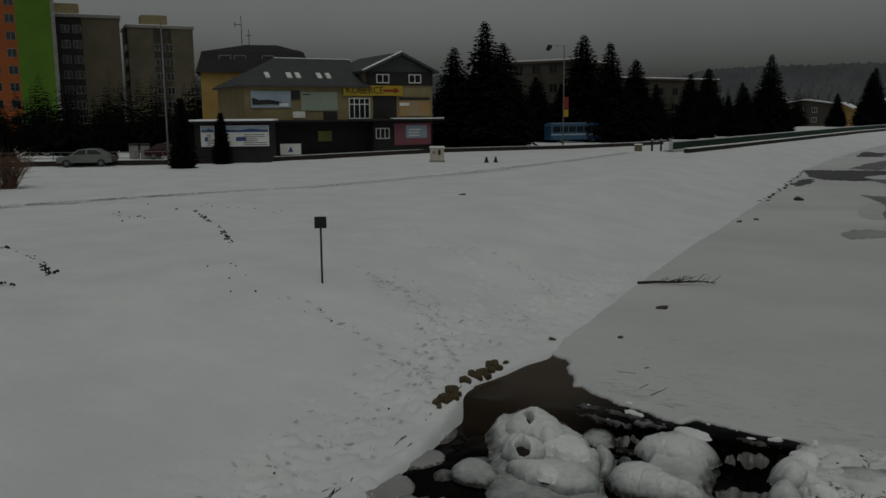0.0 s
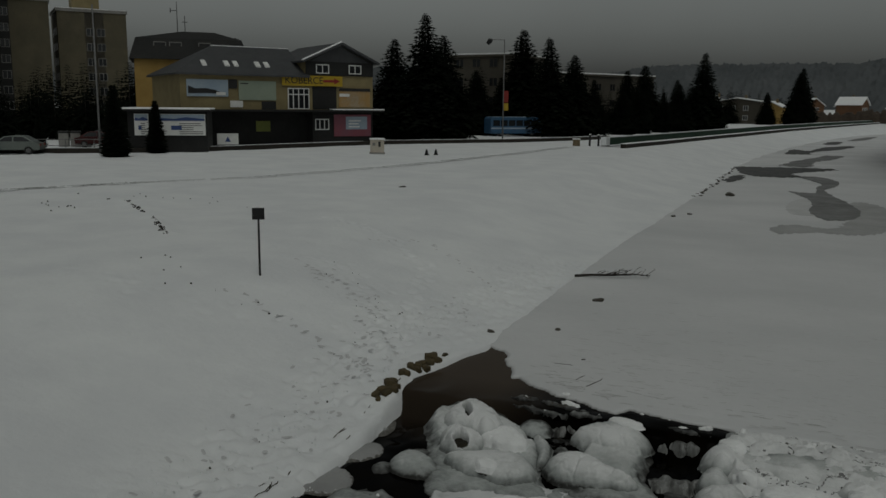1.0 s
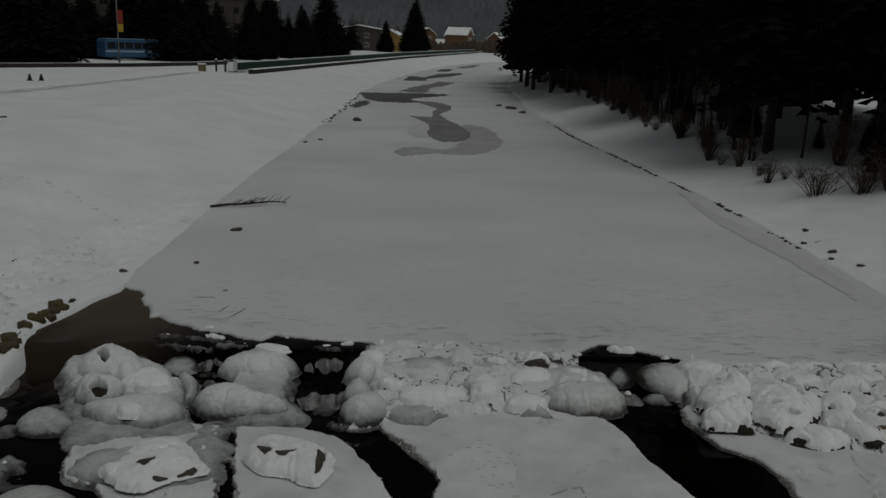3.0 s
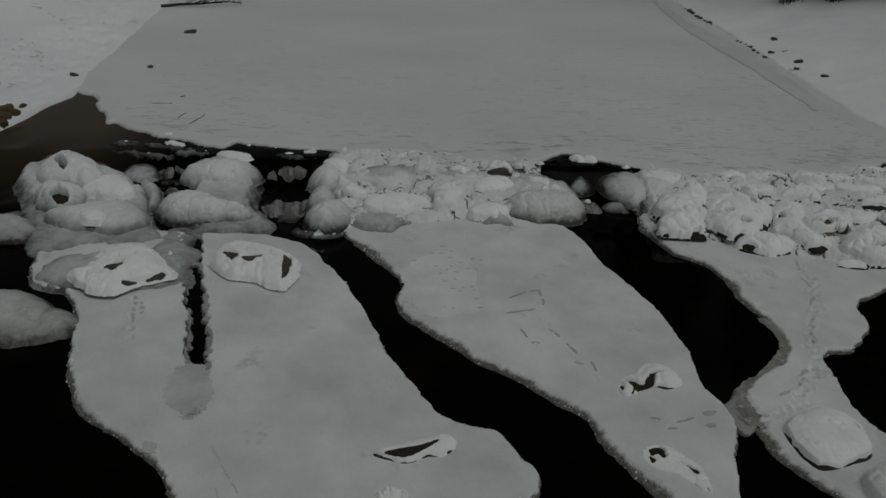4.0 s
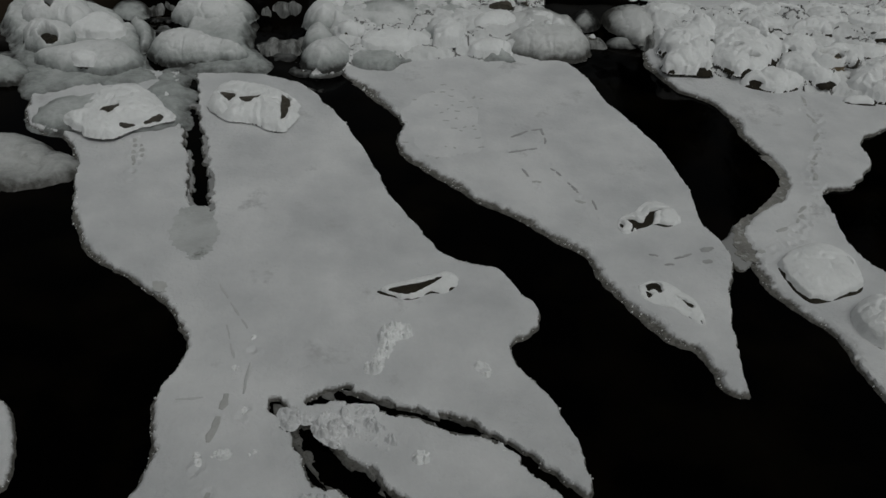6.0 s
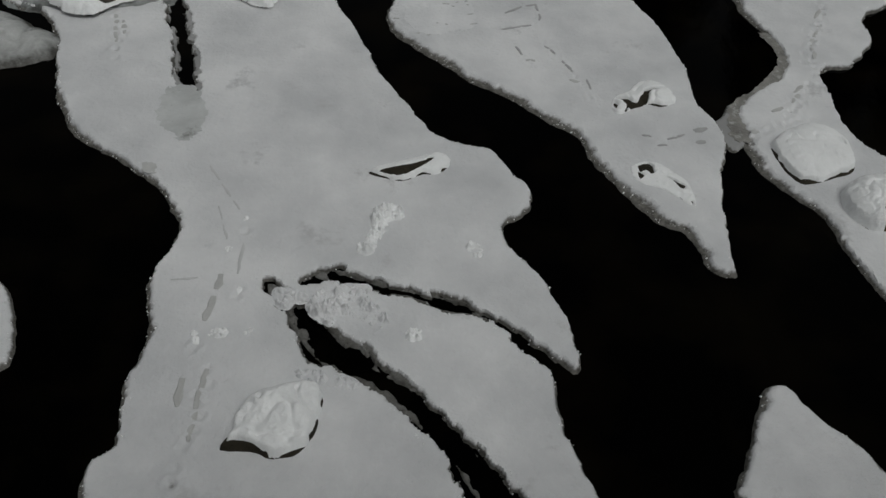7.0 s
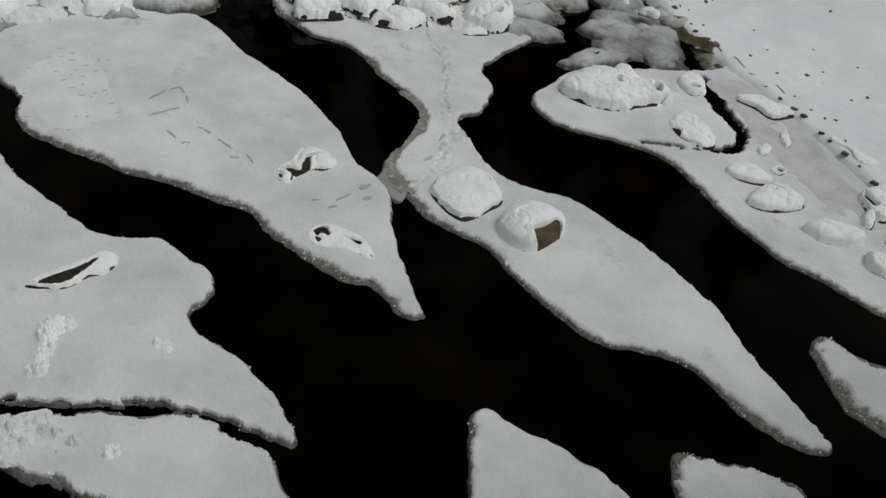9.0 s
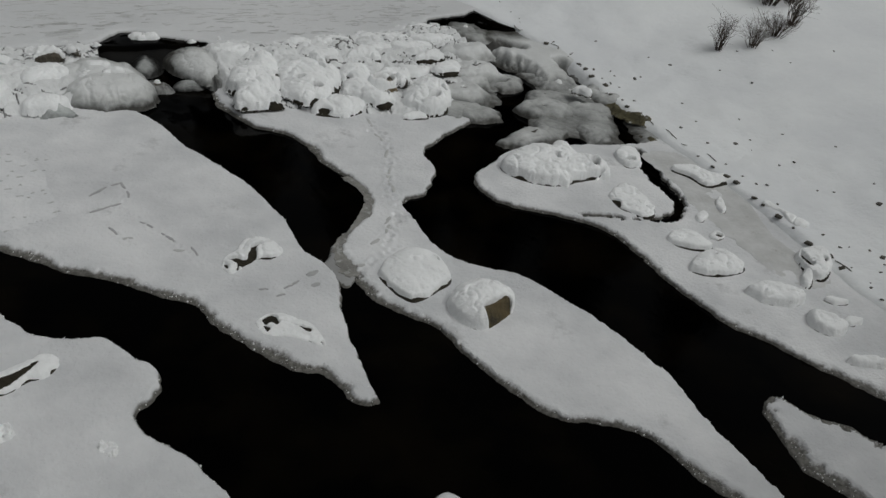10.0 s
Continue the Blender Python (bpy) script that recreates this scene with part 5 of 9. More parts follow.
slab_stone([(10.65, 7.37), (10.88, 7.43), (10.87, 7.29), (10.63, 7.17), (10.53, 7.22)], 0.07, "small snow-covered stone by the far shore", (), edge=0.04, rough=0.015, cell=0.010, lip=0.5)
slab_stone([(10.34, 6.79), (10.59, 6.87), (10.62, 6.7), (10.41, 6.65)], 0.07, "small snow-covered stone with a dark side", ([(10.5, 6.81), (10.63, 6.71), (10.43, 6.68)],), edge=0.04, rough=0.015, cell=0.010, lip=0.5)
slab_stone([(11.4, 5.89), (11.81, 5.86), (11.88, 5.67), (11.63, 5.4), (11.18, 5.22), (11.05, 5.37), (11.18, 5.64)], 0.14, "broken snow slab at the foot of the bank", ([(11.44, 5.91), (11.36, 5.71), (11.3, 5.5), (11.15, 5.46), (11.25, 5.72)], [(11.61, 5.62), (11.68, 5.52), (11.45, 5.43)]), z=0.10, edge=0.05, rough=0.03, cell=0.010, lip=0.6)
slab_stone([(10.93, 5.44), (11.18, 5.5), (11.0, 5.29), (10.76, 5.17), (10.73, 5.27)], 0.10, "broken snow slab at the foot of the bank", (), z=0.10, edge=0.05, rough=0.02, cell=0.010, lip=0.5)
for k, (x, y, rx, ry, h, turn, holes) in enumerate(((10.06, 5.2, 0.44, 0.26, 0.18, -30, 0), (10.19, 4.47, 0.29, 0.22, 0.17, -50, 0), (10.03, 3.68, 0.30, 0.11, 0.12, -30, 0), 
                                                   (10.89, 4.79, 0.19, 0.08, 0.07, -35, 0), (10.68, 4.36, 0.17, 0.10, 0.08, -10, 0))):
    snow_block(x, y, rx, ry, h, turn, 1700 + 9 * k, "snow-covered stone by the far shore", 0.07, holes)
# ice-coated stones of the weir: x, y, z, half length, half width, height, turn, snow cover, bare spots
for k, (x, y, z, rx, ry, h, turn, holes) in enumerate((
        (-4.75, 9.75, -0.03, 0.62, 0.46, 0.24, 0, ()), (-5.35, 9.3, -0.03, 0.5, 0.42, 0.20, 20, ()),
        (-3.25, 11.7, 0.0, 0.34, 0.85, 0.20, 8, ()), (-6.3, 10.9, -0.04, 0.45, 0.5, 0.20, 40, ()), (-5.2, 12.35, 0.0, 0.50, 0.36, 0.16, 0, ()), (-4.45, 14.75, 0.2, 0.30, 0.30, 0.16, 0, ()),
        (0.2, 14.75, 0.24, 0.85, 0.52, 0.26, 5, ()), (1.12, 13.95, 0.16, 0.30, 0.42, 0.34, 20, ()), (-0.13, 13.1, 0.08, 0.42, 0.26, 0.20, 0, ()), (0.35, 13.65, 0.14, 0.5, 0.34, 0.20, 0, ()),
        (1.98, 13.42, 0.10, 0.28, 0.24, 0.20, -10, ()), (1.35, 14.8, 0.26, 0.5, 0.36, 0.22, 10, ()), (2.85, 14.45, 0.2, 0.60, 0.40, 0.26, 0, ()))):
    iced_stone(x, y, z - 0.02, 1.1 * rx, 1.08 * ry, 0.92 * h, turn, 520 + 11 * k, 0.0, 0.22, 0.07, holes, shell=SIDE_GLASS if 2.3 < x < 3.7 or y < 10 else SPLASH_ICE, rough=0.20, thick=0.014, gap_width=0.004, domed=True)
for k, (x, y, z, rx, ry, h, turn, holes) in enumerate(((-0.85, 14.8, 0.40, 0.24, 0.26, 0.14, 10, 0), (-2.75, 14.95, 0.48, 0.34, 0.18, 0.08, -10, 0), (-3.3, 13.3, 0.30, 0.30, 0.20, 0.10, 10, 0))):
    snow_block(x, y, rx, ry, h, turn, 610 + 7 * k, "crusted snow slab on ice-glazed weir stones", z, holes, soft_foot=True, mat=ROCK, name="snow_slab", category="snow slab", group="snow slabs on the weir")
for pts, z, h, spots, edge, mat in (
        ([(-6.16, 14.3), (-5.97, 14.88), (-5.44, 14.9), (-4.96, 14.35), (-4.92, 14.0), (-5.1, 13.75), (-5.4, 13.8), (-5.9, 13.9)], 0.22, 0.46, [[(-5.9, 14.45), (-5.78, 14.5), (-5.52, 14.15), (-5.55, 13.98), (-5.72, 14.15)]], 0.17, SPLASH_ICE),
        ([(-5.95, 13.55), (-5.75, 13.85), (-5.35, 13.8), (-5.05, 13.6), (-5.14, 13.12), (-5.53, 13.0)], 0.14, 0.42, [[(-5.56, 13.22), (-5.49, 13.42), (-5.26, 13.32), (-5.22, 13.12), (-5.38, 13.04)]], 0.17, SPLASH_ICE),
        ([(-5.18, 14.07), (-4.79, 14.3), (-4.39, 13.91), (-4.3, 13.58), (-4.7, 13.45), (-5.15, 13.64)], 0.22, 0.18, [], 0.07, None),
        ([(-5.54, 12.77), (-5.05, 13.17), (-4.46, 13.38), (-4.0, 13.12), (-3.81, 12.58), (-4.25, 12.33), (-4.89, 12.41)], 0.12, 0.24, [], 0.10, SPLASH_ICE),
        ([(-4.86, 12.55), (-4.75, 12.77), (-4.48, 12.67), (-4.44, 12.43), (-4.67, 12.36)], 0.26, 0.14, [], 0.06, None),
        ([(-4.1, 13.7), (-4.35, 14.2), (-4.25, 14.4), (-3.95, 14.1), (-3.8, 13.4), (-3.95, 13.2)], 0.10, 0.22, [], 0.09, SPLASH_ICE),
        ([(-3.67, 14.46), (-3.49, 14.94), (-2.99, 15.2), (-2.45, 15.0), (-2.23, 14.62), (-2.51, 14.2), (-3.09, 14.1)], 0.16, 0.42, [], 0.20, SPLASH_ICE),
        ([(-3.81, 13.17), (-3.71, 13.62), (-3.24, 13.78), (-2.6, 13.45), (-2.17, 13.15), (-2.3, 12.9), (-3.05, 12.8), (-3.55, 12.9)], 0.04, 0.44, [], 0.18, SPLASH_ICE),
        ([(-6.46, 12.45), (-6.33, 13.0), (-5.86, 12.95), (-5.44, 12.48), (-5.62, 12.12), (-6.12, 12.11)], -0.03, 0.30, [], 0.16, SPLASH_ICE),
        ([(-6.0, 9.75), (-5.54, 10.49), (-5.08, 10.63), (-4.49, 10.27), (-4.28, 9.9), (-4.45, 9.5), (-5.2, 9.3)], -0.04, 0.26, [], 0.16, SIDE_GLASS),
        ([(-1.33, 14.32), (-1.26, 14.83), (-0.84, 15.02), (-0.62, 14.42), (-0.95, 14.0)], 0.14, 0.42, [], 0.14, SPLASH_ICE),
        ([(-1.33, 13.06), (-1.15, 13.5), (-0.65, 13.66), (-0.4, 13.14), (-0.66, 12.76), (-1.03, 12.7)], 0.0, 0.42, [], 0.16, SPLASH_ICE),
        ([(-1.3, 13.55), (-1.25, 14.1), (-0.95, 14.25), (-0.75, 13.7), (-0.9, 13.4)], 0.06, 0.34, [], 0.12, SPLASH_ICE),
        ([(2.3, 13.5), (2.25, 13.95), (2.7, 14.3), (3.2, 14.3), (3.6, 14.1), (3.75, 13.7), (3.5, 13.35), (2.9, 13.2)], 0.04, 0.46, [], 0.22, SIDE_GLASS),
        ([(-0.3, 13.35), (-0.2, 13.75), (0.4, 13.9), (0.85, 13.65), (0.6, 13.35), (0.1, 13.2)], 0.18, 0.20, [], 0.10, None),
        ([(0.95, 13.55), (1.0, 14.15), (1.3, 14.3), (1.5, 13.9), (1.35, 13.5)], 0.20, 0.26, [], 0.12, None),
        ([(1.55, 13.3), (1.7, 13.65), (2.1, 13.7), (2.3, 13.45), (2.0, 13.2)], 0.12, 0.20, [], 0.09, None),
        ([(1.7, 14.1), (1.8, 14.5), (2.3, 14.65), (2.5, 14.3), (2.1, 14.05)], 0.26, 0.18, [], 0.09, None)):
    slab_stone(pts, h, "stone of the weir under frosted ice" if mat else "crusted snow on a stone of the weir", spots, z=z, edge=edge, rough=0.07 * h if mat else 0.14 * h, cell=0.016, lip=0.18 if mat else 0.45, soft_foot=not spots, gap=(0.0, 0.0), cover=mat, ragged=1.3, name="weir_boulder", category="weir boulder", group="stones of the frozen weir")
WEIR = dict(name="weir_boulder", category="weir boulder", group="stones of the frozen weir")
for pts, z, h, spots in (
        ([(5.01, 13.79), (5.17, 14.07), (5.43, 14.14), (5.66, 14.63), (5.96, 14.81), (6.25, 14.52), (6.09, 13.9), (5.82, 13.2), (5.59, 12.93), (5.6, 12.66), (5.2, 12.68), (4.85, 12.7), (4.8, 12.92), (4.97, 13.22), (4.91, 13.5)], 0.16, 0.34, [[(5.80, 13.62), (5.98, 13.75), (6.0, 13.55), (5.84, 13.45)]]),
        ([(5.95, 13.77), (6.35, 14.25), (6.87, 14.32), (7.01, 13.97), (7.22, 13.74), (6.8, 12.94), (6.23, 12.61), (5.93, 12.62), (5.81, 13.05)], 0.20, 0.28, [[(6.02, 13.2), (6.16, 13.3), (6.3, 13.22), (6.12, 13.08)], [(6.2, 12.86), (6.32, 12.98), (6.5, 12.9), (6.34, 12.78)], [(6.74, 13.72), (6.8, 13.84), (6.86, 13.6), (6.78, 13.5)]]),
        ([(7.33, 13.91), (7.92, 13.94), (7.66, 13.14), (7.54, 12.71), (7.69, 12.33), (7.3, 12.22), (7.08, 12.7), (6.97, 13.06)], 0.18, 0.24, [[(7.12, 13.2), (7.2, 13.42), (7.27, 13.3), (7.2, 13.1)]]),
        ([(6.06, 12.43), (6.53, 12.84), (6.95, 12.71), (7.15, 12.41), (6.8, 12.2), (6.45, 12.17)], 0.08, 0.26, [[(6.12, 12.38), (6.3, 12.36), (6.4, 12.24), (6.24, 12.24)]]),
        ([(7.82, 12.27), (8.25, 12.83), (8.81, 12.99), (9.09, 12.71), (8.9, 12.24), (8.56, 11.86), (8.16, 11.8), (7.95, 12.02)], 0.10, 0.38, [[(8.22, 12.02), (8.44, 12.2), (8.56, 12.12), (8.36, 11.96)], [(8.7, 12.36), (8.76, 12.5), (8.82, 12.34), (8.76, 12.24)]]),
        ([(7.6, 11.88), (7.79, 12.0), (8.05, 11.99), (8.11, 11.79), (8.01, 11.73), (7.68, 11.79)], 0.07, 0.15, []),
        ([(7.58, 14.21), (8.09, 14.59), (8.33, 14.3), (8.24, 13.97), (7.93, 14.06)], 0.30, 0.26, []),
        ([(8.99, 13.9), (9.68, 14.23), (9.75, 13.98), (9.64, 13.77), (9.38, 13.73)], 0.32, 0.20, []),
        ([(9.66, 15.45), (10.1, 15.65), (10.38, 15.43), (10.47, 15.3), (10.06, 15.26)], 0.38, 0.14, []),
        ([(6.58, 15.02), (6.95, 15.32), (7.18, 15.06), (7.18, 14.81), (6.73, 14.79)], 0.34, 0.18, []),
        ([(9.17, 13.41), (9.64, 13.7), (9.88, 13.53), (9.66, 13.21), (9.28, 13.19)], 0.28, 0.18, [])):
    slab_stone(pts, h, "snow-covered stone of the frozen weir", spots, z=z, edge=0.15, rough=0.13 * h, cell=0.016, lip=0.30, gap=(0.010, -0.026), ragged=1.6, **WEIR)
slab_stone([(7.49, 13.09), (7.75, 13.18), (8.0, 13.14), (8.06, 12.94), (7.91, 12.77), (7.58, 12.86)], 0.26, "dark brown stone bare of snow in the weir", [[(7.53, 13.05), (7.75, 13.1), (7.98, 13.05), (8.0, 12.92), (7.88, 12.8), (7.62, 12.88)]], z=0.24, edge=0.05, rough=0.03, cell=0.014, mat=BROWN_STONE, **WEIR)
for k, (x, y, rx, ry, h, turn) in enumerate(((8.75, 13.55, 0.42, 0.26, 0.12, 0), (9.2, 14.5, 0.50, 0.24, 0.13, -8), (8.84, 15.0, 0.55, 0.22, 0.10, -7), (7.6, 14.95, 0.46, 0.22, 0.10, -7), (5.4, 14.75, 0.40, 0.22, 0.14, 0), (8.35, 13.5, 0.30, 0.30, 0.12, 0), (7.2, 14.4, 0.38, 0.20, 0.12, 12), (9.95, 14.8, 0.50, 0.24, 0.12, -8), (8.5, 14.5, 0.30, 0.20, 0.12, 20))):
    snow_block(x, y, rx, ry, h, turn, 800 + 11 * k, "low snow-covered stone of the frozen weir", 0.12 + 0.26 * float(step((y - 12.7) / 2.5)), 0, gap=(0.0, -0.006), **WEIR)
for k, (x, y, rx, ry, h, turn) in enumerate(((9.35, 12.55, 0.62, 0.36, 0.26, -10), (10.15, 13.35, 0.56, 0.34, 0.32, -8), (10.45, 14.15, 0.60, 0.36, 0.30, -9), (9.0, 11.95, 0.50, 0.28, 0.14, -10), (9.9, 12.95, 0.40, 0.26, 0.24, 0))):
    iced_stone(x, y, 0.04 + 0.24 * float(step((y - 12.7) / 2.5)), rx, ry, h, turn, 960 + 11 * k, 0.0, 0.2, 0.06, shell=SIDE_GLASS, rough=0.22, domed=True, label="grey glassy ice over stones of the weir", **WEIR)
for k, (x, y, z, w, h) in enumerate(((2.24, 14.8, 0.28, 0.24, 0.26), (7.95, 13.15, 0.2, 0.26, 0.22), (8.15, 12.95, 0.2, 0.2, 0.18), (6.9, 14.0, 0.3, 0.2, 0.2))):
    boulder(x, y, z, w, w * 0.7, h, 30 * k, 120 + k, 0.04, (0, -1, 0.3), 0.35, ROCK, "dark bare stone sticking out of the weir ice", "weir_boulder", "weir boulder", "stones of the frozen weir", 0.7, gap=0)


def heap(x0, x1, y0, y1, n, sizes, seed, outline, grow=0.75):
    """Snow-covered stones packed over part of the weir, none overlapping another by much."""
    r = random.Random(seed)
    o = np.array(outline)
    placed = []
    for _ in range(n * 40):
        x, y, s = r.uniform(x0, x1), r.uniform(y0, y1), r.uniform(*sizes)
        if inside_distance(o, np.array([[x]]), np.array([[y]]))[0, 0] < 0.1 or any(math.hypot(x - a, y - b) < grow * (s + c) for a, b, c in placed):
            continue
        placed.append((x, y, s))
        z = float(weir_relief(1.0, 0.75)[0](np.array([[x]]), np.array([[y]]))[0, 0]) - 0.16
        iced_stone(x, y, z + 0.04, s, s * r.uniform(0.65, 0.9), s * r.uniform(0.55, 0.95), r.uniform(-40, 40), seed + 11 * len(placed), r.uniform(0.85, 1.0), 0.05, 0.02, hole_mat=ROCK, shell=ROCK, rough=0.42, flat=3.0, thick=0.05, gap_width=0.08, craggy=0.04, label="snow-covered stone of the frozen weir")
        if len(placed) >= n:
            break


heap(-1.0, 3.6, 12.9, 15.6, 6, (0.12, 0.22), 400, [(-1.1, 12.8), (-0.95, 13.6), (-1.05, 14.7), (-0.8, 15.4), (1.2, 15.3), (3.2, 15.1), (3.5, 14.8), (3.4, 13.9), (3.2, 13.4), (2.4, 13.4), (1, 13.1), (0, 13.0)])

# wet ice along the rapids and broken ice along the front of the upper sheet
lr = random.Random(61)
RAPID_ICE = [(-4.95, 15.65, 0.34, 0.12), (-4.2, 15.55, 0.50, 0.10), (-3.7, 15.25, 0.36, 0.12), (-4.5, 15.15, 0.55, 0.09), (-3.95, 14.75, 0.34, 0.12), (-4.25, 14.45, 0.40, 0.10), (-3.75, 14.2, 0.16, 0.26), (-3.8, 13.5, 0.14, 0.28), (-1.75, 15.25, 0.40, 0.10), (-1.6, 13.35, 0.30, 0.20), (-1.45, 13.75, 0.26, 0.14), (-1.95, 13.7, 0.20, 0.22),
             (-1.25, 12.75, 0.30, 0.12), (-1.75, 12.35, 0.40, 0.14), (-1.2, 12.1, 0.26, 0.12), (-6.2, 13.0, 0.26, 0.34), (-6.0, 11.2, 0.40, 0.30), (-5.6, 10.6, 0.30, 0.2), (-6.5, 12.3, 0.24, 0.3)]
SIDE_ICE = [(10.75, 13.0, 0.55, 0.40), (10.75, 11.6, 0.70, 0.50), (11.9, 12.6, 0.60, 0.75), (11.9, 13.9, 0.40, 0.60), (11.1, 15.2, 0.55, 0.50), (11.1, 12.1, 0.50, 0.40), (9.7, 10.6, 0.62, 0.34), (11.6, 11.3, 0.60, 0.50), (9.2, 11.75, 0.45, 0.32), (12.6, 11.9, 0.42, 0.62), (10.4, 14.3, 0.45, 0.42), (11.1, 10.5, 0.50, 0.36)]
for k, (x, y, w, v) in enumerate(SIDE_ICE):
    iced_stone(x, y, float(water_level(np.array(y))) * 0.75 - 0.02, w, v, lr.uniform(0.16, 0.24), lr.uniform(-25, 25), 1300 + 7 * k, 0.0, 0.16, 0.06, shell=SIDE_GLASS, rough=0.24, domed=True, label="glassy frosted ice over stones beside the weir")
iced_stone(11.75, 11.75, 0.30, 0.16, 0.22, 0.12, 0, 1391, 0.9, 0.05, 0.02, shell=SIDE_GLASS, rough=0.3, cell=0.014, thick=0.03, label="small snow-capped stone in the side ice")
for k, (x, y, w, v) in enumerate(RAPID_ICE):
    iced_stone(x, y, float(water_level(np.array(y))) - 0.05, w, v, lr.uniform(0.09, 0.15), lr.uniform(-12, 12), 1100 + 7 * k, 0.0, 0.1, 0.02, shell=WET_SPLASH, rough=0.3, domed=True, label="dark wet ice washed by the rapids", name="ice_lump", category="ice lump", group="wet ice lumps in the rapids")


FALL_ICE = surface("fall_ice", (0.30, 0.305, 0.30), (0.07, 0.07, 0.066), 3.0, 14, 0.4, 0.6, 0.04, spec=0.4, worn=((0.04, 0.04, 0.037), 2.2, 0.56), stretch=(3.0, 1.0, 0.35), grit=0.3)


for pts, z, h in (([(4.18, 15.0), (4.6, 15.25), (5.0, 15.2), (5.3, 14.9), (5.2, 14.45), (5.0, 14.05), (4.67, 13.88), (4.40, 14.21), (4.22, 14.57)], 0.12, 0.36),
                  ([(4.1, 14.0), (4.25, 14.3), (4.6, 14.3), (4.75, 14.0), (4.5, 13.8)], -0.02, 0.20), ([(3.6, 14.5), (3.6, 15.0), (3.95, 15.2), (4.15, 14.85), (3.95, 14.5)], 0.10, 0.30)):
    slab_stone(pts, h, "grey foam ice heaped beside the open fall", z=z, edge=0.20, rough=0.05 * h, cell=0.016, lip=0.12, soft_foot=True, cover=WET_SPLASH if h < 0.33 else SIDE_GLASS, ragged=1.4, name="ice_heap", category="ice heap", group="ice heaps below the falls")
for k, (x, y, rx, ry, h) in enumerate(((3.85, 14.05, 0.32, 0.24, 0.14), (4.85, 14.2, 0.36, 0.30, 0.30), (4.4, 14.1, 0.22, 0.16, 0.10), (-1.6, 13.6, 0.34, 0.26, 0.16), (-4.3, 14.9, 0.5, 0.16, 0.24), (-3.75, 15.0, 0.30, 0.14, 0.26), (-5.0, 15.35, 0.36, 0.14, 0.30), (-1.7, 14.95, 0.42, 0.16, 0.30))):
    iced_stone(x, y, 0.0, rx, ry, h, 0, 3300 + 9 * k, 0.0, 0.15, 0.03, shell=FALL_ICE, rough=0.35, domed=True, label="grey wet ice heaped below the falls", name="ice_heap", category="ice heap", group="ice heaps below the falls")
for k in range(34):
    x = -4.6 + 15.4 * (k + lr.random()) / 34
    y = float(np.interp(x, FRONT[:, 0], FRONT[:, 1])) + lr.gauss(-0.05, 0.14)
    w = lr.uniform(0.10, 0.30)
    iced_stone(x, y - 0.05, 0.28, w, w * lr.uniform(0.35, 0.6), lr.uniform(0.12, 0.20), lr.uniform(-20, 20), 1500 + 7 * k, lr.uniform(0.2, 0.95), 0.1, 0.04, shell=SPLASH_ICE, rough=0.35, craggy=0.3, label="broken frosted ice at the edge of the ice sheet", name="ice_block", category="ice block", group="broken ice along the sheet")


# ---- trees and shrubs ----
def spruce(height, radius, seed, crown_from=0.06, trunk=0.18, dense=1.0, name="spruce", label="dark tall spruce standing in snow"):
    """A spruce at the origin: tapered trunk, and whorls of drooping boughs made of small sprays."""
    r = random.Random(seed)
    thing = base(name, pose(0, 0, -500), label, "tree")
    b = Builder()
    b.tube([(0, 0, -0.3), (0.03 * r.uniform(-1, 1), 0.02, height * 0.4), (0, 0, height * 0.97)], [trunk, trunk * 0.7, 0.02], 7)
    part("trunk", b, BARK, thing, smooth=True)
    v, f = [], []
    z = height * crown_from
    lean = r.uniform(0, 6)
    while z < height * 0.985:
        rel = (z - height * crown_from) / (height * (1 - crown_from))
        reach = radius * (1 - rel) ** 0.78 * (0.75 + 0.35 * min(1, rel * 6))
        n = max(4, int(11 * dense * (1 - 0.5 * rel)))
        for k in range(n):
            a = lean + 2 * math.pi * (k + r.uniform(-0.35, 0.35)) / n
            L = reach * r.uniform(0.45, 1.22) + 0.12
            droop = r.uniform(0.25, 0.5) * (1 - 0.6 * rel)
            zz = z + r.uniform(-0.25, 0.25) * height / 22
            ca, sa = math.cos(a), math.sin(a)
            m = max(2, int(L / 0.62))
            for j in range(m):
                s = (j + 0.6) / m
                x, d = L * s, -droop * L * s * s + 0.12 * L * s * (1 if rel > 0.6 else 0.3)
                w = (0.16 + 0.22 * (1 - abs(2 * s - 0.9))) * (0.5 + 0.5 * (1 - rel)) * L * 0.78
                for side in (-1, 1):
                    q = len(v)
                    t = r.uniform(0.6, 1.2)
                    px, py = x - 0.25 * w, 0.0
                    ex, ey = x + 0.5 * w * t, side * w * t
                    hang = -r.uniform(0.15, 0.55) * w - 0.04
                    tip = x + 0.55 * L / m + 0.1
                    for lx, ly, lz in ((px, py, d + 0.03), (tip, 0.0, d - 0.06 * L), (ex, ey, d + hang), (x - 0.1 * w, 0.55 * ey, d + hang * 0.9 - 0.1)):
                        v.append((lx * ca - ly * sa, lx * sa + ly * ca, zz + lz))
                    f.append((q, q + 1, q + 2))
                    f.append((q, q + 2, q + 3))
        z += height / 38 * r.uniform(0.75, 1.25) / max(0.7, dense)
    b = Builder()
    b.v, b.f = v, f
    me = bpy.data.meshes.new("crown")
    me.from_pydata(v, [], f)
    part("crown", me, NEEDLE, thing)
    return thing


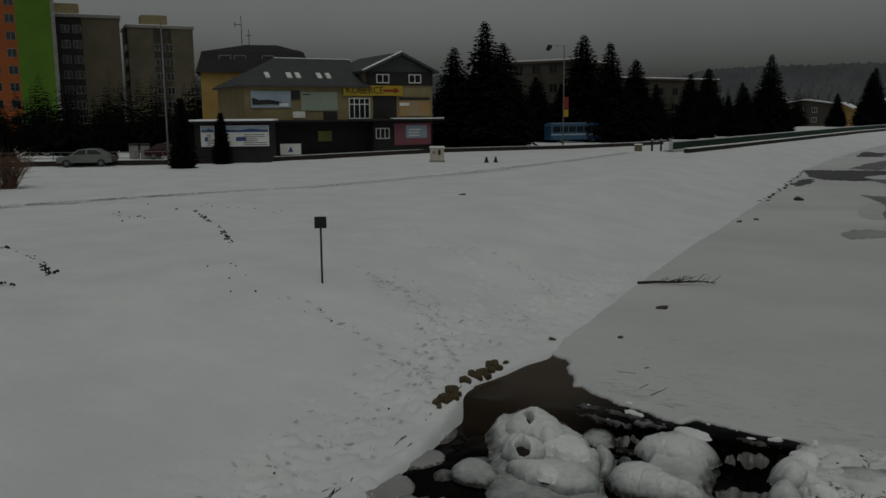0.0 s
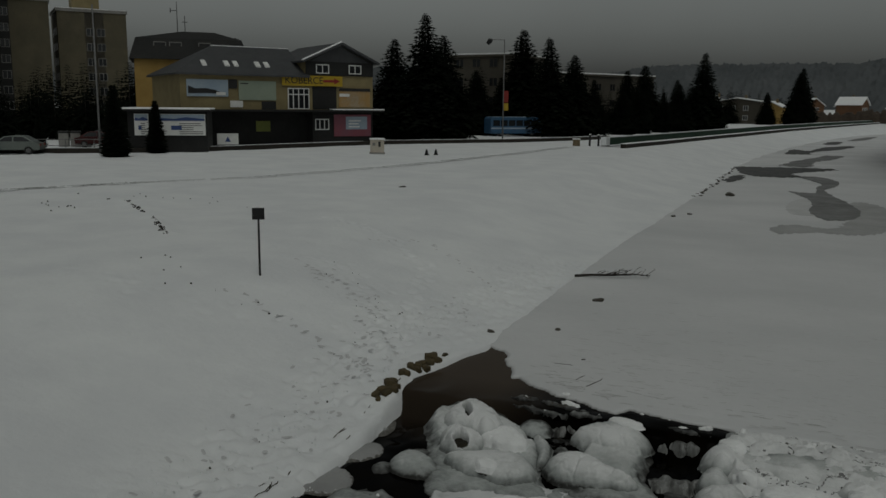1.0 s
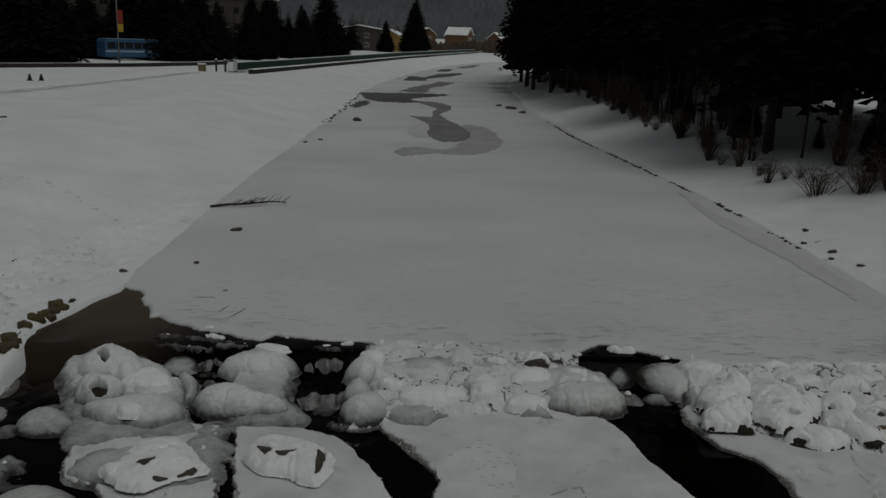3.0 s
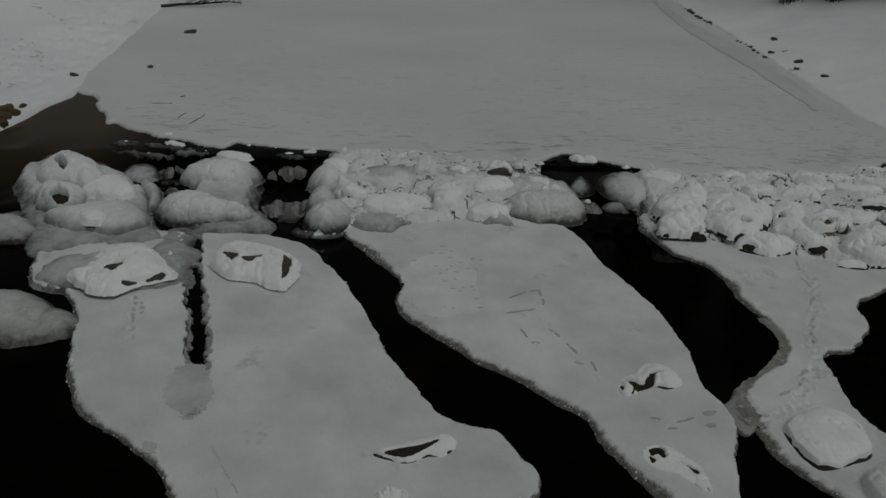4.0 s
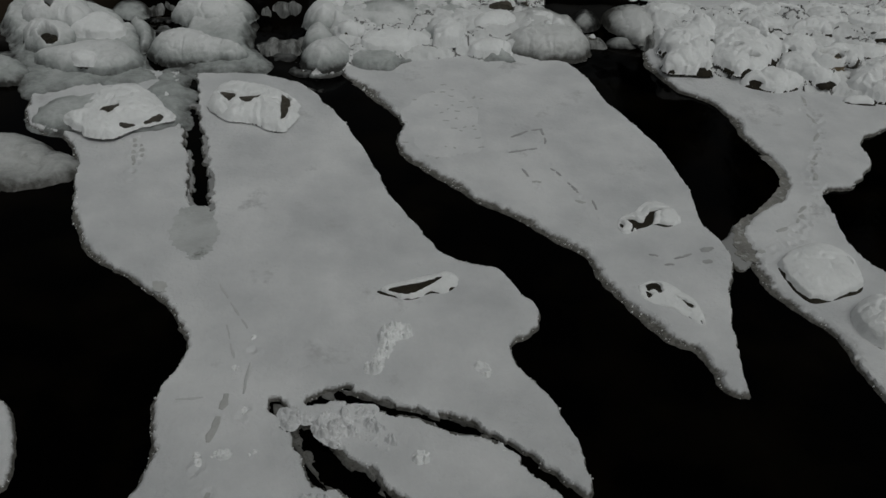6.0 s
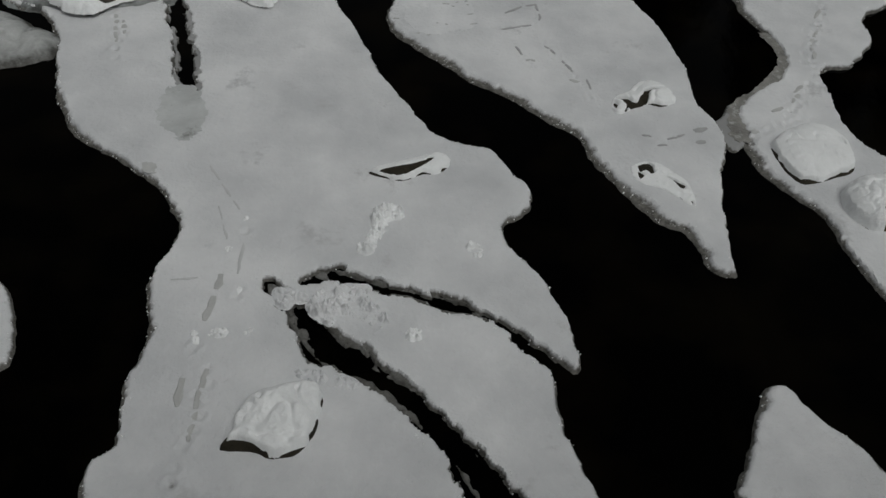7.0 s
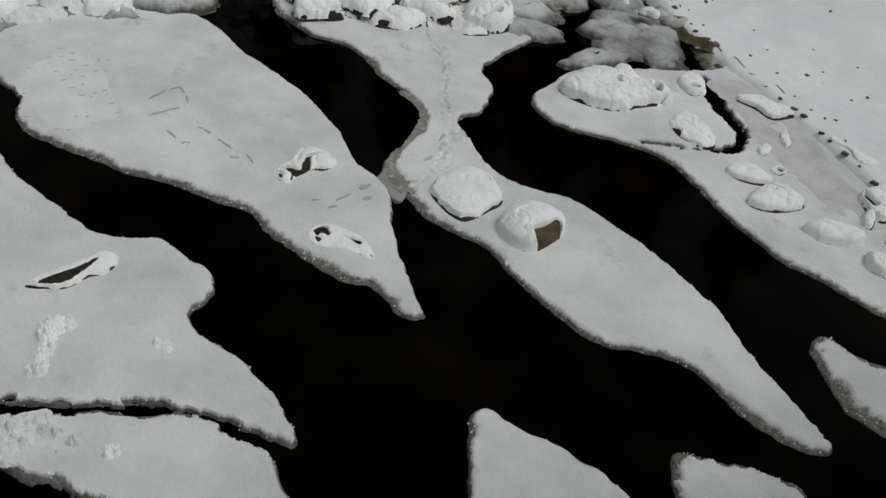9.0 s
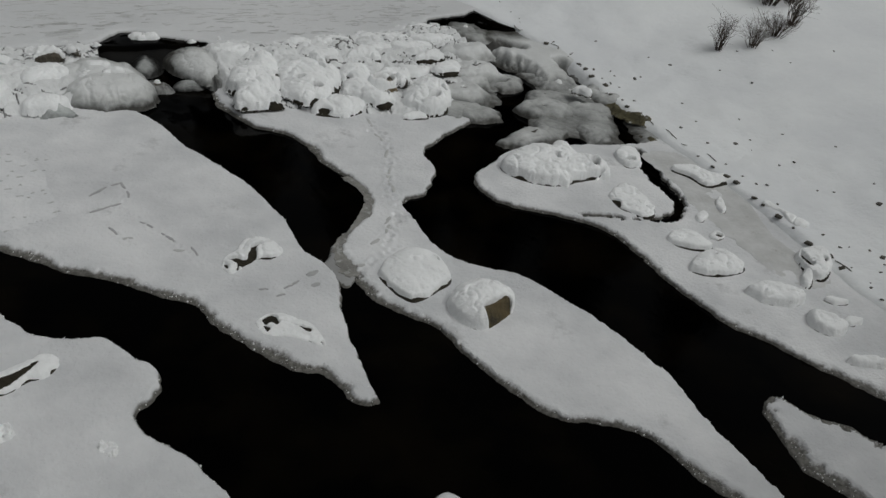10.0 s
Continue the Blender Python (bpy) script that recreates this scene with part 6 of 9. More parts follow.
def bare_shrub(height, spread, stems, seed, material, thick=0.012, name="bare_shrub", label="leafless shrub on the snowy bank", twigs=4, category="shrub"):
    """A leafless shrub: bent stems with side twigs."""
    r = random.Random(seed)
    thing = base(name, pose(0, 0, -500), label, category)
    b = Builder()
    for _ in range(stems):
        a, out = r.uniform(0, 6.283), r.uniform(0.1, 1.0) * spread
        x = y = 0.0
        x, y = 0.25 * out * math.cos(a), 0.25 * out * math.sin(a)
        h = height * r.uniform(0.55, 1.0)
        pts = [(x, y, -0.1)]
        for s in (0.35, 0.7, 1.0):
            pts.append((x + out * s ** 1.4 * math.cos(a) + r.gauss(0, 0.06 * height), y + out * s ** 1.4 * math.sin(a) + r.gauss(0, 0.06 * height), h * s))
        b.tube(pts, [thick * 1.6, thick * 1.2, thick * 0.8, thick * 0.35], 3)
        for _ in range(twigs):
            k = r.choice((1, 2))
            p, q, t = Vector(pts[k]), Vector(pts[k + 1]), r.random()
            s = p.lerp(q, t)
            e = s + Vector((r.gauss(0, 0.22), r.gauss(0, 0.22), abs(r.gauss(0.14, 0.12)))) * height
            b.tube([s, e], [thick * 0.6, thick * 0.25], 3)
    part("crown", b, material, thing)
    return thing


def plant(kinds, places, group):
    """Copies of the given kinds at (x, y, scale), turned at random, standing on the ground."""
    r = random.Random(len(places) * 13 + len(kinds))
    for i, (x, y, s) in enumerate(places):
        k = kinds[i % len(kinds)]
        tagged(copy_thing(k, pose(x, y, on_ground(x, y, -0.05), 0, 0, r.uniform(0, 360)) @ Matrix.Scale(s, 4)), group=group)


def retire(kinds):
    for k in kinds:
        for o in list(k.children_recursive) + [k]:
            bpy.data.objects.remove(o)


town = [spruce(14.0, 4.3, 1, dense=2.3), spruce(14.0, 3.9, 2, dense=2.3), spruce(14.0, 4.8, 3, dense=2.3)]
small = [spruce(14.0, 4.4, 4, dense=0.8), spruce(14.0, 4.9, 5, dense=0.8)]
# row of spruces beside the shop and behind the bus: x, y, height / 14
plant(town, [(-47.1, 92.7, 0.87), (-42.05, 90.7, 1.05), (-41.4, 94.3, 0.90), (-39.6, 119.6, 1.1), (-34.3, 115, 0.98), (-32.2, 120.8, 0.84), (-29.8, 147, 0.76), (-19.6, 168.9, 1.06), (-29.6, 162.3, 0.87), (-3.6, 230, 0.97), (-3.4, 260, 1.12)], "spruces along the road")
plant(town, [(-47.5, 122, 0.62), (-43.5, 121, 0.6), (-41.8, 122, 0.7), (-36, 123, 0.62), (-30.5, 126, 0.6), (-27.5, 133, 0.5), (-26.5, 141, 0.55), (-24, 150, 0.5), (-22.5, 158, 0.62), (-17.5, 176, 0.45), (-25, 172, 0.7), (-21, 185, 0.65),
              (-11.5, 240, 0.62), (-50, 104, 0.7), (-44, 112, 0.66)], "young spruces along the road")
plant(small, [(-79, 58, 0.42), (-83, 63, 0.5), (-88, 70, 0.6), (-84, 72, 0.55), (-80, 76, 0.5), (-76, 72, 0.62), (-73, 74, 0.56), (-71, 79, 0.6), (-90, 62, 0.5), (-80, 68, 0.45), (-69, 72, 0.5), (-88, 92, 0.75), (-82, 90, 0.7), (-95, 84, 0.66), (-100, 75, 0.7), (-102, 68, 0.62), (-93, 57, 0.5),
              (-87, 50, 0.5), (-98, 60, 0.6), (-90, 78, 0.62), (-75, 95, 0.9), (-70, 92, 0.92)], "conifers round the housing blocks")
sr = random.Random(31)
BELT = []
for i in range(60):
    t = i / 59
    y = 106 + 190 * t + sr.uniform(-5, 5)
    x = -40 + 34 * t ** 1.2 - abs(sr.gauss(0, 9)) - 2
    if math.hypot(x, y) > 130:
        BELT.append((x, y, sr.uniform(0.4, 0.75)))
for i in range(40):
    t = i / 39
    a = radians(120 + 34 * t)
    d = sr.uniform(96, 128)
    BELT.append((d * math.cos(a), d * math.sin(a), sr.uniform(0.35, 0.62)))
BELT += [(-55, 104, 0.6), (-58, 109, 0.65), (-52, 113, 0.6), (-62, 112, 0.7), (-50, 100, 0.55), (-57, 116, 0.7), (-54, 96, 0.5), (-60, 102, 0.6), (-46, 108, 0.5)]
BELT += [(6 + 2.6 * k + sr.uniform(-1, 1), 322 + 2.0 * k + sr.uniform(-3, 3), sr.uniform(0.12, 0.24)) for k in range(16)]
BELT += [(-12 + 3.6 * k + sr.uniform(-1, 1), 292 + 3.4 * k + sr.uniform(-3, 3), sr.uniform(0.16, 0.26)) for k in range(15)]
plant(small, BELT, "dark conifers round the town")
wood = [spruce(19.0, 3.6, 11, 0.19, 0.26, 2.0), spruce(18.0, 3.4, 12, 0.16, 0.24, 2.0), spruce(20.0, 3.9, 13, 0.22, 0.30, 1.9)]
WOOD = []
wr = random.Random(3)
for row in range(5):
    for col in range(22):
        y = 30 + col * 5.2 + wr.uniform(-1.6, 1.6)
        x = max(15.4, 17.0 + 0.02 * (60 - y)) + row * 4.3 + wr.uniform(-1.3, 1.3) + 0.25 * max(0, 38 - y)
        if y > 100:
            x += (y - 100) * 0.10
        if row == 0 and col % 3 == 1 or row > 2 and y < 66:
            continue
        WOOD.append((x, y, wr.uniform(0.8, 1.12)))
WOOD += [(12.4, 98, 1.0), (12.6, 106, 0.95), (13.0, 88, 0.9), (13.2, 118, 1.0), (14.4, 108, 1.0), (15.2, 116, 1.02), (16.2, 124, 1.0), (14.9, 100, 0.9), (17.6, 134, 1.0), (19.5, 145, 1.05), (14.1, 84, 0.9), (13.8, 92, 0.85), (15.0, 98, 0.95), (16, 106, 0.95), (15.2, 70, 0.9), (17.5, 120, 1.0), (15.6, 57, 0.9), (19.2, 35.1, 0.95), (24, 27, 0.9), (28, 25, 1.0), (31, 20, 0.95)]
plant(wood, WOOD, "spruce wood on the far bank")
UNDERGROWTH = []
for i in range(22):
    y = 29 + 2.2 * i + wr.uniform(-0.6, 0.6)
    UNDERGROWTH.append((15.3 + 0.25 * max(0, 36 - y) + abs(wr.gauss(0, 1.8)), y, wr.uniform(0.07, 0.17)))
plant(wood, UNDERGROWTH, "young spruces under the wood")
thujas = [spruce(5.0, 0.85, 21, 0.02, 0.1, 1.9, "columnar_conifer", "dark columnar conifer beside the road")]
plant(thujas, [(-47.8, 47.9, 1.08), (-48.6, 53.1, 0.86), (-59, 50.8, 0.6), (-66, 46, 0.7)], "columnar conifers")
retire(town + small + wood + thujas)

shrubs = [bare_shrub(1.9, 1.0, 46, 1, TWIG), bare_shrub(1.5, 1.2, 50, 2, TWIG), bare_shrub(2.6, 0.9, 34, 3, TWIG, 0.018)]
SHRUBS = []
for i in range(95):
    y = 29 + i * 0.86 + wr.uniform(-0.6, 0.6)
    SHRUBS.append((13.6 + 0.25 * max(0, 34 - y) + max(0, (y - 40) * 0.012) + abs(wr.gauss(0, 1.5)), y + wr.gauss(0, 1.2), wr.choice((0.3, 0.45, 0.65, 0.9))))
plant(shrubs, SHRUBS + [(15.9, 11.95, 0.32), (16.6, 11.6, 0.36), (17.4, 11.7, 0.4), (18.2, 11.9, 0.34), (18.6, 13.0, 0.55), (19.3, 12.9, 0.5), (22, 21, 0.8), (20, 24, 0.9), (18, 27, 0.8)], "bare shrubs on the far bank")
rust = [bare_shrub(2.1, 1.5, 110, 5, RED_TWIG, 0.02, label="rusty brown leafless bush at the snow's edge", twigs=6)]
plant(rust, [(-43.6, 30.2, 0.95), (-45.2, 28.6, 1.1), (-43.9, 28.3, 0.8)], "rusty bushes")
retire(shrubs + rust)


def young_trunks():
    """Thin bare trees between the spruces and the bank."""
    for i in range(26):
        y = 31 + i * 1.9 + wr.uniform(-0.8, 0.8)
        x = 15.2 + 0.25 * max(0, 38 - y) + wr.uniform(-0.6, 2.0)
        h = wr.uniform(4, 8)
        thing = base("young_tree", pose(x, y, on_ground(x, y, -0.1)), "thin leafless young tree at the wood's edge", "tree", "young trees on the far bank")
        b = Builder()
        dx, dy = wr.uniform(-0.5, 0.5), wr.uniform(-0.5, 0.5)
        b.tube([(0, 0, 0), (dx * 0.3, dy * 0.3, h * 0.4), (dx, dy, h)], [0.07, 0.05, 0.015], 5)
        part("trunk", b, BARK, thing)
        b = Builder()
        for _ in range(12):
            s = wr.uniform(0.2, 0.95)
            a = wr.uniform(0, 6.28)
            p = Vector((dx * s, dy * s, h * s))
            q = p + Vector((math.cos(a), math.sin(a), wr.uniform(0.1, 0.8))) * wr.uniform(0.4, 1.1)
            b.tube([p, p.lerp(q, 0.5) + Vector((0, 0, 0.06)), q], [0.018, 0.012, 0.004], 3)
        part("crown", b, TWIG, thing)


young_trunks()


# ---- buildings ----
def window(parent, x, z, w, h, y=0.0, mullions=1, frame_mat=None, bars=1):
    """A window in a facade of local x, z: a white frame round dark panes, set a little proud of the wall."""
    t = 0.09
    outer = [(x, z), (x + w, z), (x + w, z + h), (x, z + h)]
    inner = [(x + t, z + t), (x + w - t, z + t), (x + w - t, z + h - t), (x + t, z + h - t)]
    v = [(px, yy, pz) for yy in (y - 0.06, y + 0.05) for ring in (outer, inner) for px, pz in ring]
    f = []
    for i in range(4):
        k = (i + 1) % 4
        f += [(i, k, 4 + k, 4 + i), (8 + i, 12 + i, 12 + k, 8 + k), (i, 8 + i, 8 + k, k), (4 + i, 4 + k, 12 + k, 12 + i)]
    win = part("window", Builder().add(v, f), frame_mat or WHITE_PAINT, parent, "white-framed window")
    for k in range(mullions):
        mx = x + w * (k + 1) / (mullions + 1)
        part("mullion", Builder().box(mx - t / 2, y - 0.05, z + t, mx + t / 2, y + 0.05, z + h - t), frame_mat or WHITE_PAINT, win)
    if bars > 1:
        mz = z + h * 0.7
        part("transom", Builder().box(x + t, y - 0.055, mz - t / 2, x + w - t, y + 0.045, mz + t / 2), frame_mat or WHITE_PAINT, win)
    part("pane", Builder().box(x + t, y - 0.02, z + t, x + w - t, y + 0.04, z + h - t), DARK_GLASS, win, "dark glass pane")
    return win


def panel(name, parent, x0, z0, x1, z1, material, y=-0.05, t=0.06, label=""):
    return part(name, Builder().box(x0, y - t, z0, x1, y, z1), material, parent, label)


def bars(parent, x0, z0, x1, z1, rows, material, y, seed=0, name="print_bar"):
    """Lines of print too small to read, as plain bars."""
    r = random.Random(seed)
    h = (z1 - z0) / rows
    b = Builder()
    for k in range(rows):
        w = (x1 - x0) * r.uniform(0.55, 1.0)
        b.box(x0, y - 0.012, z0 + k * h, x0 + w, y, z0 + k * h + 0.45 * h)
    return part(name, b, material, parent)


def shop():
    """Two-storey carpet shop with a sheet roof, a gabled wing and billboards on its front."""
    s = base("shop_building", pose(-53.4, 61.7, 2.25, 0, 0, 55.1), "cream two-storey shop with dark roof and billboards", "building")
    L, D = 19.7, 11.0
    b = Builder().box(0, 0, 3.5, 12.3, D, 6.9).box(12.3, 0, 3.5, L, D, 8.3)
    b.prism([(12.3, 8.3), (L, 8.3), (16.0, 10.0)], 0.25, D - 0.2)
    part("upper_wall", b, RENDERED, s)
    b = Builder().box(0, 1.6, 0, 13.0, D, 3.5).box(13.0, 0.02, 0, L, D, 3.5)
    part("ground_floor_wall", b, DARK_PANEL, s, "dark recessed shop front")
    # main roof: hipped at its far end, ridge along the front
    e, rz, ez = 0.45, 9.75, 6.85
    v = [(-e, -e, ez), (12.6, -e, ez), (12.6, D / 2, rz), (4.6, D / 2, rz), (-e, D + e, ez), (12.6, D + e, ez)]
    v += [(x, y, z - 0.16) for x, y, z in v]
    f = [(0, 1, 2, 3), (4, 3, 2, 5), (0, 3, 4), (6, 9, 8, 7), (10, 11, 8, 9), (6, 10, 9), (0, 6, 7, 1), (4, 5, 11, 10), (0, 4, 10, 6), (1, 7, 8, 2), (2, 8, 11, 5)]
    part("roof", Builder().add(v, f), SLATE, s, "dark sheet roof")
    part("ridge_snow", Builder().box(4.6, D / 2 - 0.15, rz - 0.02, 12.6, D / 2 + 0.15, rz + 0.07), CAP_SNOW, s, "line of snow on the ridge")
    o = 0.5
    gable = [(12.3 - o, 8.15), (16.0, 9.95 + 0.05), (L + o, 8.15), (L + o, 8.35), (16.0, 10.25), (12.3 - o, 8.35)]
    part("gable_roof", Builder().prism(gable, -0.7, D), SLATE, s, "dark gabled roof over the wing")
    part("gable_front", Builder().prism([(12.3, 8.2), (L, 8.2), (16.0, 9.9)], 0.0, 0.24), SLATE, s, "dark boarded gable")
    part("gable_band", Builder().box(12.3, -0.12, 6.95, L, 0.0, 8.3), DARK_PANEL, s, "dark cladding under the gable")
    part("verge_snow", Builder().prism([(12.3 - o, 8.36), (16.0, 10.26), (16.0, 10.36), (12.3 - o, 8.46)], -0.72, -0.2), CAP_SNOW, s, "snow along the verge")
    for x, w in ((2.43, 0.38), (4.58, 0.42), (5.48, 0.4), (7.65, 0.4), (8.58, 0.4)):
        z = 7.75
        y = -e + (z - ez) / (rz - ez) * (D / 2 + e)
        sl = Builder().add([(x, y - 0.35, z - 0.17), (x + w * 1.15, y - 0.35, z - 0.17), (x + w * 1.15, y + 0.4, z + 0.3), (x, y + 0.4, z + 0.3), (x, y - 0.35, z - 0.05), (x + w * 1.15, y - 0.35, z - 0.05), (x + w * 1.15, y + 0.4, z + 0.42), (x, y + 0.4, z + 0.42)],
                             [(3, 2, 1, 0), (4, 5, 6, 7), (0, 1, 5, 4), (1, 2, 6, 5), (2, 3, 7, 6), (3, 0, 4, 7)])
        part("roof_window", sl, WHITE_PAINT, s, "pale skylight set in the roof")
    part("canopy", Builder().box(-0.2, -1.3, 3.38, 13.0, 1.6, 3.56).box(13.0, -0.9, 3.38, L + 0.9, 0.0, 3.56), DARK_PANEL, s, "flat canopy over the shop front")
    part("canopy_snow", Builder().box(14.8, -0.92, 3.57, L + 0.9, -0.1, 3.67), CAP_SNOW, s, "snow lying on the canopy")
    bb = panel("billboard", s, 0.58, 4.74, 4.46, 6.3, PALE_BLUE, label="picture billboard of a pale landscape")
    part("dark_shape", Builder().prism([(0.7, 5.0), (2.4, 5.05), (4.0, 5.0), (3.2, 5.35), (2.3, 5.5), (1.4, 5.45), (0.7, 5.7)], -0.135, -0.112), BLACK, bb, "dark shape in the picture")
    part("white_mark", Builder().box(3.3, -0.14, 4.85, 4.2, -0.112, 5.15), WHITE_PAINT, bb)
    panel("dark_panel", s, 4.52, 5.5, 5.34, 6.35, BLACK)
    bb = panel("billboard", s, 5.48, 4.45, 9.18, 6.25, PALE_GREEN, label="pale green billboard")
    bars(bb, 5.65, 5.95, 6.9, 6.15, 1, BLACK, -0.112, 1)
    panel("notice", s, 4.62, 3.76, 5.84, 4.37, WHITE_PAINT, label="small pale notice")
    panel("dark_panel", s, 7.71, 3.57, 9.15, 4.35, BLACK)
    sign = panel("shop_sign", s, 9.78, 5.9, 16.2, 6.9, YELLOW, y=-0.14, label="yellow shop sign with black letters and a red arrow")
    cu = bpy.data.curves.new("lettering", 'FONT')
    cu.body, cu.size, cu.extrude, cu.align_x, cu.align_y = "KOBERCE", 1.0, 0.01, 'LEFT', 'CENTER'
    txt = new("lettering", cu)
    txt.data.materials.append(BLACK)
    txt.parent = sign
    txt.matrix_basis = pose(10.05, -0.215, 6.4, 90) @ Matrix.Diagonal((0.93, 0.95, 1, 1))
    part("arrow", Builder().prism([(14.1, 6.28), (15.3, 6.28), (15.3, 6.1), (15.9, 6.4), (15.3, 6.7), (15.3, 6.52), (14.1, 6.52)], -0.23, -0.20), RED, sign, "red arrow")
    window(s, 10.4, 3.62, 2.25, 2.05, -0.02, 3, bars=2)
    # no depth here: a flat dark panel gives the shade of a recess
    part("recess", Builder().box(13.0, -0.03, 3.6, 15.6, 0.02, 5.9), DARK_PANEL, s, "flat dark panel painted as a shaded bay")
    bb = panel("billboard", s, 15.85, 3.85, 19.35, 5.74, AMBER, label="amber picture billboard")
    part("white_mark", Builder().box(15.9, -0.14, 4.9, 17.0, -0.112, 5.2), WHITE_PAINT, bb)
    part("dark_edge", Builder().box(15.85, -0.14, 5.45, 19.35, -0.112, 5.74), BLACK, bb)
    window(s, 13.37, 7.14, 1.4, 0.9, -0.12, 1)
    window(s, 16.94, 7.16, 1.4, 0.9, -0.12, 1)
    window(s, 13.25, 1.57, 1.5, 1.1, 0.0, 2)
    bb = panel("billboard", s, 15.3, 0.9, 19.45, 3.1, PINK, y=0.0, label="pink shop-front poster")
    part("pale_field", Builder().box(16.6, -0.09, 1.6, 19.0, -0.062, 2.9), PALE_BLUE, bb)
    bars(bb, 16.9, 1.8, 18.8, 2.7, 3, WHITE_PAINT, -0.092, 4)
    panel("poster", s, 7.65, 1.4, 9.1, 2.43, OLIVE, y=1.58, label="olive green poster")
    # antenna mast on the roof of the house behind is built with that house


shop()


def kiosk():
    """Low flat-roofed annex with snow on its roof and two billboards."""
    k = base("kiosk", pose(-51.4, 52.8, 2.2, 0, 0, 35.4), "low dark kiosk with a snowy flat roof and billboards", "building")
    part("wall", Builder().box(0.1, 0, 0, 6.4, 6.5, 3.45), DARK_PANEL, k)
    part("roof", Builder().box(-0.3, -0.35, 3.46, 6.7, 6.8, 3.62), DARK_PANEL, k)
    part("roof_snow", Builder().soft_box(-0.28, -0.33, 3.625, 6.68, 6.78, 3.76, 0.06), CAP_SNOW, k, "snow on the flat roof")
    for x0, x1, sd in ((0.64, 1.75, 1), (2.45, 6.25, 2)):
        bb = panel("billboard", k, x0, 1.5, x1, 3.25, WHITE_PAINT, label="white advertising board with blue mountains")
        part("mountains", Builder().prism([(x0 + 0.05, 2.75), (x1 - 0.05, 2.75), (x1 - 0.05, 3.2), (x0 + 0.05, 3.2)], -0.128, -0.112), PALE_BLUE, bb, "pale blue mountain picture")
        part("hill_line", Builder().prism([(x0 + 0.05, 2.7), (x1 - 0.05, 2.7), (x1 - 0.05, 2.85), (x0 + 0.6 * (x1 - x0), 3.0), (x0 + 0.35 * (x1 - x0), 2.85), (x0 + 0.05, 2.95)], -0.142, -0.13), NAVY, bb, "dark blue ridge")
        bars(bb, x0 + 0.45 * (x1 - x0), 1.6, x1 - 0.15, 2.6, 6, CONCRETE, -0.112, sd)
        part("blue_box", Builder().box(x0 + 0.28 * (x1 - x0), -0.128, 1.95, x0 + 0.5 * (x1 - x0), -0.112, 2.3), NAVY, bb, "navy blue box of print")
    panel("notice", k, 1.85, 1.6, 2.3, 2.5, CONCRETE)


kiosk()


def villa():
    """Ochre house with a dark mansard storey behind the shop."""
    h = base("house", pose(-66.2, 69.6, 2.2, 0, 0, 42), "ochre rendered house with a dark mansard top", "house")
    part("wall", Builder().box(0, 0, 0, 11.5, 10, 8.75), OCHRE, h)
    b = Builder().add([(-0.5, -0.5, 8.75), (12, -0.5, 8.75), (12, 10.5, 8.75), (-0.5, 10.5, 8.75), (0.2, 0.6, 11.0), (11.2, 0.6, 11.0), (11.2, 9.5, 11.0), (0.2, 9.5, 11.0), (5.0, 4.0, 12.0), (8.5, 4.0, 12.0)],
                      [(3, 2, 1, 0), (0, 1, 5, 4), (1, 2, 6, 5), (2, 3, 7, 6), (3, 0, 4, 7), (4, 5, 9, 8), (5, 6, 9), (6, 7, 8, 9), (7, 4, 8)])
    part("roof", b, DARK_PANEL, h, "dark mansard roof")
    for x in (2.0, 3.6, 6.6):
        window(h, x, 9.9, 1.3, 0.7, 0.25, 0, CONCRETE)
    m = part("antenna_mast", Builder().tube([(4.6, 4, 11.4), (4.6, 4, 15.2)], [0.06, 0.04], 5), GREY_METAL, h, "roof antenna mast")
    part("antenna_arm", Builder().box(3.9, 3.97, 14.2, 4.6, 4.03, 14.28).box(3.86, 3.95, 14.0, 3.96, 4.05, 14.5), GREY_METAL, m)
    part("antenna_mast", Builder().tube([(5.4, 4, 11.4), (5.4, 4, 13.7)], [0.06, 0.04], 5).box(5.1, 3.96, 13.0, 5.7, 4.04, 13.08), GREY_METAL, h, "roof antenna mast")


villa()


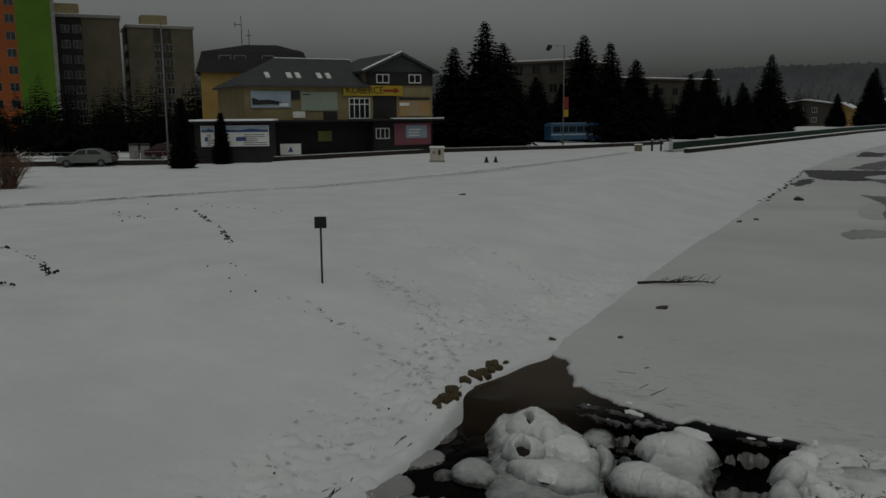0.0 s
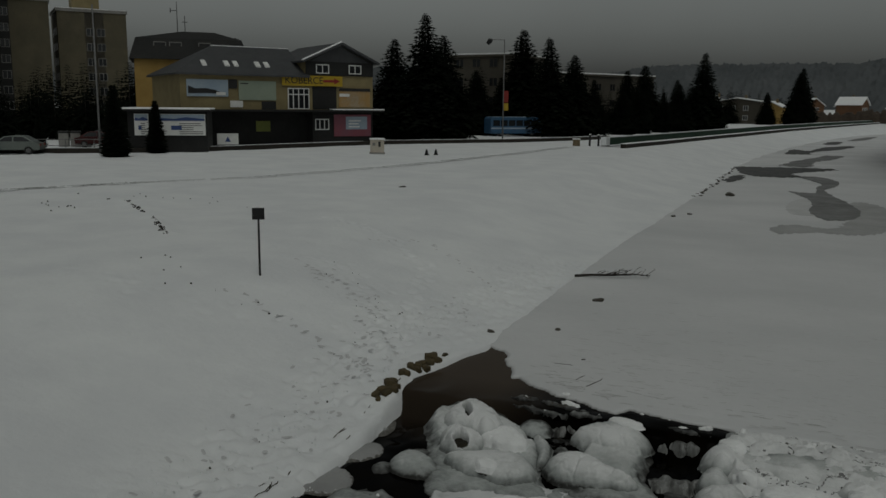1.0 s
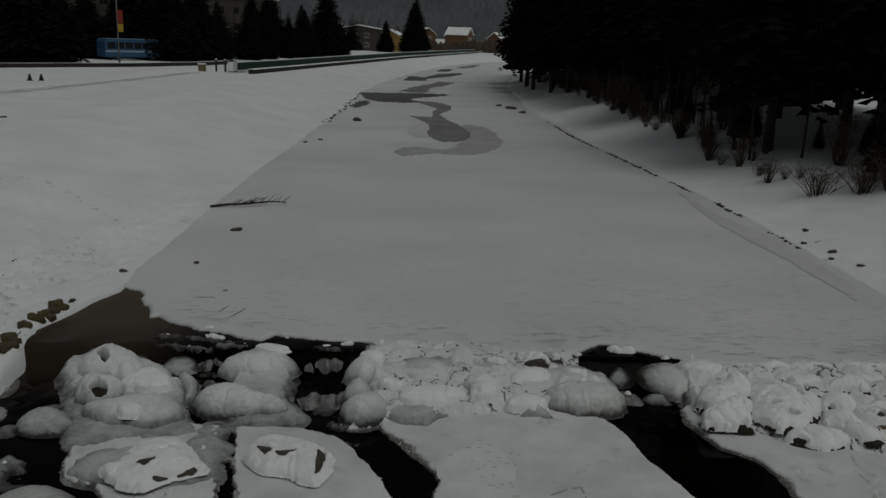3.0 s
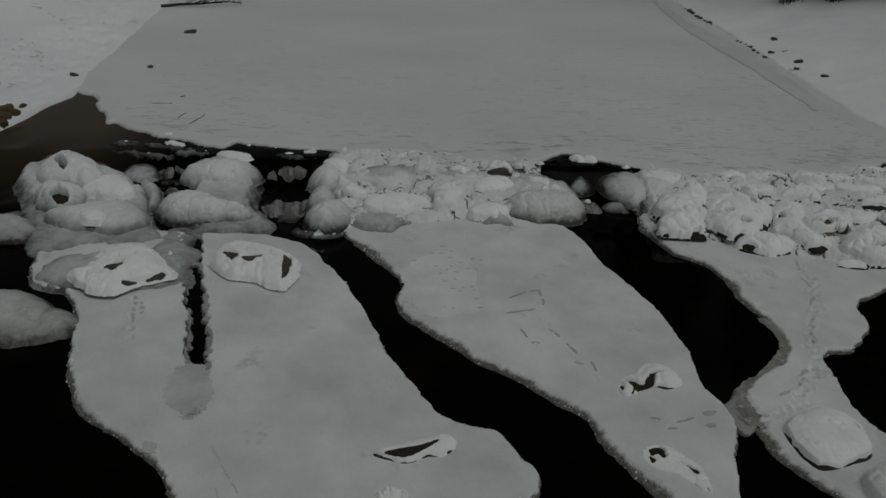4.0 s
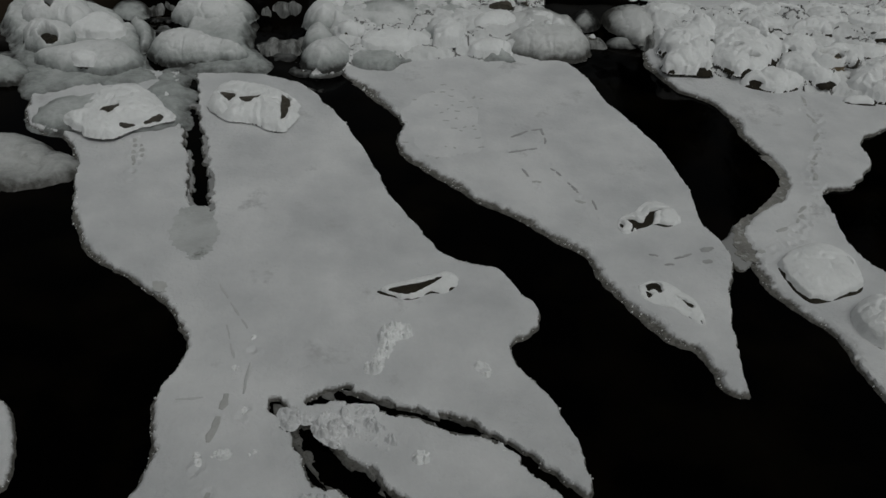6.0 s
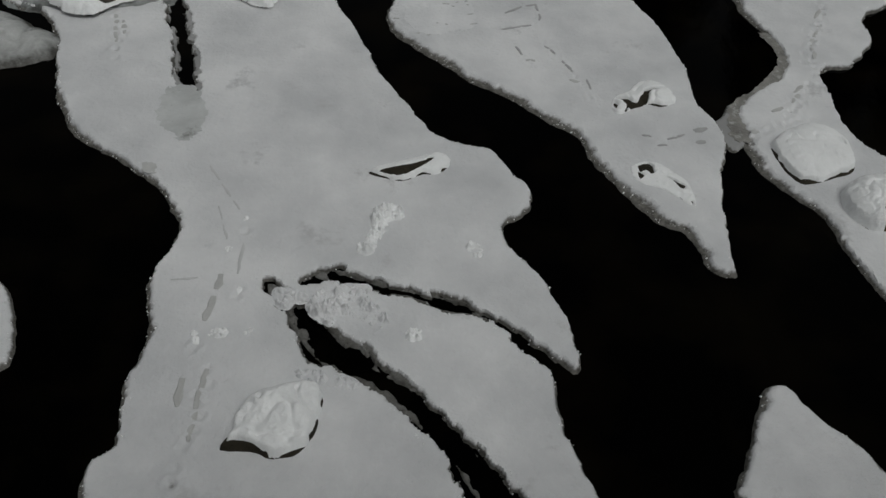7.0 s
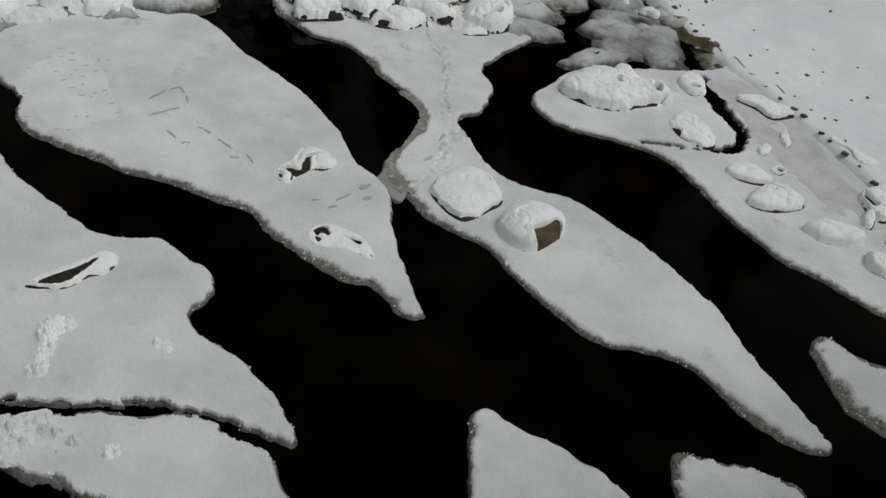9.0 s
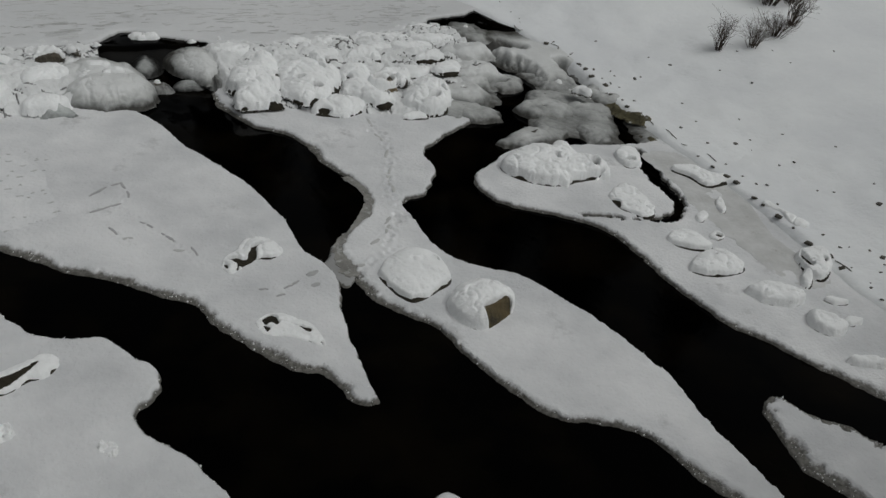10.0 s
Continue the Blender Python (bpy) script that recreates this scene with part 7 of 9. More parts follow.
def tower_block(x, y, turn, width, depth, top, strips, columns, z_first, side_columns, label):
    """A panel-built block; its front's right-hand foot stands at x, y. strips: (x0, x1, material) across the front; columns: (x, w) of windows."""
    t = base("apartment_block", pose(x, y, 2.0, 0, 0, turn), label, "apartment block", "housing blocks")
    part("wall", Builder().box(-width, 0, 0, 0, depth, top), TAN_PANEL, t)
    for x0, x1, m in strips:
        part("facade_strip", Builder().box(x0, -0.12, 0, x1, -0.004, top), m, t)
    part("roof_edge", Builder().box(-width - 0.25, -0.3, top, 0.25, depth + 0.2, top + 0.55), CONCRETE, t, "pale concrete roof edge")
    part("roof_snow", Builder().box(-width, 0, top + 0.56, 0, depth, top + 0.7), CAP_SNOW, t, "snow on the flat roof")
    part("lift_house", Builder().box(-width * 0.75, depth * 0.3, top + 0.55, -width * 0.35, depth * 0.7, top + 2.9), RENDERED, t, "rooftop lift house")
    pane = Builder().box(0, -0.16, 0, 1.35, -0.122, 1.3).mesh("pane")
    frame_b = Builder()
    for a in ((-0.07, -0.17, -0.07, 1.42, -0.121, 0.0), (-0.07, -0.17, 1.3, 1.42, -0.121, 1.37), (-0.07, -0.17, 0, 0.0, -0.121, 1.3), (1.35, -0.17, 0, 1.42, -0.121, 1.3), (0.64, -0.17, 0, 0.71, -0.121, 1.3)):
        frame_b.box(*a)
    frm = frame_b.mesh("window")
    z = z_first
    while z < top - 1.6:
        for cx in columns:
            w = part("window", frm, CONCRETE, t, "pale window frame")
            w.location = (cx, 0, z)
            part("pane", pane, DARK_GLASS, w)
        for cy in side_columns:
            w = part("window", frm, CONCRETE, t, "pale window frame")
            w.location, w.rotation_euler = (-width, cy, z), (0, 0, radians(-90))
            part("pane", pane, DARK_GLASS, w)
        z += 2.8
    return t


tower_block(-126.0, 98.7, 54, 28, 12, 33, ((-28, -10.8, GREEN_PANEL), (-10.8, -6.0, ORANGE_PANEL), (-6.0, -0.6, GREEN_PANEL), (-0.6, 0.0, CONCRETE)), (-10.2, -7.6, -14.5, -20), 3.0, (), "lime green and orange apartment block")
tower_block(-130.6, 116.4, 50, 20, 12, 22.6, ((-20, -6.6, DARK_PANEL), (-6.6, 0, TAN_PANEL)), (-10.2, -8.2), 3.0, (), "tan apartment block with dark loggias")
tower_block(-124.9, 129.7, 53, 12.4, 12, 21.4, ((-12.4, 0, TAN_PANEL), (-7.6, -4.2, DULL_BLOCK)), (-7.3, -5.4), 3.0, (2, 5, 8), "tan apartment block with a column of balconies")


def dull_block(x, y, turn, w, d, h, rows, cols, label):
    t = base("flat_roofed_block", pose(x, y, 2.0, 0, 0, turn), label, "building", "grey blocks behind the trees")
    part("wall", Builder().box(0, 0, 0, w, d, h), DULL_BLOCK, t)
    part("roof_snow", Builder().box(-0.2, -0.2, h, w + 0.2, d + 0.2, h + 0.25), CAP_SNOW, t, "thin snow on the flat roof")
    part("roof_edge", Builder().box(-0.3, -0.3, h - 0.35, w + 0.3, d + 0.3, h - 0.005), DULL_BLOCK, t)
    for r_ in range(rows):
        for c in range(cols):
            window(t, 1.2 + c * (w - 2.4) / max(1, cols), 1.5 + r_ * 3.0, 1.5, 1.4, -0.02, 1, DULL_BLOCK)


dull_block(-55.3, 128.6, -5, 11.5, 14, 12.5, 4, 3, "dull grey-brown block behind the spruces")
dull_block(-43.4, 154, 60, 26, 12, 10.6, 3, 6, "long low grey block behind the trees")


FADED = surface("faded_ochre_render", (0.16, 0.085, 0.045), (0.12, 0.065, 0.036), 0.6, 14, 0.9, 0.2, 0.01)


def far_house(x, y, turn, w, d, h, ridge, wall, label, cols=2):
    t = base("far_house", pose(x, y, on_ground(x, y), 0, 0, turn), label, "house", "far houses")
    part("wall", Builder().box(0, 0, 0, w, d, h).prism([(0.0, h), (w, h), (w / 2, ridge)], 0, d), wall, t)
    o = 0.5
    part("roof", Builder().prism([(-o, h - 0.25), (w / 2, ridge), (w + o, h - 0.25), (w + o, h), (w / 2, ridge + 0.3), (-o, h)], -o, d + o), CAP_SNOW, t, "snow-covered gable roof")
    for c in range(cols):
        for z in (1.0, 3.6)[: 1 + (h > 5)]:
            window(t, 1.0 + c * (w - 2) / cols, z, 1.3, 1.3, -0.02, 1)
    part("chimney", Builder().box(w * 0.6, d * 0.5, ridge - 0.8, w * 0.6 + 0.6, d * 0.5 + 0.6, ridge + 0.9), BROWN_STONE, t)


far_house(-25.5, 247, -5, 12, 9, 6.2, 6.9, DULL_BLOCK, "grey house with a flat snowy roof", 3)
far_house(-14.0, 250, -10, 6, 7, 4.6, 6.0, OCHRE, "small ochre house with a snowy roof")
far_house(-2.6, 352, 20, 6.5, 6, 5.6, 8.2, FADED, "dull brown house with a snowy gable roof")
far_house(7.6, 365, -35, 8.0, 6, 5.4, 7.6, DULL_BLOCK, "dull grey house with a snowy gable roof")
far_house(15.6, 340, 65, 6.4, 9, 6.0, 8.6, FADED, "faded orange house with a snowy gable roof", 3)
far_house(24.6, 352, -20, 5.6, 8, 5.0, 7.4, FADED, "faded ochre house with a snowy gable roof")
far_house(-36, 300, 5, 10, 8, 5.5, 8.4, DULL_BLOCK, "grey house with a snowy gable roof")


def far_hedge():
    """A dark leafless hedge along the far road, its top uneven."""
    xs = np.arange(-34, 34, 0.35)
    X, T = np.meshgrid(xs, np.linspace(0, 1, 9))
    top = 4.0 + 0.045 * X + 1.6 * fbm(X / 4.0, X * 0, 301, 3) + 0.8 * value_noise(X / 0.8, X * 0, 302)
    Y = 300 + 2.4 * (T - 0.5) + 0.5 * value_noise(X / 0.9, T * 5, 303)
    Z = ground_height(X, Y) - 0.4 + np.maximum(top - 0.4, 1.6) * np.sin(np.pi * np.clip(T, 0.0, 1.0)) ** 0.35
    tagged(part("far_hedge", grid_mesh("far_hedge", X, Y, Z), TWIG), "dark leafless hedge along the far road", "hedge", kind="stuff")


far_hedge()


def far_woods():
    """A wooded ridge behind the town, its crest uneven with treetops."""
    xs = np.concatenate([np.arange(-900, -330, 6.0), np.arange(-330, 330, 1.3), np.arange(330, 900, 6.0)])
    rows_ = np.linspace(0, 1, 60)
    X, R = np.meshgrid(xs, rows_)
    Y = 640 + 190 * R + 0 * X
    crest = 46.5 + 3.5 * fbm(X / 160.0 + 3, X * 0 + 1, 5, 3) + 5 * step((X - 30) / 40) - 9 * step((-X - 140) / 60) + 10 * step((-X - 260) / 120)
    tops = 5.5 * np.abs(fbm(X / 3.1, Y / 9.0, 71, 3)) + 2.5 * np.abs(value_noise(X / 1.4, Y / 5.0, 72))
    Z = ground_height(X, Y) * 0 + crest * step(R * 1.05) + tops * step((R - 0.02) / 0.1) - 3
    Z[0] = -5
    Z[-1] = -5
    tagged(part("far_woods", grid_mesh("far_woods", X, Y, Z, smooth=False), HAZE_NEEDLE), "spruce-wooded ridge beyond the town, its haze put into the colour", "woods", kind="stuff")


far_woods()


# the bridge deck behind the viewpoint, out of view, added to shade the near ice
tagged(part("bridge_deck", Builder().box(-40, -9.0, 3.7, 40, -0.2, 5.0).box(-40, -0.5, 5.0, 40, -0.2, 6.05).box(-40, -9.0, 5.0, 40, -8.7, 6.05), CONCRETE), "unseen concrete deck and parapets of the bridge, shading the near ice", "bridge", kind="structure")


# ---- road side ----
def run(name, line, profile, material, label, category, kind=""):
    """A profile of (sideways, up) pulled along a ground line of (x, y)."""
    pts = [Vector((x, y, 0)) for x, y in line]
    b = Builder()
    n = len(profile)
    v, f = [], []
    for i, p in enumerate(pts):
        d = (pts[min(i + 1, len(pts) - 1)] - pts[max(i - 1, 0)]).normalized()
        s = Vector((-d.y, d.x, 0))
        g = on_ground(p.x, p.y)
        v += [(p.x + s.x * a, p.y + s.y * a, g + z) for a, z in profile]
    for i in range(len(pts) - 1):
        f += [(i * n + j, i * n + (j + 1) % n, (i + 1) * n + (j + 1) % n, (i + 1) * n + j) for j in range(n)]
    f += [tuple(range(n)), tuple(range((len(pts) - 1) * n, len(pts) * n))]
    return tagged(part(name, b.add(v, f), material), label, category, kind=kind)


KERB = [(-75, 36), (-64, 43.5), (-56.5, 48.6), (-52.3, 51.4), (-47.5, 57), (-45, 66), (-41.8, 77.6), (-37, 86.5), (-32.5, 94), (-27.8, 107), (-26, 116)]
run("kerb", KERB, [(-0.5, -0.1), (0.5, -0.1), (0.42, 0.36), (-0.42, 0.36)], EARTH, "dark muddy kerb along the road edge", "kerb", "structure")
run("road_edge_snow", [(x - 1.0, y + 0.8) for x, y in KERB], [(-0.5, 0.0), (0.6, 0.0), (0.5, 0.34), (-0.4, 0.36)], SNOW, "ploughed snow strip along the road", "snow strip", "structure")

WALL_LINE = [(-21.5, 86.0), (-18.6, 91.0), (-16.4, 104), (-12.3, 133), (-4.9, 184), (10, 258), (25.8, 329), (40, 380)]
wl = WALL_LINE[1:]
run("flood_wall", wl, [(-0.3, -0.2), (0.3, -0.2), (0.3, 0.44), (-0.3, 0.44)], EARTH, "low dark flood wall beside the river", "flood wall", "structure")
run("flood_wall_snow", wl, [(-0.3, 0.445), (0.32, 0.445), (0.28, 0.52), (-0.26, 0.52)], CAP_SNOW, "snow line on the flood wall", "snow line", "structure")
run("green_barrier", [(x - 1.6, y + 0.9) for x, y in wl], [(-0.04, 0.3), (0.04, 0.3), (0.04, 1.06), (-0.04, 1.06)], TARP, "dark green mesh barrier behind the flood wall", "barrier", "structure")
run("barrier_snow", [(x - 2.4, y + 1.0) for x, y in wl], [(-0.3, 0.2), (0.3, 0.2), (0.3, 1.09), (-0.3, 1.09)], SNOW, "ploughed snow bank behind the green barrier", "snow bank", "structure")


def street_lamp(x, y, height, arm, turn, label, plates=()):
    t = base("street_lamp", pose(x, y, on_ground(x, y), 0, 0, turn), label, "street lamp", "street lamps")
    part("pole", Builder().tube([(0, 0, -0.2), (0, 0, 1.2), (0, 0, 1.25), (0, 0, height)], [0.11, 0.11, 0.085, 0.06], 8), GREY_METAL, t, smooth=True)
    if arm:
        part("arm", Builder().tube([(0, 0, height - 0.05), (-arm, 0, height)], [0.05, 0.045], 6), GREY_METAL, t)
        part("lamp_head", Builder().tube([(-arm + 0.1, 0, height), (-arm - 0.15, 0, height - 0.12), (-arm - 0.5, 0, height - 0.55)], [0.1, 0.32, 0.22], 8), DARK_METAL, t, "drooping lamp head")
    for z0, z1, w, m, lab in plates:
        part("plate", Builder().box(0.06, -0.12, z0, 0.06 + w, -0.06, z1), m, t, lab)
    return t


street_lamp(-35.4, 99.4, 12.2, 1.6, 20, "tall steel street lamp with small signs on its pole", ((4.6, 6.0, 0.55, RED, "dull red sign"), (3.6, 4.5, 0.55, YELLOW, "yellow sign")))
street_lamp(-52.4, 50.9, 11.6, 0, 45, "tall plain steel lamp post beside the parking place")


def bus():
    t = base("bus", pose(-38.0, 111.0, 2.25, 0, 0, 44.6), "old pale blue bus parked beside the road", "bus")
    L = 7.8
    side = [(-L / 2, 0.45), (L / 2 - 0.1, 0.45), (L / 2, 1.2), (L / 2 - 0.35, 2.45), (L / 2 - 0.7, 2.65), (-L / 2 + 0.25, 2.65), (-L / 2, 2.35)]
    part("body", Builder().prism(side, -1.15, 1.15), BLUE, t)
    for i in range(6):
        x = -L / 2 + 0.35 + i * 1.15
        part("window", Builder().box(x, -1.18, 1.45, x + 1.0, -1.151, 2.25), DARK_GLASS, t, "dark bus window")
    part("windscreen", Builder().add([(L / 2 - 0.01, -1.0, 1.35), (L / 2 - 0.01, 1.0, 1.35), (L / 2 - 0.33, 1.0, 2.35), (L / 2 - 0.33, -1.0, 2.35), (L / 2 + 0.02, -1.0, 1.35), (L / 2 + 0.02, 1.0, 1.35), (L / 2 - 0.30, 1.0, 2.35), (L / 2 - 0.30, -1.0, 2.35)],
                                     [(0, 1, 2, 3), (7, 6, 5, 4), (0, 4, 5, 1), (1, 5, 6, 2), (2, 6, 7, 3), (3, 7, 4, 0)]), DARK_GLASS, t)
    part("stripe", Builder().box(-L / 2 + 0.05, -1.17, 1.05, L / 2 - 0.2, -1.151, 1.25), PALE_BLUE, t)
    part("roof_snow", Builder().soft_box(-L / 2 + 0.4, -1.0, 2.655, L / 2 - 0.9, 1.0, 2.69, 0.03), PALE_BLUE, t, "thin frost on the roof")
    for x in (-L / 2 + 1.6, L / 2 - 1.5):
        for y in (-1.1, 0.85):
            w = part("wheel", Builder().tube([(x, y, 0.45), (x, y + 0.25, 0.45)], [0.45, 0.45], 14), RUBBER, t)
            part("rim", Builder().tube([(x, y - 0.02, 0.45), (x, y + 0.27, 0.45)], [0.22, 0.22], 10), GREY_METAL, w)


bus()


def car(x, y, turn, paint, label):
    t = base("car", pose(x, y, on_ground(x, y, 0.0), 0, 0, turn), label, "car", "parked cars")
    lower = [(-2.1, 0.35), (2.1, 0.35), (2.15, 0.62), (2.0, 0.80), (1.1, 0.93), (-1.6, 0.95), (-2.1, 0.85), (-2.15, 0.6)]
    part("body", Builder().prism(lower, -0.83, 0.83), paint, t)
    v, f = [], []
    roof = [(-1.75, 0.94), (1.15, 0.92), (0.45, 1.38), (-0.2, 1.45), (-1.0, 1.42)]
    for s in (-1, 1):
        v += [(px, s * (0.80 if pz < 1 else 0.62), pz) for px, pz in roof]
    f = [(0, 1, 2, 3, 4), (9, 8, 7, 6, 5)] + [(i, i + 5, (i + 1) % 5 + 5, (i + 1) % 5) for i in range(5)]
    part("cabin", Builder().add(v, f), paint, t)
    for s in (-1, 1):
        for q in ([(-1.45, 1.0), (-0.25, 1.0), (-0.25, 1.36), (-0.95, 1.34)], [(-0.15, 1.0), (0.85, 1.0), (0.35, 1.33), (-0.15, 1.36)]):
            ys = [0.80 - (pz - 0.94) * 0.36 + 0.012 for _, pz in q]
            b = Builder().add([(px, s * yy, pz) for (px, pz), yy in zip(q, ys)] + [(px, s * (yy - 0.03), pz) for (px, pz), yy in zip(q, ys)],
                              [(0, 1, 2, 3), (7, 6, 5, 4), (0, 4, 5, 1), (1, 5, 6, 2), (2, 6, 7, 3), (3, 7, 4, 0)])
            part("side_window", b, DARK_GLASS, t, "dark glass")
    for wx in (-1.3, 1.35):
        for wy in (-0.86, 0.66):
            w = part("wheel", Builder().tube([(wx, wy, 0.31), (wx, wy + 0.2, 0.31)], [0.31, 0.31], 14), RUBBER, t)
            part("rim", Builder().tube([(wx, wy - 0.02, 0.31), (wx, wy + 0.22, 0.31)], [0.18, 0.18], 10), GREY_METAL, w)
    for s in (-0.6, 0.6):
        part("headlight", Builder().box(2.02, s - 0.18, 0.62, 2.14, s + 0.18, 0.76), PALE_BLUE, t)
        part("tail_light", Builder().box(-2.16, s - 0.15, 0.65, -2.08, s + 0.15, 0.82), RED, t)


car(-57.0, 46.6, 215, SILVER, "silver hatchback parked on the snowy roadside")
car(-64.0, 62.5, 220, DARK_PAINT, "dark car parked near the housing blocks")
car(-59.5, 58.0, 30, DARK_RED, "dark red car parked beside the railing")


def railing(line, label):
    t = base("railing", pose(0, 0, 0), label, "railing")
    for i, ((x0, y0), (x1, y1)) in enumerate(zip(line[:-1], line[1:])):
        n = max(1, int(math.hypot(x1 - x0, y1 - y0) / 2.0))
        for k in range(n + (i == len(line) - 2)):
            x, y = x0 + (x1 - x0) * k / n, y0 + (y1 - y0) * k / n
            g = on_ground(x, y)
            part("post", Builder().tube([(x, y, g - 0.1), (x, y, g + 1.0)], [0.035, 0.035], 6), GREY_METAL, t)
        for h in (0.5, 1.0):
            part("rail", Builder().tube([(x0, y0, on_ground(x0, y0) + h), (x1, y1, on_ground(x1, y1) + h)], [0.03, 0.03], 6), GREY_METAL, t)


railing([(-72, 41.5), (-66, 45), (-60, 48.5), (-54.5, 52.3), (-51.8, 55.0)], "grey tubular railing along the parking place")


def grit_bin(x, y, turn):
    t = base("grit_bin", pose(x, y, on_ground(x, y), 0, 0, turn), "grey waste container beside the parking place", "bin", "waste containers")
    part("body", Builder().soft_box(-0.42, -0.4, 0.05, 0.42, 0.4, 1.3, 0.06), CONCRETE, t)
    part("lid", Builder().soft_box(-0.46, -0.44, 1.3, 0.46, 0.44, 1.45, 0.05), DARK_METAL, t, "dark lid")


grit_bin(-62.4, 56.4, 40)
grit_bin(-61.5, 56.9, 45)


def service_box(x, y):
    t = base("service_box", pose(x, y, on_ground(x, y, -0.03), 0, 0, 28), "pale electric cabinet standing in the snow", "electric cabinet")
    part("plinth", Builder().box(-0.66, -0.4, 0, 0.66, 0.4, 0.18), CONCRETE, t)
    part("body", Builder().soft_box(-0.6, -0.36, 0.18, 0.6, 0.36, 1.25, 0.04), surface("cream_box", (0.50, 0.45, 0.38), (0.42, 0.38, 0.31), 2, 20, 0.7, 0.2, 0.004), t)
    part("door", Builder().box(0.1, -0.385, 0.65, 0.3, -0.362, 1.1), BLACK, t, "dark meter door")
    part("notice", Builder().box(-0.4, -0.38, 0.75, -0.15, -0.362, 1.0), CONCRETE, t, "small grey notice")
    part("roof_snow", Builder().soft_box(-0.66, -0.42, 1.25, 0.66, 0.42, 1.38, 0.05), CAP_SNOW, t, "snow on top")


service_box(-34.1, 63.8)


def cone(x, y):
    t = base("bollard", pose(x, y, on_ground(x, y, -0.03)), "small dark conical bollard in the snow", "bollard", "conical bollards")
    part("foot", Builder().soft_box(-0.2, -0.2, 0, 0.2, 0.2, 0.08, 0.03), DARK_METAL, t)
    part("body", Builder().tube([(0, 0, 0.08), (0, 0, 0.45), (0, 0, 0.55)], [0.17, 0.08, 0.04], 10), DARK_METAL, t, smooth=True)


cone(-30.25, 65.6)
cone(-29.6, 66.1)


def snow_board():
    t = base("notice_board", pose(-48.9, 62.6, on_ground(-48.9, 62.6), 0, 0, 45), "small white notice board standing by the kerb", "notice board")
    part("board", Builder().box(-0.95, -0.05, 0.35, 0.95, 0.05, 1.35), WHITE_PAINT, t)
    for x in (-0.7, 0.7):
        part("leg", Builder().tube([(x, 0.08, -0.1), (x, 0.08, 1.2)], [0.04, 0.04], 6), GREY_METAL, t)
    part("emblem", Builder().prism([(-0.25, 0.6), (0.25, 0.6), (0.0, 1.1)], -0.07, -0.052), NAVY, t, "dark blue emblem")


snow_board()


def post_signs():
    for x, y, w, h, m, lab in ((-24.2, 92.7, 0.4, 0.75, BROWN_STONE, "low brown utility box in the snow"), (-21.4, 95.0, 0.45, 0.75, CONCRETE, "pale low cabinet at the barrier's end")):
        t = base("utility_box", pose(x, y, on_ground(x, y, -0.03), 0, 0, 15), lab, "utility box")
        part("body", Builder().soft_box(-w, -0.35, 0, w, 0.35, h, 0.05), m, t)
        part("lid", Builder().soft_box(-w - 0.05, -0.4, h, w + 0.05, 0.4, h + 0.1, 0.03), CAP_SNOW, t, "snow on the lid")
    for x, y in ((-22.9, 93.6), (-22.0, 94.0)):
        t = base("post", pose(x, y, on_ground(x, y)), "short dark wooden post", "post", "short posts")
        part("shaft", Builder().soft_box(-0.1, -0.1, -0.1, 0.1, 0.1, 1.25, 0.03), DARK_METAL, t)
        part("cap", Builder().soft_box(-0.12, -0.12, 1.25, 0.12, 0.12, 1.33, 0.03), CAP_SNOW, t)


post_signs()


# ---- things near the river ----
def warning_sign():
    x, y = -13.56, 18.55
    t = base("warning_sign", pose(x, y, on_ground(x, y, -0.02), 0, 0, 33), "small dark square sign on a thin post in snow", "sign")
    part("post", Builder().tube([(0, 0, -0.2), (0, 0, 1.9)], [0.03, 0.028], 8), DARK_METAL, t, smooth=True)
    part("plate", Builder().soft_box(-0.165, -0.05, 1.57, 0.165, -0.03, 1.89, 0.008), DARK_METAL, t, "square dark plate")
    part("bracket", Builder().box(-0.06, -0.03, 1.65, 0.06, 0.03, 1.69).box(-0.06, -0.03, 1.78, 0.06, 0.03, 1.82), GREY_METAL, t)
    part("edge", Builder().box(-0.172, -0.056, 1.89, 0.172, -0.024, 1.90), WHITE_PAINT, t, "pale top edge")


warning_sign()


def driftwood():
    t = base("driftwood_branch", pose(-7.2, 28.0, 0.47, 0, 0, 20), "dark bare branch lying on the river ice", "branch")
    r = random.Random(8)
    b = Builder()
    b.tube([(0, 0, 0.05), (0.6, 0.02, 0.09), (1.3, -0.03, 0.10), (2.0, 0.05, 0.14), (2.6, 0.02, 0.10)], [0.05, 0.045, 0.035, 0.025, 0.01], 6)
    part("limb", b, BARK, t)
    for k in range(22):
        x = r.uniform(0.6, 2.5)
        b = Builder()
        p = Vector((x, 0, 0.1))
        q = p + Vector((r.uniform(0.0, 0.5), r.uniform(-0.35, 0.35), r.uniform(-0.03, 0.28)))
        e = q + Vector((r.uniform(-0.1, 0.3), r.uniform(-0.2, 0.2), r.uniform(-0.02, 0.15)))
        b.tube([p, q, e], [0.014, 0.009, 0.003], 4)
        part("twig", b, BARK, t)


driftwood()


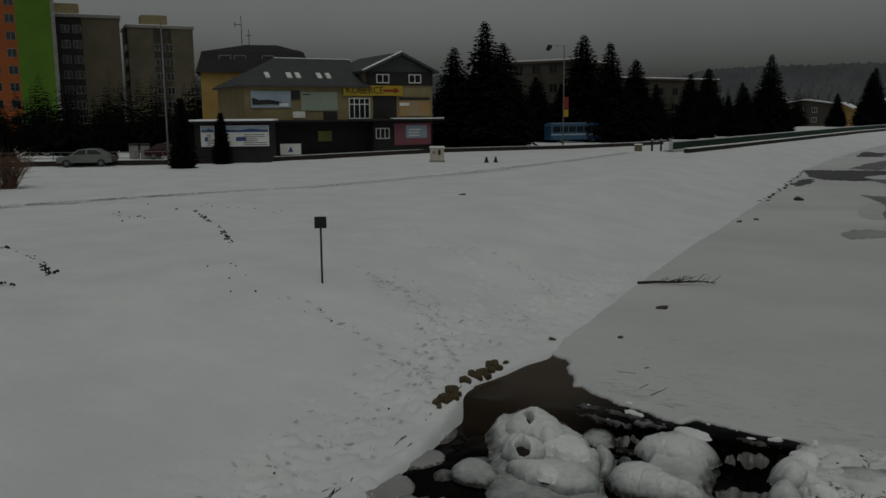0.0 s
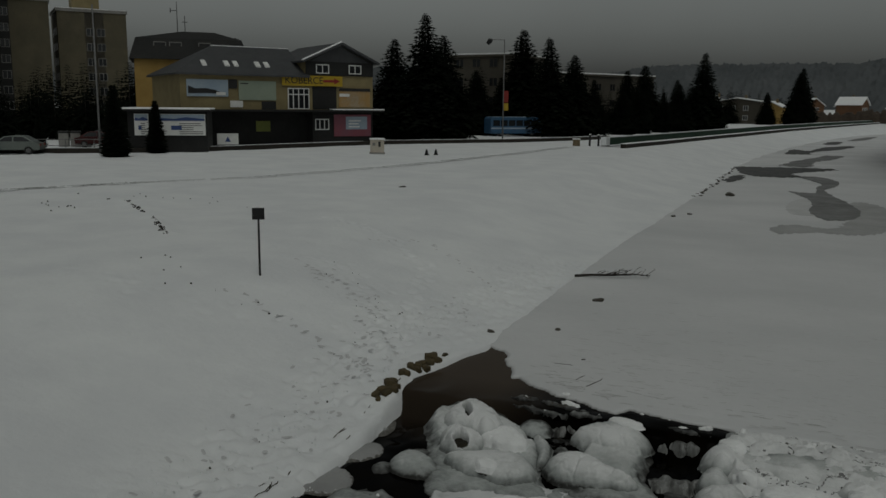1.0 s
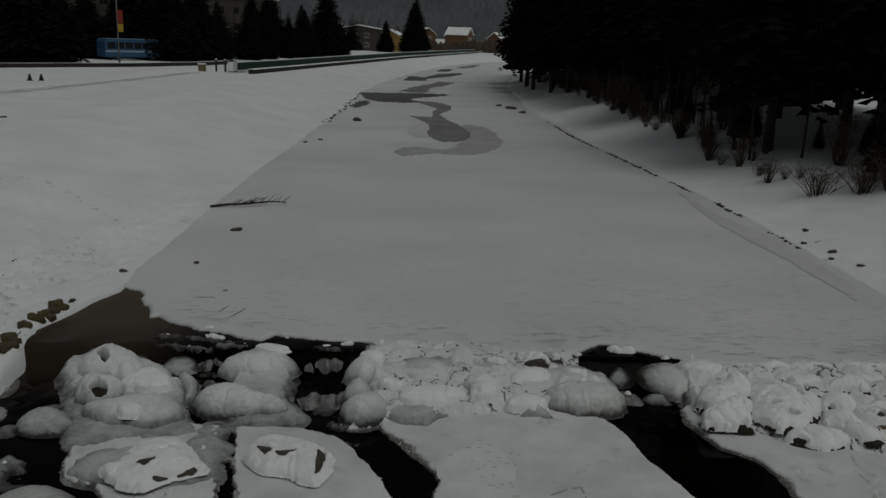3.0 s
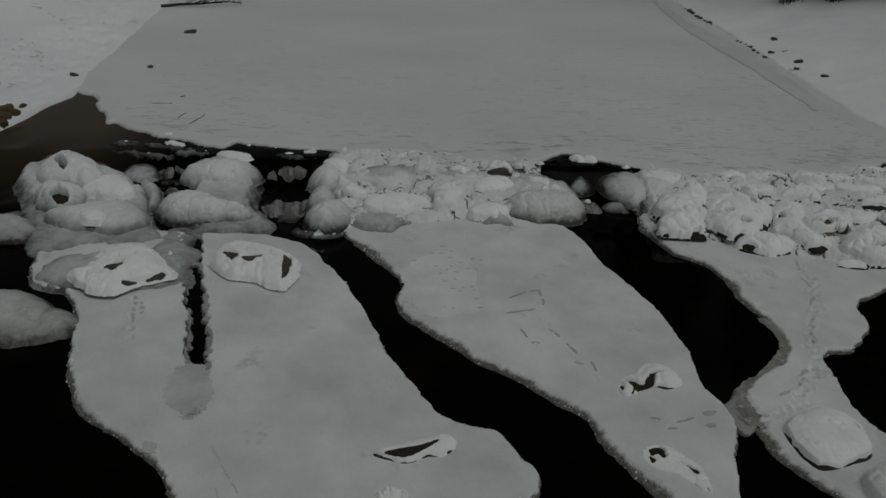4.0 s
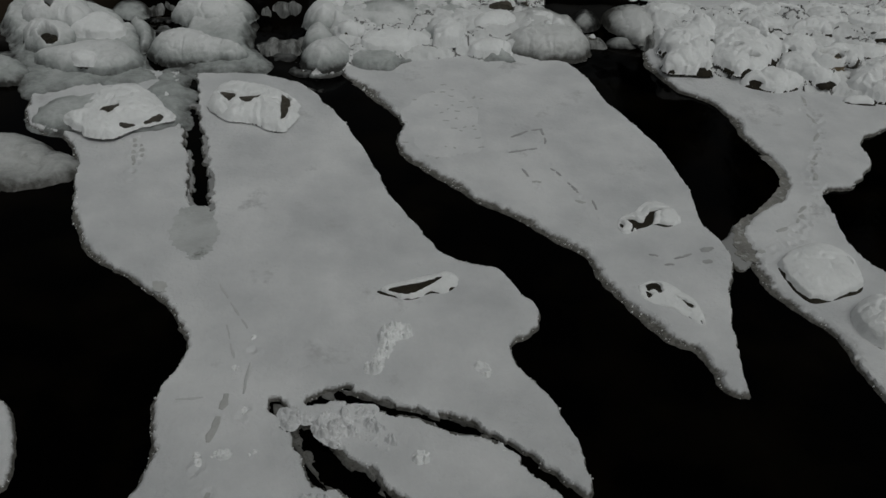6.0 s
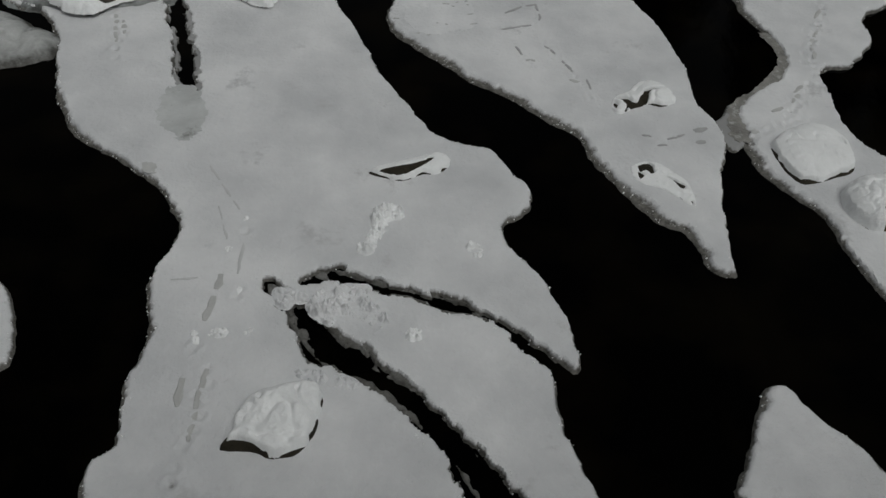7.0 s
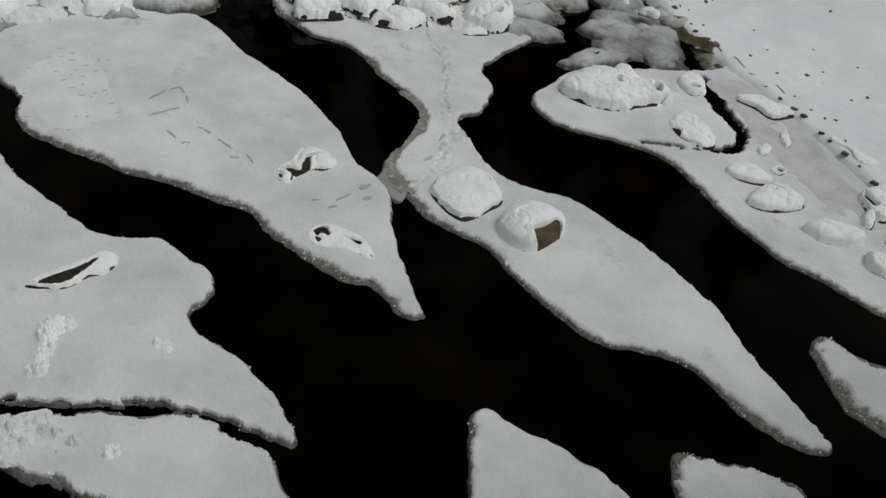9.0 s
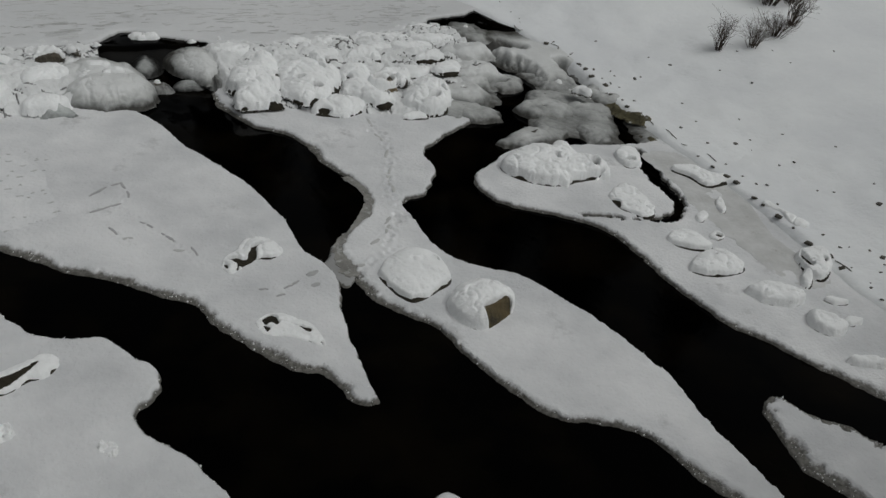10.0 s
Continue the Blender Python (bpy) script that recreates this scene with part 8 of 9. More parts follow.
def stones(name, spots, material, label, category, group, seed, squash=0.6, edge=0.75):
    """Loose stones, each a thing of one mesh, at (x, y, z, size)."""
    r = random.Random(seed)
    shapes = [mesh_of(name, bumpy(squared(SMALL_BALL, edge), seed + i, 0.25, 1.2), SMALL_FACES) for i in range(4)]
    for i, (x, y, z, s) in enumerate(spots):
        ob = part(name, shapes[i % 4], material)
        ob.matrix_world = pose(x, y, z, r.uniform(-15, 15), r.uniform(-15, 15), r.uniform(0, 360)) @ Matrix.Diagonal((s, s * r.uniform(0.6, 0.9), s * squash, 1))
        tagged(ob, label, category, group)


stones("river_stone", [(-4.79, 59.7, 0.52, 0.42), (-5.6, 24.7, 0.48, 0.17), (-5.78, 20.9, 0.47, 0.10), (-6.6, 46.5, 0.49, 0.16), (-5.9, 47.8, 0.49, 0.14), (-4.5, 18.6, 0.47, 0.06), (-7.3, 19.9, 0.5, 0.12), (12.5, 26.3, 0.66, 0.12), (11.9, 25.0, 0.52, 0.14), (12.3, 24.9, 0.55, 0.16), (12.2, 23.8, 0.58, 0.13), (12.25, 22.2, 0.58, 0.12), (11.9, 23.2, 0.52, 0.08),
                       (7.6, 75, 0.5, 0.5), (8.2, 71, 0.5, 0.35), (6.8, 78, 0.5, 0.3), (-19.8, 39.8, 2.0, 0.2)], ROCK, "dark stone half sunk in snow", "stone", "stones on the river ice", 200, 0.42)
er = random.Random(12)
EDGE_STONES = []
for i in range(190):
    y = 22 + 0.22 * i + er.uniform(-0.1, 0.1)
    if math.sin(y * 1.3) + math.sin(y * 0.47 + 1) + er.uniform(-0.5, 0.5) < (-0.9 if y > 29 else 0.7):
        continue
    x = float(right_edge(y)) - 0.08 + er.uniform(-0.07, 0.07)
    EDGE_STONES.append((x, y, 0.49 + er.uniform(-0.02, 0.03), er.uniform(0.035, 0.10)))
for i in range(45):
    y = 58 + i * 0.72 + er.uniform(-0.2, 0.2)
    EDGE_STONES.append((float(left_edge(y)) + 0.1 + er.uniform(-0.2, 0.25), y, 0.48, er.uniform(0.05, 0.16)))
stones("bank_edge_stone", EDGE_STONES, ROCK, "dark stone at the waterline of the bank", "stone", "stones along the waterline", 210, 0.4, 0.55)
KERB_STONES = []
for x, y, sz in ((-7.68, 14.49, 0.11), (-7.68, 14.79, 0.15), (-7.66, 15.07, 0.17), (-7.52, 15.04, 0.12), (-7.55, 14.35, 0.08), (-7.53, 14.67, 0.12), (-7.68, 15.29, 0.10), (-7.71, 15.82, 0.12), (-7.71, 16.19, 0.12), (-7.53, 16.12, 0.11), (-7.57, 16.51, 0.14),
                 (-7.57, 16.96, 0.15), (-7.37, 16.89, 0.11), (-7.38, 17.35, 0.08), (-7.61, 15.82, 0.09), (-7.41, 16.36, 0.10), (-7.57, 17.18, 0.10), (-7.5, 14.85, 0.13), (-7.6, 16.35, 0.12), (-7.48, 16.7, 0.13)):
    KERB_STONES.append((x - 0.12, y, on_snow(x - 0.12, y) + 0.01, sz * 0.95))
stones("bank_stone", KERB_STONES, OLIVE_STONE, "brown bare stone of the bank facing", "stone", "brown stones of the bank", 220, 0.8, 0.5)
SHORE = [(x, y, on_snow(x, y) + 0.002, 0.6 * w) for x, y, w in ((13.31, 8.92, 0.075), (13.67, 8.88, 0.04), (13.37, 7.92, 0.04), (13.67, 7.84, 0.06), (13.42, 6.78, 0.04), (14.62, 7.73, 0.04), (13.64, 6.08, 0.085), (14.11, 6.53, 0.04), (14.22, 8.62, 0.04), (16.64, 10.56, 0.04), (16.77, 11.19, 0.04), (16.17, 11.66, 0.04), (15.35, 10.43, 0.08), (14.09, 9.56, 0.04), (15.3, 11.29, 0.04), (13.67, 10.71, 0.04), (14.44, 12.62, 0.04), (14.62, 12.11, 0.07), (13.04, 12.83, 0.07), (12.91, 12.39, 0.04), (13.31, 12.58, 0.04), (13.22, 12.34, 0.04), (13.54, 12.04, 0.08), (13.72, 12.05, 0.04), (12.99, 13.61, 0.04), (12.83, 13.04, 0.04), (13.0, 11.92, 0.04), (12.51, 5.38, 0.04), (12.53, 5.16, 0.08), (12.38, 5.02, 0.04), (12.14, 4.92, 0.04), (17.82, 10.39, 0.04), (12.57, 8.46, 0.04), (12.47, 7.98, 0.04), (13.27, 9.93, 0.04))]
for i in range(26):
    y = er.uniform(3, 18)
    x = float(right_edge(y)) + abs(er.gauss(0.0, 0.7))
    SHORE.append((x, y, on_snow(x, y) + 0.004, er.choice((0.012, 0.016, 0.02, 0.03))))
stones("shore_pebble", SHORE, ROCK, "small dark stone showing through bank snow", "stone", "small stones on the far bank", 230, 0.35, 0.6)
LEDGE = []
for i in range(34):
    y = 3.5 + 0.36 * i + er.uniform(-0.1, 0.1)
    if math.sin(y * 1.1) + math.sin(y * 2.3 + 1) > -0.2:
        x = float(right_edge(y)) + 0.05 + er.uniform(-0.05, 0.10)
        LEDGE.append((x, y, on_snow(x, y) - 0.004, er.uniform(0.025, 0.07)))
stones("ledge_stone", LEDGE, ROCK, "flat dark stone edge under the bank snow", "stone", "flat stones under the bank", 240, 0.35, 0.5)


def scatter(name, spots, material, label, category, size, seed):
    """Many small clods or chips as one object of stuff."""
    r = random.Random(seed)
    b = Builder()
    for x, y, z in spots:
        s = size * r.uniform(0.4, 1.3)
        a = r.uniform(0, 6.28)
        pts = []
        for k in range(5):
            t = a + k * 1.2566
            pts.append((x + s * r.uniform(0.6, 1.2) * math.cos(t), y + s * 0.6 * r.uniform(0.6, 1.2) * math.sin(t), z - 0.02))
        top_ = [(x + (p[0] - x) * 0.5, y + (p[1] - y) * 0.5, z + s * r.uniform(0.3, 0.6)) for p in pts]
        b.add(pts + top_, [(5, 6, 7, 8, 9)] + [(i, (i + 1) % 5, (i + 1) % 5 + 5, i + 5) for i in range(5)])
    return tagged(part(name, b, material), label, category, kind="stuff")


clods = [(x, y, on_snow(x, y) + 0.07) for q, gap, wide in zip(RIDGE_LINES, (0.06, 0.28, 0.08, 0.12), (0.05, 0.3, 0.07, 0.05)) for x, y in trail(q, gap, wide, er) if math.sin(1.9 * x + 0.7 * y) > -0.75]
clods_far = [(x, y, on_snow(x, y) + 0.01) for x, y in trail([(-30, 28.5), (-22, 30.5)], 0.7, 0.8, er) + trail([(-17.5, 19.0), (-14.5, 16.5), (-11.5, 16.8)], 0.6, 0.3, er)]
scatter("earth_clods", clods, EARTH, "dark earth clods and dead grass poking through the snow", "clods", 0.072, 5)
scatter("earth_clods", clods_far, EARTH, "small dark earth clods poking through the snow", "clods", 0.05, 15)
crumbs = [(x, y, on_ground(x, y, 0.03)) for x, y in trail(WORN_PATH[:5], 0.05, 0.5, er)]
scatter("snow_clods", crumbs, SNOW, "loose crumbs of trampled snow", "snow clods", 0.028, 6)
dirt = [(x, y, on_ground(x, y, 0.015)) for x, y in trail(WORN_PATH[1:4], 0.4, 0.4, er) + trail(CROSS_PATH, 0.4, 0.4, er) + trail([(-25.3, 71.7), (-27.1, 53), (-29.7, 40.3), (-33.3, 32.3), (-37, 22)], 0.35, 0.14, er)]
scatter("dirt_specks", dirt, EARTH, "dark specks of dirt on trampled snow", "dirt", 0.026, 7)


# ---- slush, tracks and rubble on the ice ----
def flat_patch(outline, z, material, label, name="slush_patch", category="slush", group="slush patches", seed=0, amount=0.06, deep=None):
    """A thin ragged patch lying on the ice."""
    o = smooth_outline(outline, 9)
    r = random.Random(seed)
    o = o + np.array([(r.gauss(0, amount), r.gauss(0, deep or amount)) for _ in o])
    bm = bmesh.new()
    vs = [bm.verts.new((x, y, z)) for x, y in o]
    face = bm.faces.new(vs)
    ex = bmesh.ops.extrude_face_region(bm, geom=[face])
    for g in ex["geom"]:
        if isinstance(g, bmesh.types.BMVert):
            g.co.z += 0.006
    bmesh.ops.triangulate(bm, faces=bm.faces)
    bmesh.ops.recalc_face_normals(bm, faces=bm.faces)
    me = bpy.data.meshes.new(name)
    bm.to_mesh(me)
    bm.free()
    return tagged(part(name, me, material), label, category, group)


STRIP_SLUSH = surface("strip_slush", (0.61, 0.61, 0.615), (0.52, 0.52, 0.525), 0.8, 8, 0.6, 0.2, 0.01, spec=0.2, grit=0.2)
FAR_SLUSH = surface("soaked_snow", (0.44, 0.44, 0.44), (0.34, 0.34, 0.34), 0.5, 8, 0.6, 0.2, 0.01, spec=0.15, grit=0.3)
WET_GREY = surface("wet_grey_ice", (0.25, 0.25, 0.25), (0.15, 0.15, 0.15), 0.8, 10, 0.6, 0.2, 0.01, spec=0.15)
# grey slush and bare wet ice on the frozen river above the weir
flat_patch([(-1.56, 43.96), (-0.95, 45.52), (-0.06, 45.95), (0.83, 45.24), (1.52, 45.81), (2.08, 48.71), (2.3, 53.19), (2.5, 58.28), (3.51, 59.15), (4.43, 55.98), (4.65, 51.31), (4.4, 47.73), (3.78, 45.79), (2.87, 43.95), (1.77, 43.35), (0.7, 43.32), (-0.26, 43.0), (-1.08, 42.24)], 0.488, FAR_SLUSH, "grey slush patch soaked through the river snow", seed=1, amount=0.07, deep=0.18)
flat_patch([(-1.06, 53.47), (-0.81, 58.06), (0.18, 59.75), (0.6, 53.78), (0.5, 50.89), (-0.57, 50.74)], 0.488, STRIP_SLUSH, "pale grey slush patch soaked through the river snow", seed=16, amount=0.05, deep=0.12)
flat_patch([(-1.23, 64.99), (-0.28, 64.4), (0.51, 64.62), (0.7, 69.27), (0.99, 72.44), (0.2, 75.54), (-0.74, 78.87), (-0.18, 80.37), (1.17, 79.55), (2.3, 75.08), (2.0, 70.67), (1.44, 68.52), (1.16, 66.57), (1.71, 62.46), (2.46, 58.18), (2.91, 53.19), (2.37, 49.78), (1.73, 48.94), (0.89, 48.97), (0.24, 52.02), (0.32, 56.3), (0.11, 59.74), (-0.41, 61.89)], 0.497, WET_GREY, "dark wet ice in the middle of the slush", seed=2, amount=0.04, deep=0.12)
for k, (pts, mat) in enumerate((([(-7.0, 89.62), (-5.27, 91.37), (-3.5, 91.08), (-1.56, 92.59), (2.11, 91.71), (1.94, 89.01), (-0.4, 85.32), (-1.38, 82.64), (-0.55, 78.94), (-3.37, 77.94), (-5.18, 79.87), (-6.04, 83.74)], DARK_SLUSH), ([(-6.35, 73.34), (-6.02, 78.27), (-5.28, 78.53), (-5.05, 73.78), (-5.83, 71.32)], DARK_SLUSH),
                                ([(-3.06, 120.5), (-2.29, 134.1), (-0.34, 130.4), (2.03, 144.7), (6.13, 151.8), (5.03, 141.0), (0.27, 126.8), (-0.17, 120.4)], DARK_SLUSH), ([(-2.68, 96.87), (0.25, 111.4), (1.97, 118.7), (3.93, 117.5), (2.64, 110.2), (0.5, 102.2), (0.23, 94.4), (-2.26, 94.1)], WET_GREY),
                                ([(1.83, 158.2), (3.58, 170.2), (5.19, 169.2), (4.09, 157.9)], DARK_SLUSH), ([(6.3, 179), (10.2, 200), (13.2, 207), (9.1, 182)], WET_GREY))):
    flat_patch(pts, 0.497, mat, "dark streak of open wet ice on the river", seed=3 + k, amount=0.14, deep=0.42)
flat_patch([(10.6, 33.8), (10.76, 29.4), (11.2, 25.9), (11.3, 22.7), (11.1, 20.2), (10.6, 19.2), (10.56, 20.9), (10.36, 24.7), (10.16, 28.9)], 0.489, STRIP_SLUSH, "long strip of grey slush beside the bank", seed=9, amount=0.04)
flat_patch([(-2.51, 8.6), (-2.42, 8.80), (-2.12, 8.75), (-1.96, 8.32), (-1.98, 7.94), (-2.14, 7.73), (-2.3, 7.88), (-2.52, 8.21)], 0.074, GLAZE, "grey slush at the end of the slot", seed=10, amount=0.022)
flat_patch([(-2.53, 7.34), (-2.39, 7.31), (-2.38, 7.17), (-2.51, 7.19)], 0.074, PALE_SLUSH, "small grey slush spot at the floe edge", seed=11, amount=0.008)

SHORE_ICE = surface("shore_slush", (0.60, 0.60, 0.60), (0.48, 0.48, 0.475), 2.5, 16, 0.6, 0.5, 0.02, spec=0.3, worn=((0.34, 0.335, 0.32), 3.0, 0.63), grit=0.25)
CRUST = surface("old_crust_snow", (0.76, 0.76, 0.77), (0.64, 0.645, 0.66), 1.5, 14, 0.8, 0.6, 0.03, spec=0.2, grit=0.2)
MOSS = surface("mossy_stone", (0.10, 0.088, 0.045), (0.035, 0.032, 0.02), 5.0, 30, 0.8, 0.8, 0.03, worn=((0.40, 0.40, 0.39), 6.0, 0.60))
flat_patch([(5.58, 10.2), (5.96, 9.95), (5.9, 9.44), (5.42, 8.86), (4.92, 8.43), (4.68, 8.08), (4.64, 7.72), (4.44, 7.8), (4.5, 8.22), (4.64, 8.5), (5.08, 8.86), (5.5, 9.3), (5.66, 9.73)], 0.040, WET_ICE, "ragged grey slush along the floe edge", seed=12, amount=0.014)
tagged(flat_patch([(0.35, 11.4), (0.45, 10.75), (0.60, 10.2), (0.85, 10.02), (1.15, 10.12), (1.42, 10.18), (1.50, 10.7), (1.45, 11.6), (1.0, 12.1)], 0.0705, CRUST, "crust of older rough snow on the floe", "snow_crust", "snow crust", "snow crusts", 13, 0.015), kind="stuff")
tagged(flat_patch([(11.3, 9.4), (12.2, 9.2), (12.3, 7.9), (11.6, 6.6), (11.3, 5.2), (10.6, 5.4), (10.7, 6.6), (10.85, 7.5), (11.2, 8.4)], 0.073, SHORE_ICE, "rough grey slush frozen below the bank", seed=14, amount=0.03), kind="stuff")
slab_stone([(11.49, 8.79), (11.62, 8.45), (11.67, 8.08), (12.18, 8.05), (12.3, 7.87), (12.56, 8.16), (12.11, 8.35), (11.92, 8.73)], 0.10, "broken snow ledge at the foot of the bank", z=0.09, edge=0.04, rough=0.02, cell=0.010, lip=0.7, gap=(-0.02, -0.045), ragged=1.2, name="snow_ledge", category="snow ledge", group="snow ledges below the bank")
slab_stone([(12.06, 7.18), (12.11, 6.83), (12.01, 6.55), (12.13, 6.35), (12.34, 6.38), (12.24, 6.78), (12.21, 7.16)], 0.10, "broken snow ledge at the foot of the bank", z=0.14, edge=0.04, rough=0.02, cell=0.010, lip=0.7, gap=(-0.02, -0.045), ragged=1.2, name="snow_ledge", category="snow ledge", group="snow ledges below the bank")
iced_stone(12.45, 10.6, 0.10, 0.22, 0.70, 0.14, 20, 2021, 0.0, 0.1, 0.03, shell=MOSS, rough=0.4, craggy=0.4, label="dark mossy stone edge beside the bank", name="mossy_stone", category="stone", group="")
iced_stone(12.1, 9.9, 0.04, 0.08, 0.25, 0.08, 25, 2031, 0.0, 0.1, 0.03, shell=MOSS, rough=0.4, craggy=0.4, label="dark mossy stone edge beside the bank", name="mossy_stone", category="stone", group="")


def track(name, lines, width, material, label, z=0.085, seed=0, dashed=0.0, follow=None):
    """Pressed tracks as one object: thin tapering ribbons along lines of (x, y), broken here and there."""
    r = random.Random(seed)
    b = Builder()
    for line in lines:
        pts = []
        for (x0, y0), (x1, y1) in zip(line[:-1], line[1:]):
            n = max(2, int(math.hypot(x1 - x0, y1 - y0) / 0.07))
            pts += [(x0 + (x1 - x0) * k / n + r.gauss(0, width * 0.08), y0 + (y1 - y0) * k / n + r.gauss(0, width * 0.08)) for k in range(n)]
        k = 0
        while k < len(pts) - 2:
            m = min(len(pts) - k, r.randint(4, 12))
            seg = pts[k:k + m]
            k += m + (r.randint(1, 4) if r.random() < dashed else 0)
            if len(seg) < 3:
                continue
            v, f = [], []
            for i, (x, y) in enumerate(seg):
                a, c = seg[max(0, i - 1)], seg[min(len(seg) - 1, i + 1)]
                dx, dy = c[0] - a[0], c[1] - a[1]
                L = math.hypot(dx, dy) + 1e-9
                w = width * 0.5 * r.uniform(0.7, 1.2) * (0.6 if i in (0, len(seg) - 1) else 1)
                g = z if follow is None else follow(x, y) + z
                v += [(x - dy / L * w, y + dx / L * w, g), (x + dy / L * w, y - dx / L * w, g), (x + dy / L * w * 0.6, y - dx / L * w * 0.6, g + 0.006), (x - dy / L * w * 0.6, y + dx / L * w * 0.6, g + 0.006)]
            for i in range(len(seg) - 1):
                f += [(4 * i + q, 4 * i + (q + 1) % 4, 4 * i + 4 + (q + 1) % 4, 4 * i + 4 + q) for q in range(4)]
            f += [(0, 1, 2, 3), tuple(4 * (len(seg) - 1) + q for q in range(4))]
            b.add(v, f)
    return tagged(part(name, b, material), label, "tracks", kind="stuff")


fr = random.Random(77)
flecks = []
for _ in range(2100):
    x, y = fr.uniform(-5.5, 11), 15.2 + abs(fr.gauss(0, 4.5))
    if y < np.interp(x, FRONT[:, 0], FRONT[:, 1]) + 0.35 or (x < 2 and fr.random() < 0.55):
        continue
    L = fr.uniform(0.15, 0.6) * (1.6 if fr.random() < 0.15 else 1)
    flecks.append([(x, y), (x + L * fr.uniform(0.25, 0.4), y + fr.gauss(0, 0.035)), (x + L * fr.uniform(0.6, 0.9), y + fr.gauss(0, 0.06))])
twigs = [[(-4.28, 17.08), (-4.14, 17.61)], [(-3.97, 16.74), (-3.78, 17.27), (-3.79, 17.55)], [(-3.9, 17.0), (-3.7, 17.05)], [(-5.03, 18.01), (-4.68, 18.07), (-4.52, 17.99)]]
track("fallen_twigs", twigs, 0.022, BARK, "thin dark twigs lying on the river snow", 0.482, 41, 0.2)
track("wind_flecks", flecks, 0.018, PALE_SLUSH, "grey wind-scoured flecks on the river snow", 0.478, 8, 1.0)
# grey of pressed snow, deepened for the shadows in the prints
GREY_PRINT = surface("grey_print", (0.43, 0.43, 0.435), (0.35, 0.35, 0.355), 9.0, 50, 0.6, 0.3, 0.01, spec=0.25, grit=0.3)
DRAG = [[(-1.79, 7.28), (-1.66, 7.05), (-1.51, 6.77), (-1.36, 6.5)], [(-1.3, 6.06), (-1.32, 5.8), (-1.33, 5.56)]]
track("drag_marks", DRAG, 0.032, FAINT_MARK, "thin grey drag marks pressed into the floe snow", 0.0785, 21, 0.0)
track("drag_marks", [[(-1.62, 6.62), (-1.54, 6.34), (-1.46, 6.06)], [(-1.96, 5.58), (-1.79, 5.59), (-1.62, 5.62)]], 0.028, FAINT_MARK, "faint drag marks pressed into the floe snow", 0.0785, 26, 0.1)
track("drag_marks", [[(-1.48, 5.65), (-1.51, 5.44), (-1.55, 5.2), (-1.59, 4.99)], [(-1.69, 4.41), (-1.7, 4.21), (-1.68, 4.01)]], 0.075, PALE_SLUSH, "broad grey drag marks pressed into the floe snow", 0.0785, 27, 0.0)
track("drag_marks", [[(-1.48, 4.5), (-1.51, 4.26), (-1.54, 3.92), (-1.55, 3.68)], [(-1.53, 3.4), (-1.52, 3.24)]], 0.055, PALE_SLUSH, "grey drag marks pressed into the floe snow", 0.0785, 28, 0.2)
track("animal_tracks", [[(2.38, 9.75), (2.47, 9.63), (2.55, 9.48)], [(2.57, 9.41), (2.64, 9.23), (2.69, 9.08), (2.82, 8.99)], [(2.82, 8.98), (2.83, 8.84), (2.83, 8.67)], [(1.99, 9.73), (2.03, 9.61), (2.06, 9.46)], [(1.94, 10.59), (2.2, 10.78), (2.42, 10.84), (2.44, 10.5), (2.37, 10.33)], [(1.85, 10.17), (2.34, 10.3)]], 0.045, GREY_PRINT, "broken animal tracks across the floe snow", 0.0785, 22, 0.2)
track("animal_tracks", [[(2.07, 9.42), (2.16, 9.41), (2.25, 9.39)], [(2.2, 9.26), (2.3, 9.22)], [(2.6, 8.97), (2.69, 8.92), (2.76, 8.9)], [(2.36, 9.75), (2.45, 9.65)]], 0.060, PALE_SLUSH, "short pressed prints on the floe snow", 0.0785, 23, 0.0)
track("animal_tracks", [[(3.29, 7.82), (3.37, 7.81), (3.44, 7.75)], [(3.58, 7.74), (3.67, 7.77), (3.75, 7.77)], [(3.72, 7.78), (3.79, 7.82), (3.86, 7.85)], [(3.43, 7.62), (3.52, 7.63), (3.59, 7.62)], [(3.79, 7.64), (3.87, 7.64)], [(2.93, 8.51), (2.94, 8.44)], [(2.69, 8.33), (2.71, 8.23)]], 0.040, GREY_PRINT, "thin broken animal tracks across the floe snow", 0.0785, 29, 0.0)
track("animal_tracks", [[(3.97, 7.9), (4.09, 7.93), (4.21, 7.97)], [(3.92, 7.68), (4.01, 7.69), (4.09, 7.7)]], 0.085, GREY_PRINT, "broad pressed prints at the floe tip", 0.0785, 30, 0.0)
track("animal_tracks", [[(6.21, 9.85), (6.17, 9.61), (6.09, 9.4)], [(5.8, 9.16), (5.85, 9.1)], [(5.86, 8.98), (5.73, 8.82)], [(5.71, 8.86), (5.6, 8.75), (5.49, 8.64)], [(5.61, 8.68), (5.49, 8.55), (5.38, 8.41)], [(5.27, 8.38), (5.14, 8.31), (5.06, 8.27)], [(5.03, 8.22), (4.91, 8.15)], [(5.28, 8.24), (5.4, 8.33)], [(4.92, 7.91), (4.99, 7.92)], [(6.96, 12.0), (6.88, 11.6)], [(6.8, 11.4), (6.82, 10.99)], [(6.72, 10.8), (6.5, 10.5)], [(6.45, 10.2), (6.19, 9.85)]], 0.06, PALE_SLUSH, "thin broken animal tracks across the floe snow", 0.0785, 24, 0.5)
track("animal_tracks", [[(4.69, 7.88), (4.75, 7.89), (4.81, 7.87)]], 0.09, PALE_SLUSH, "pressed print beside the boulder", 0.0785, 33, 0.0)
CRUST_FLECKS = []
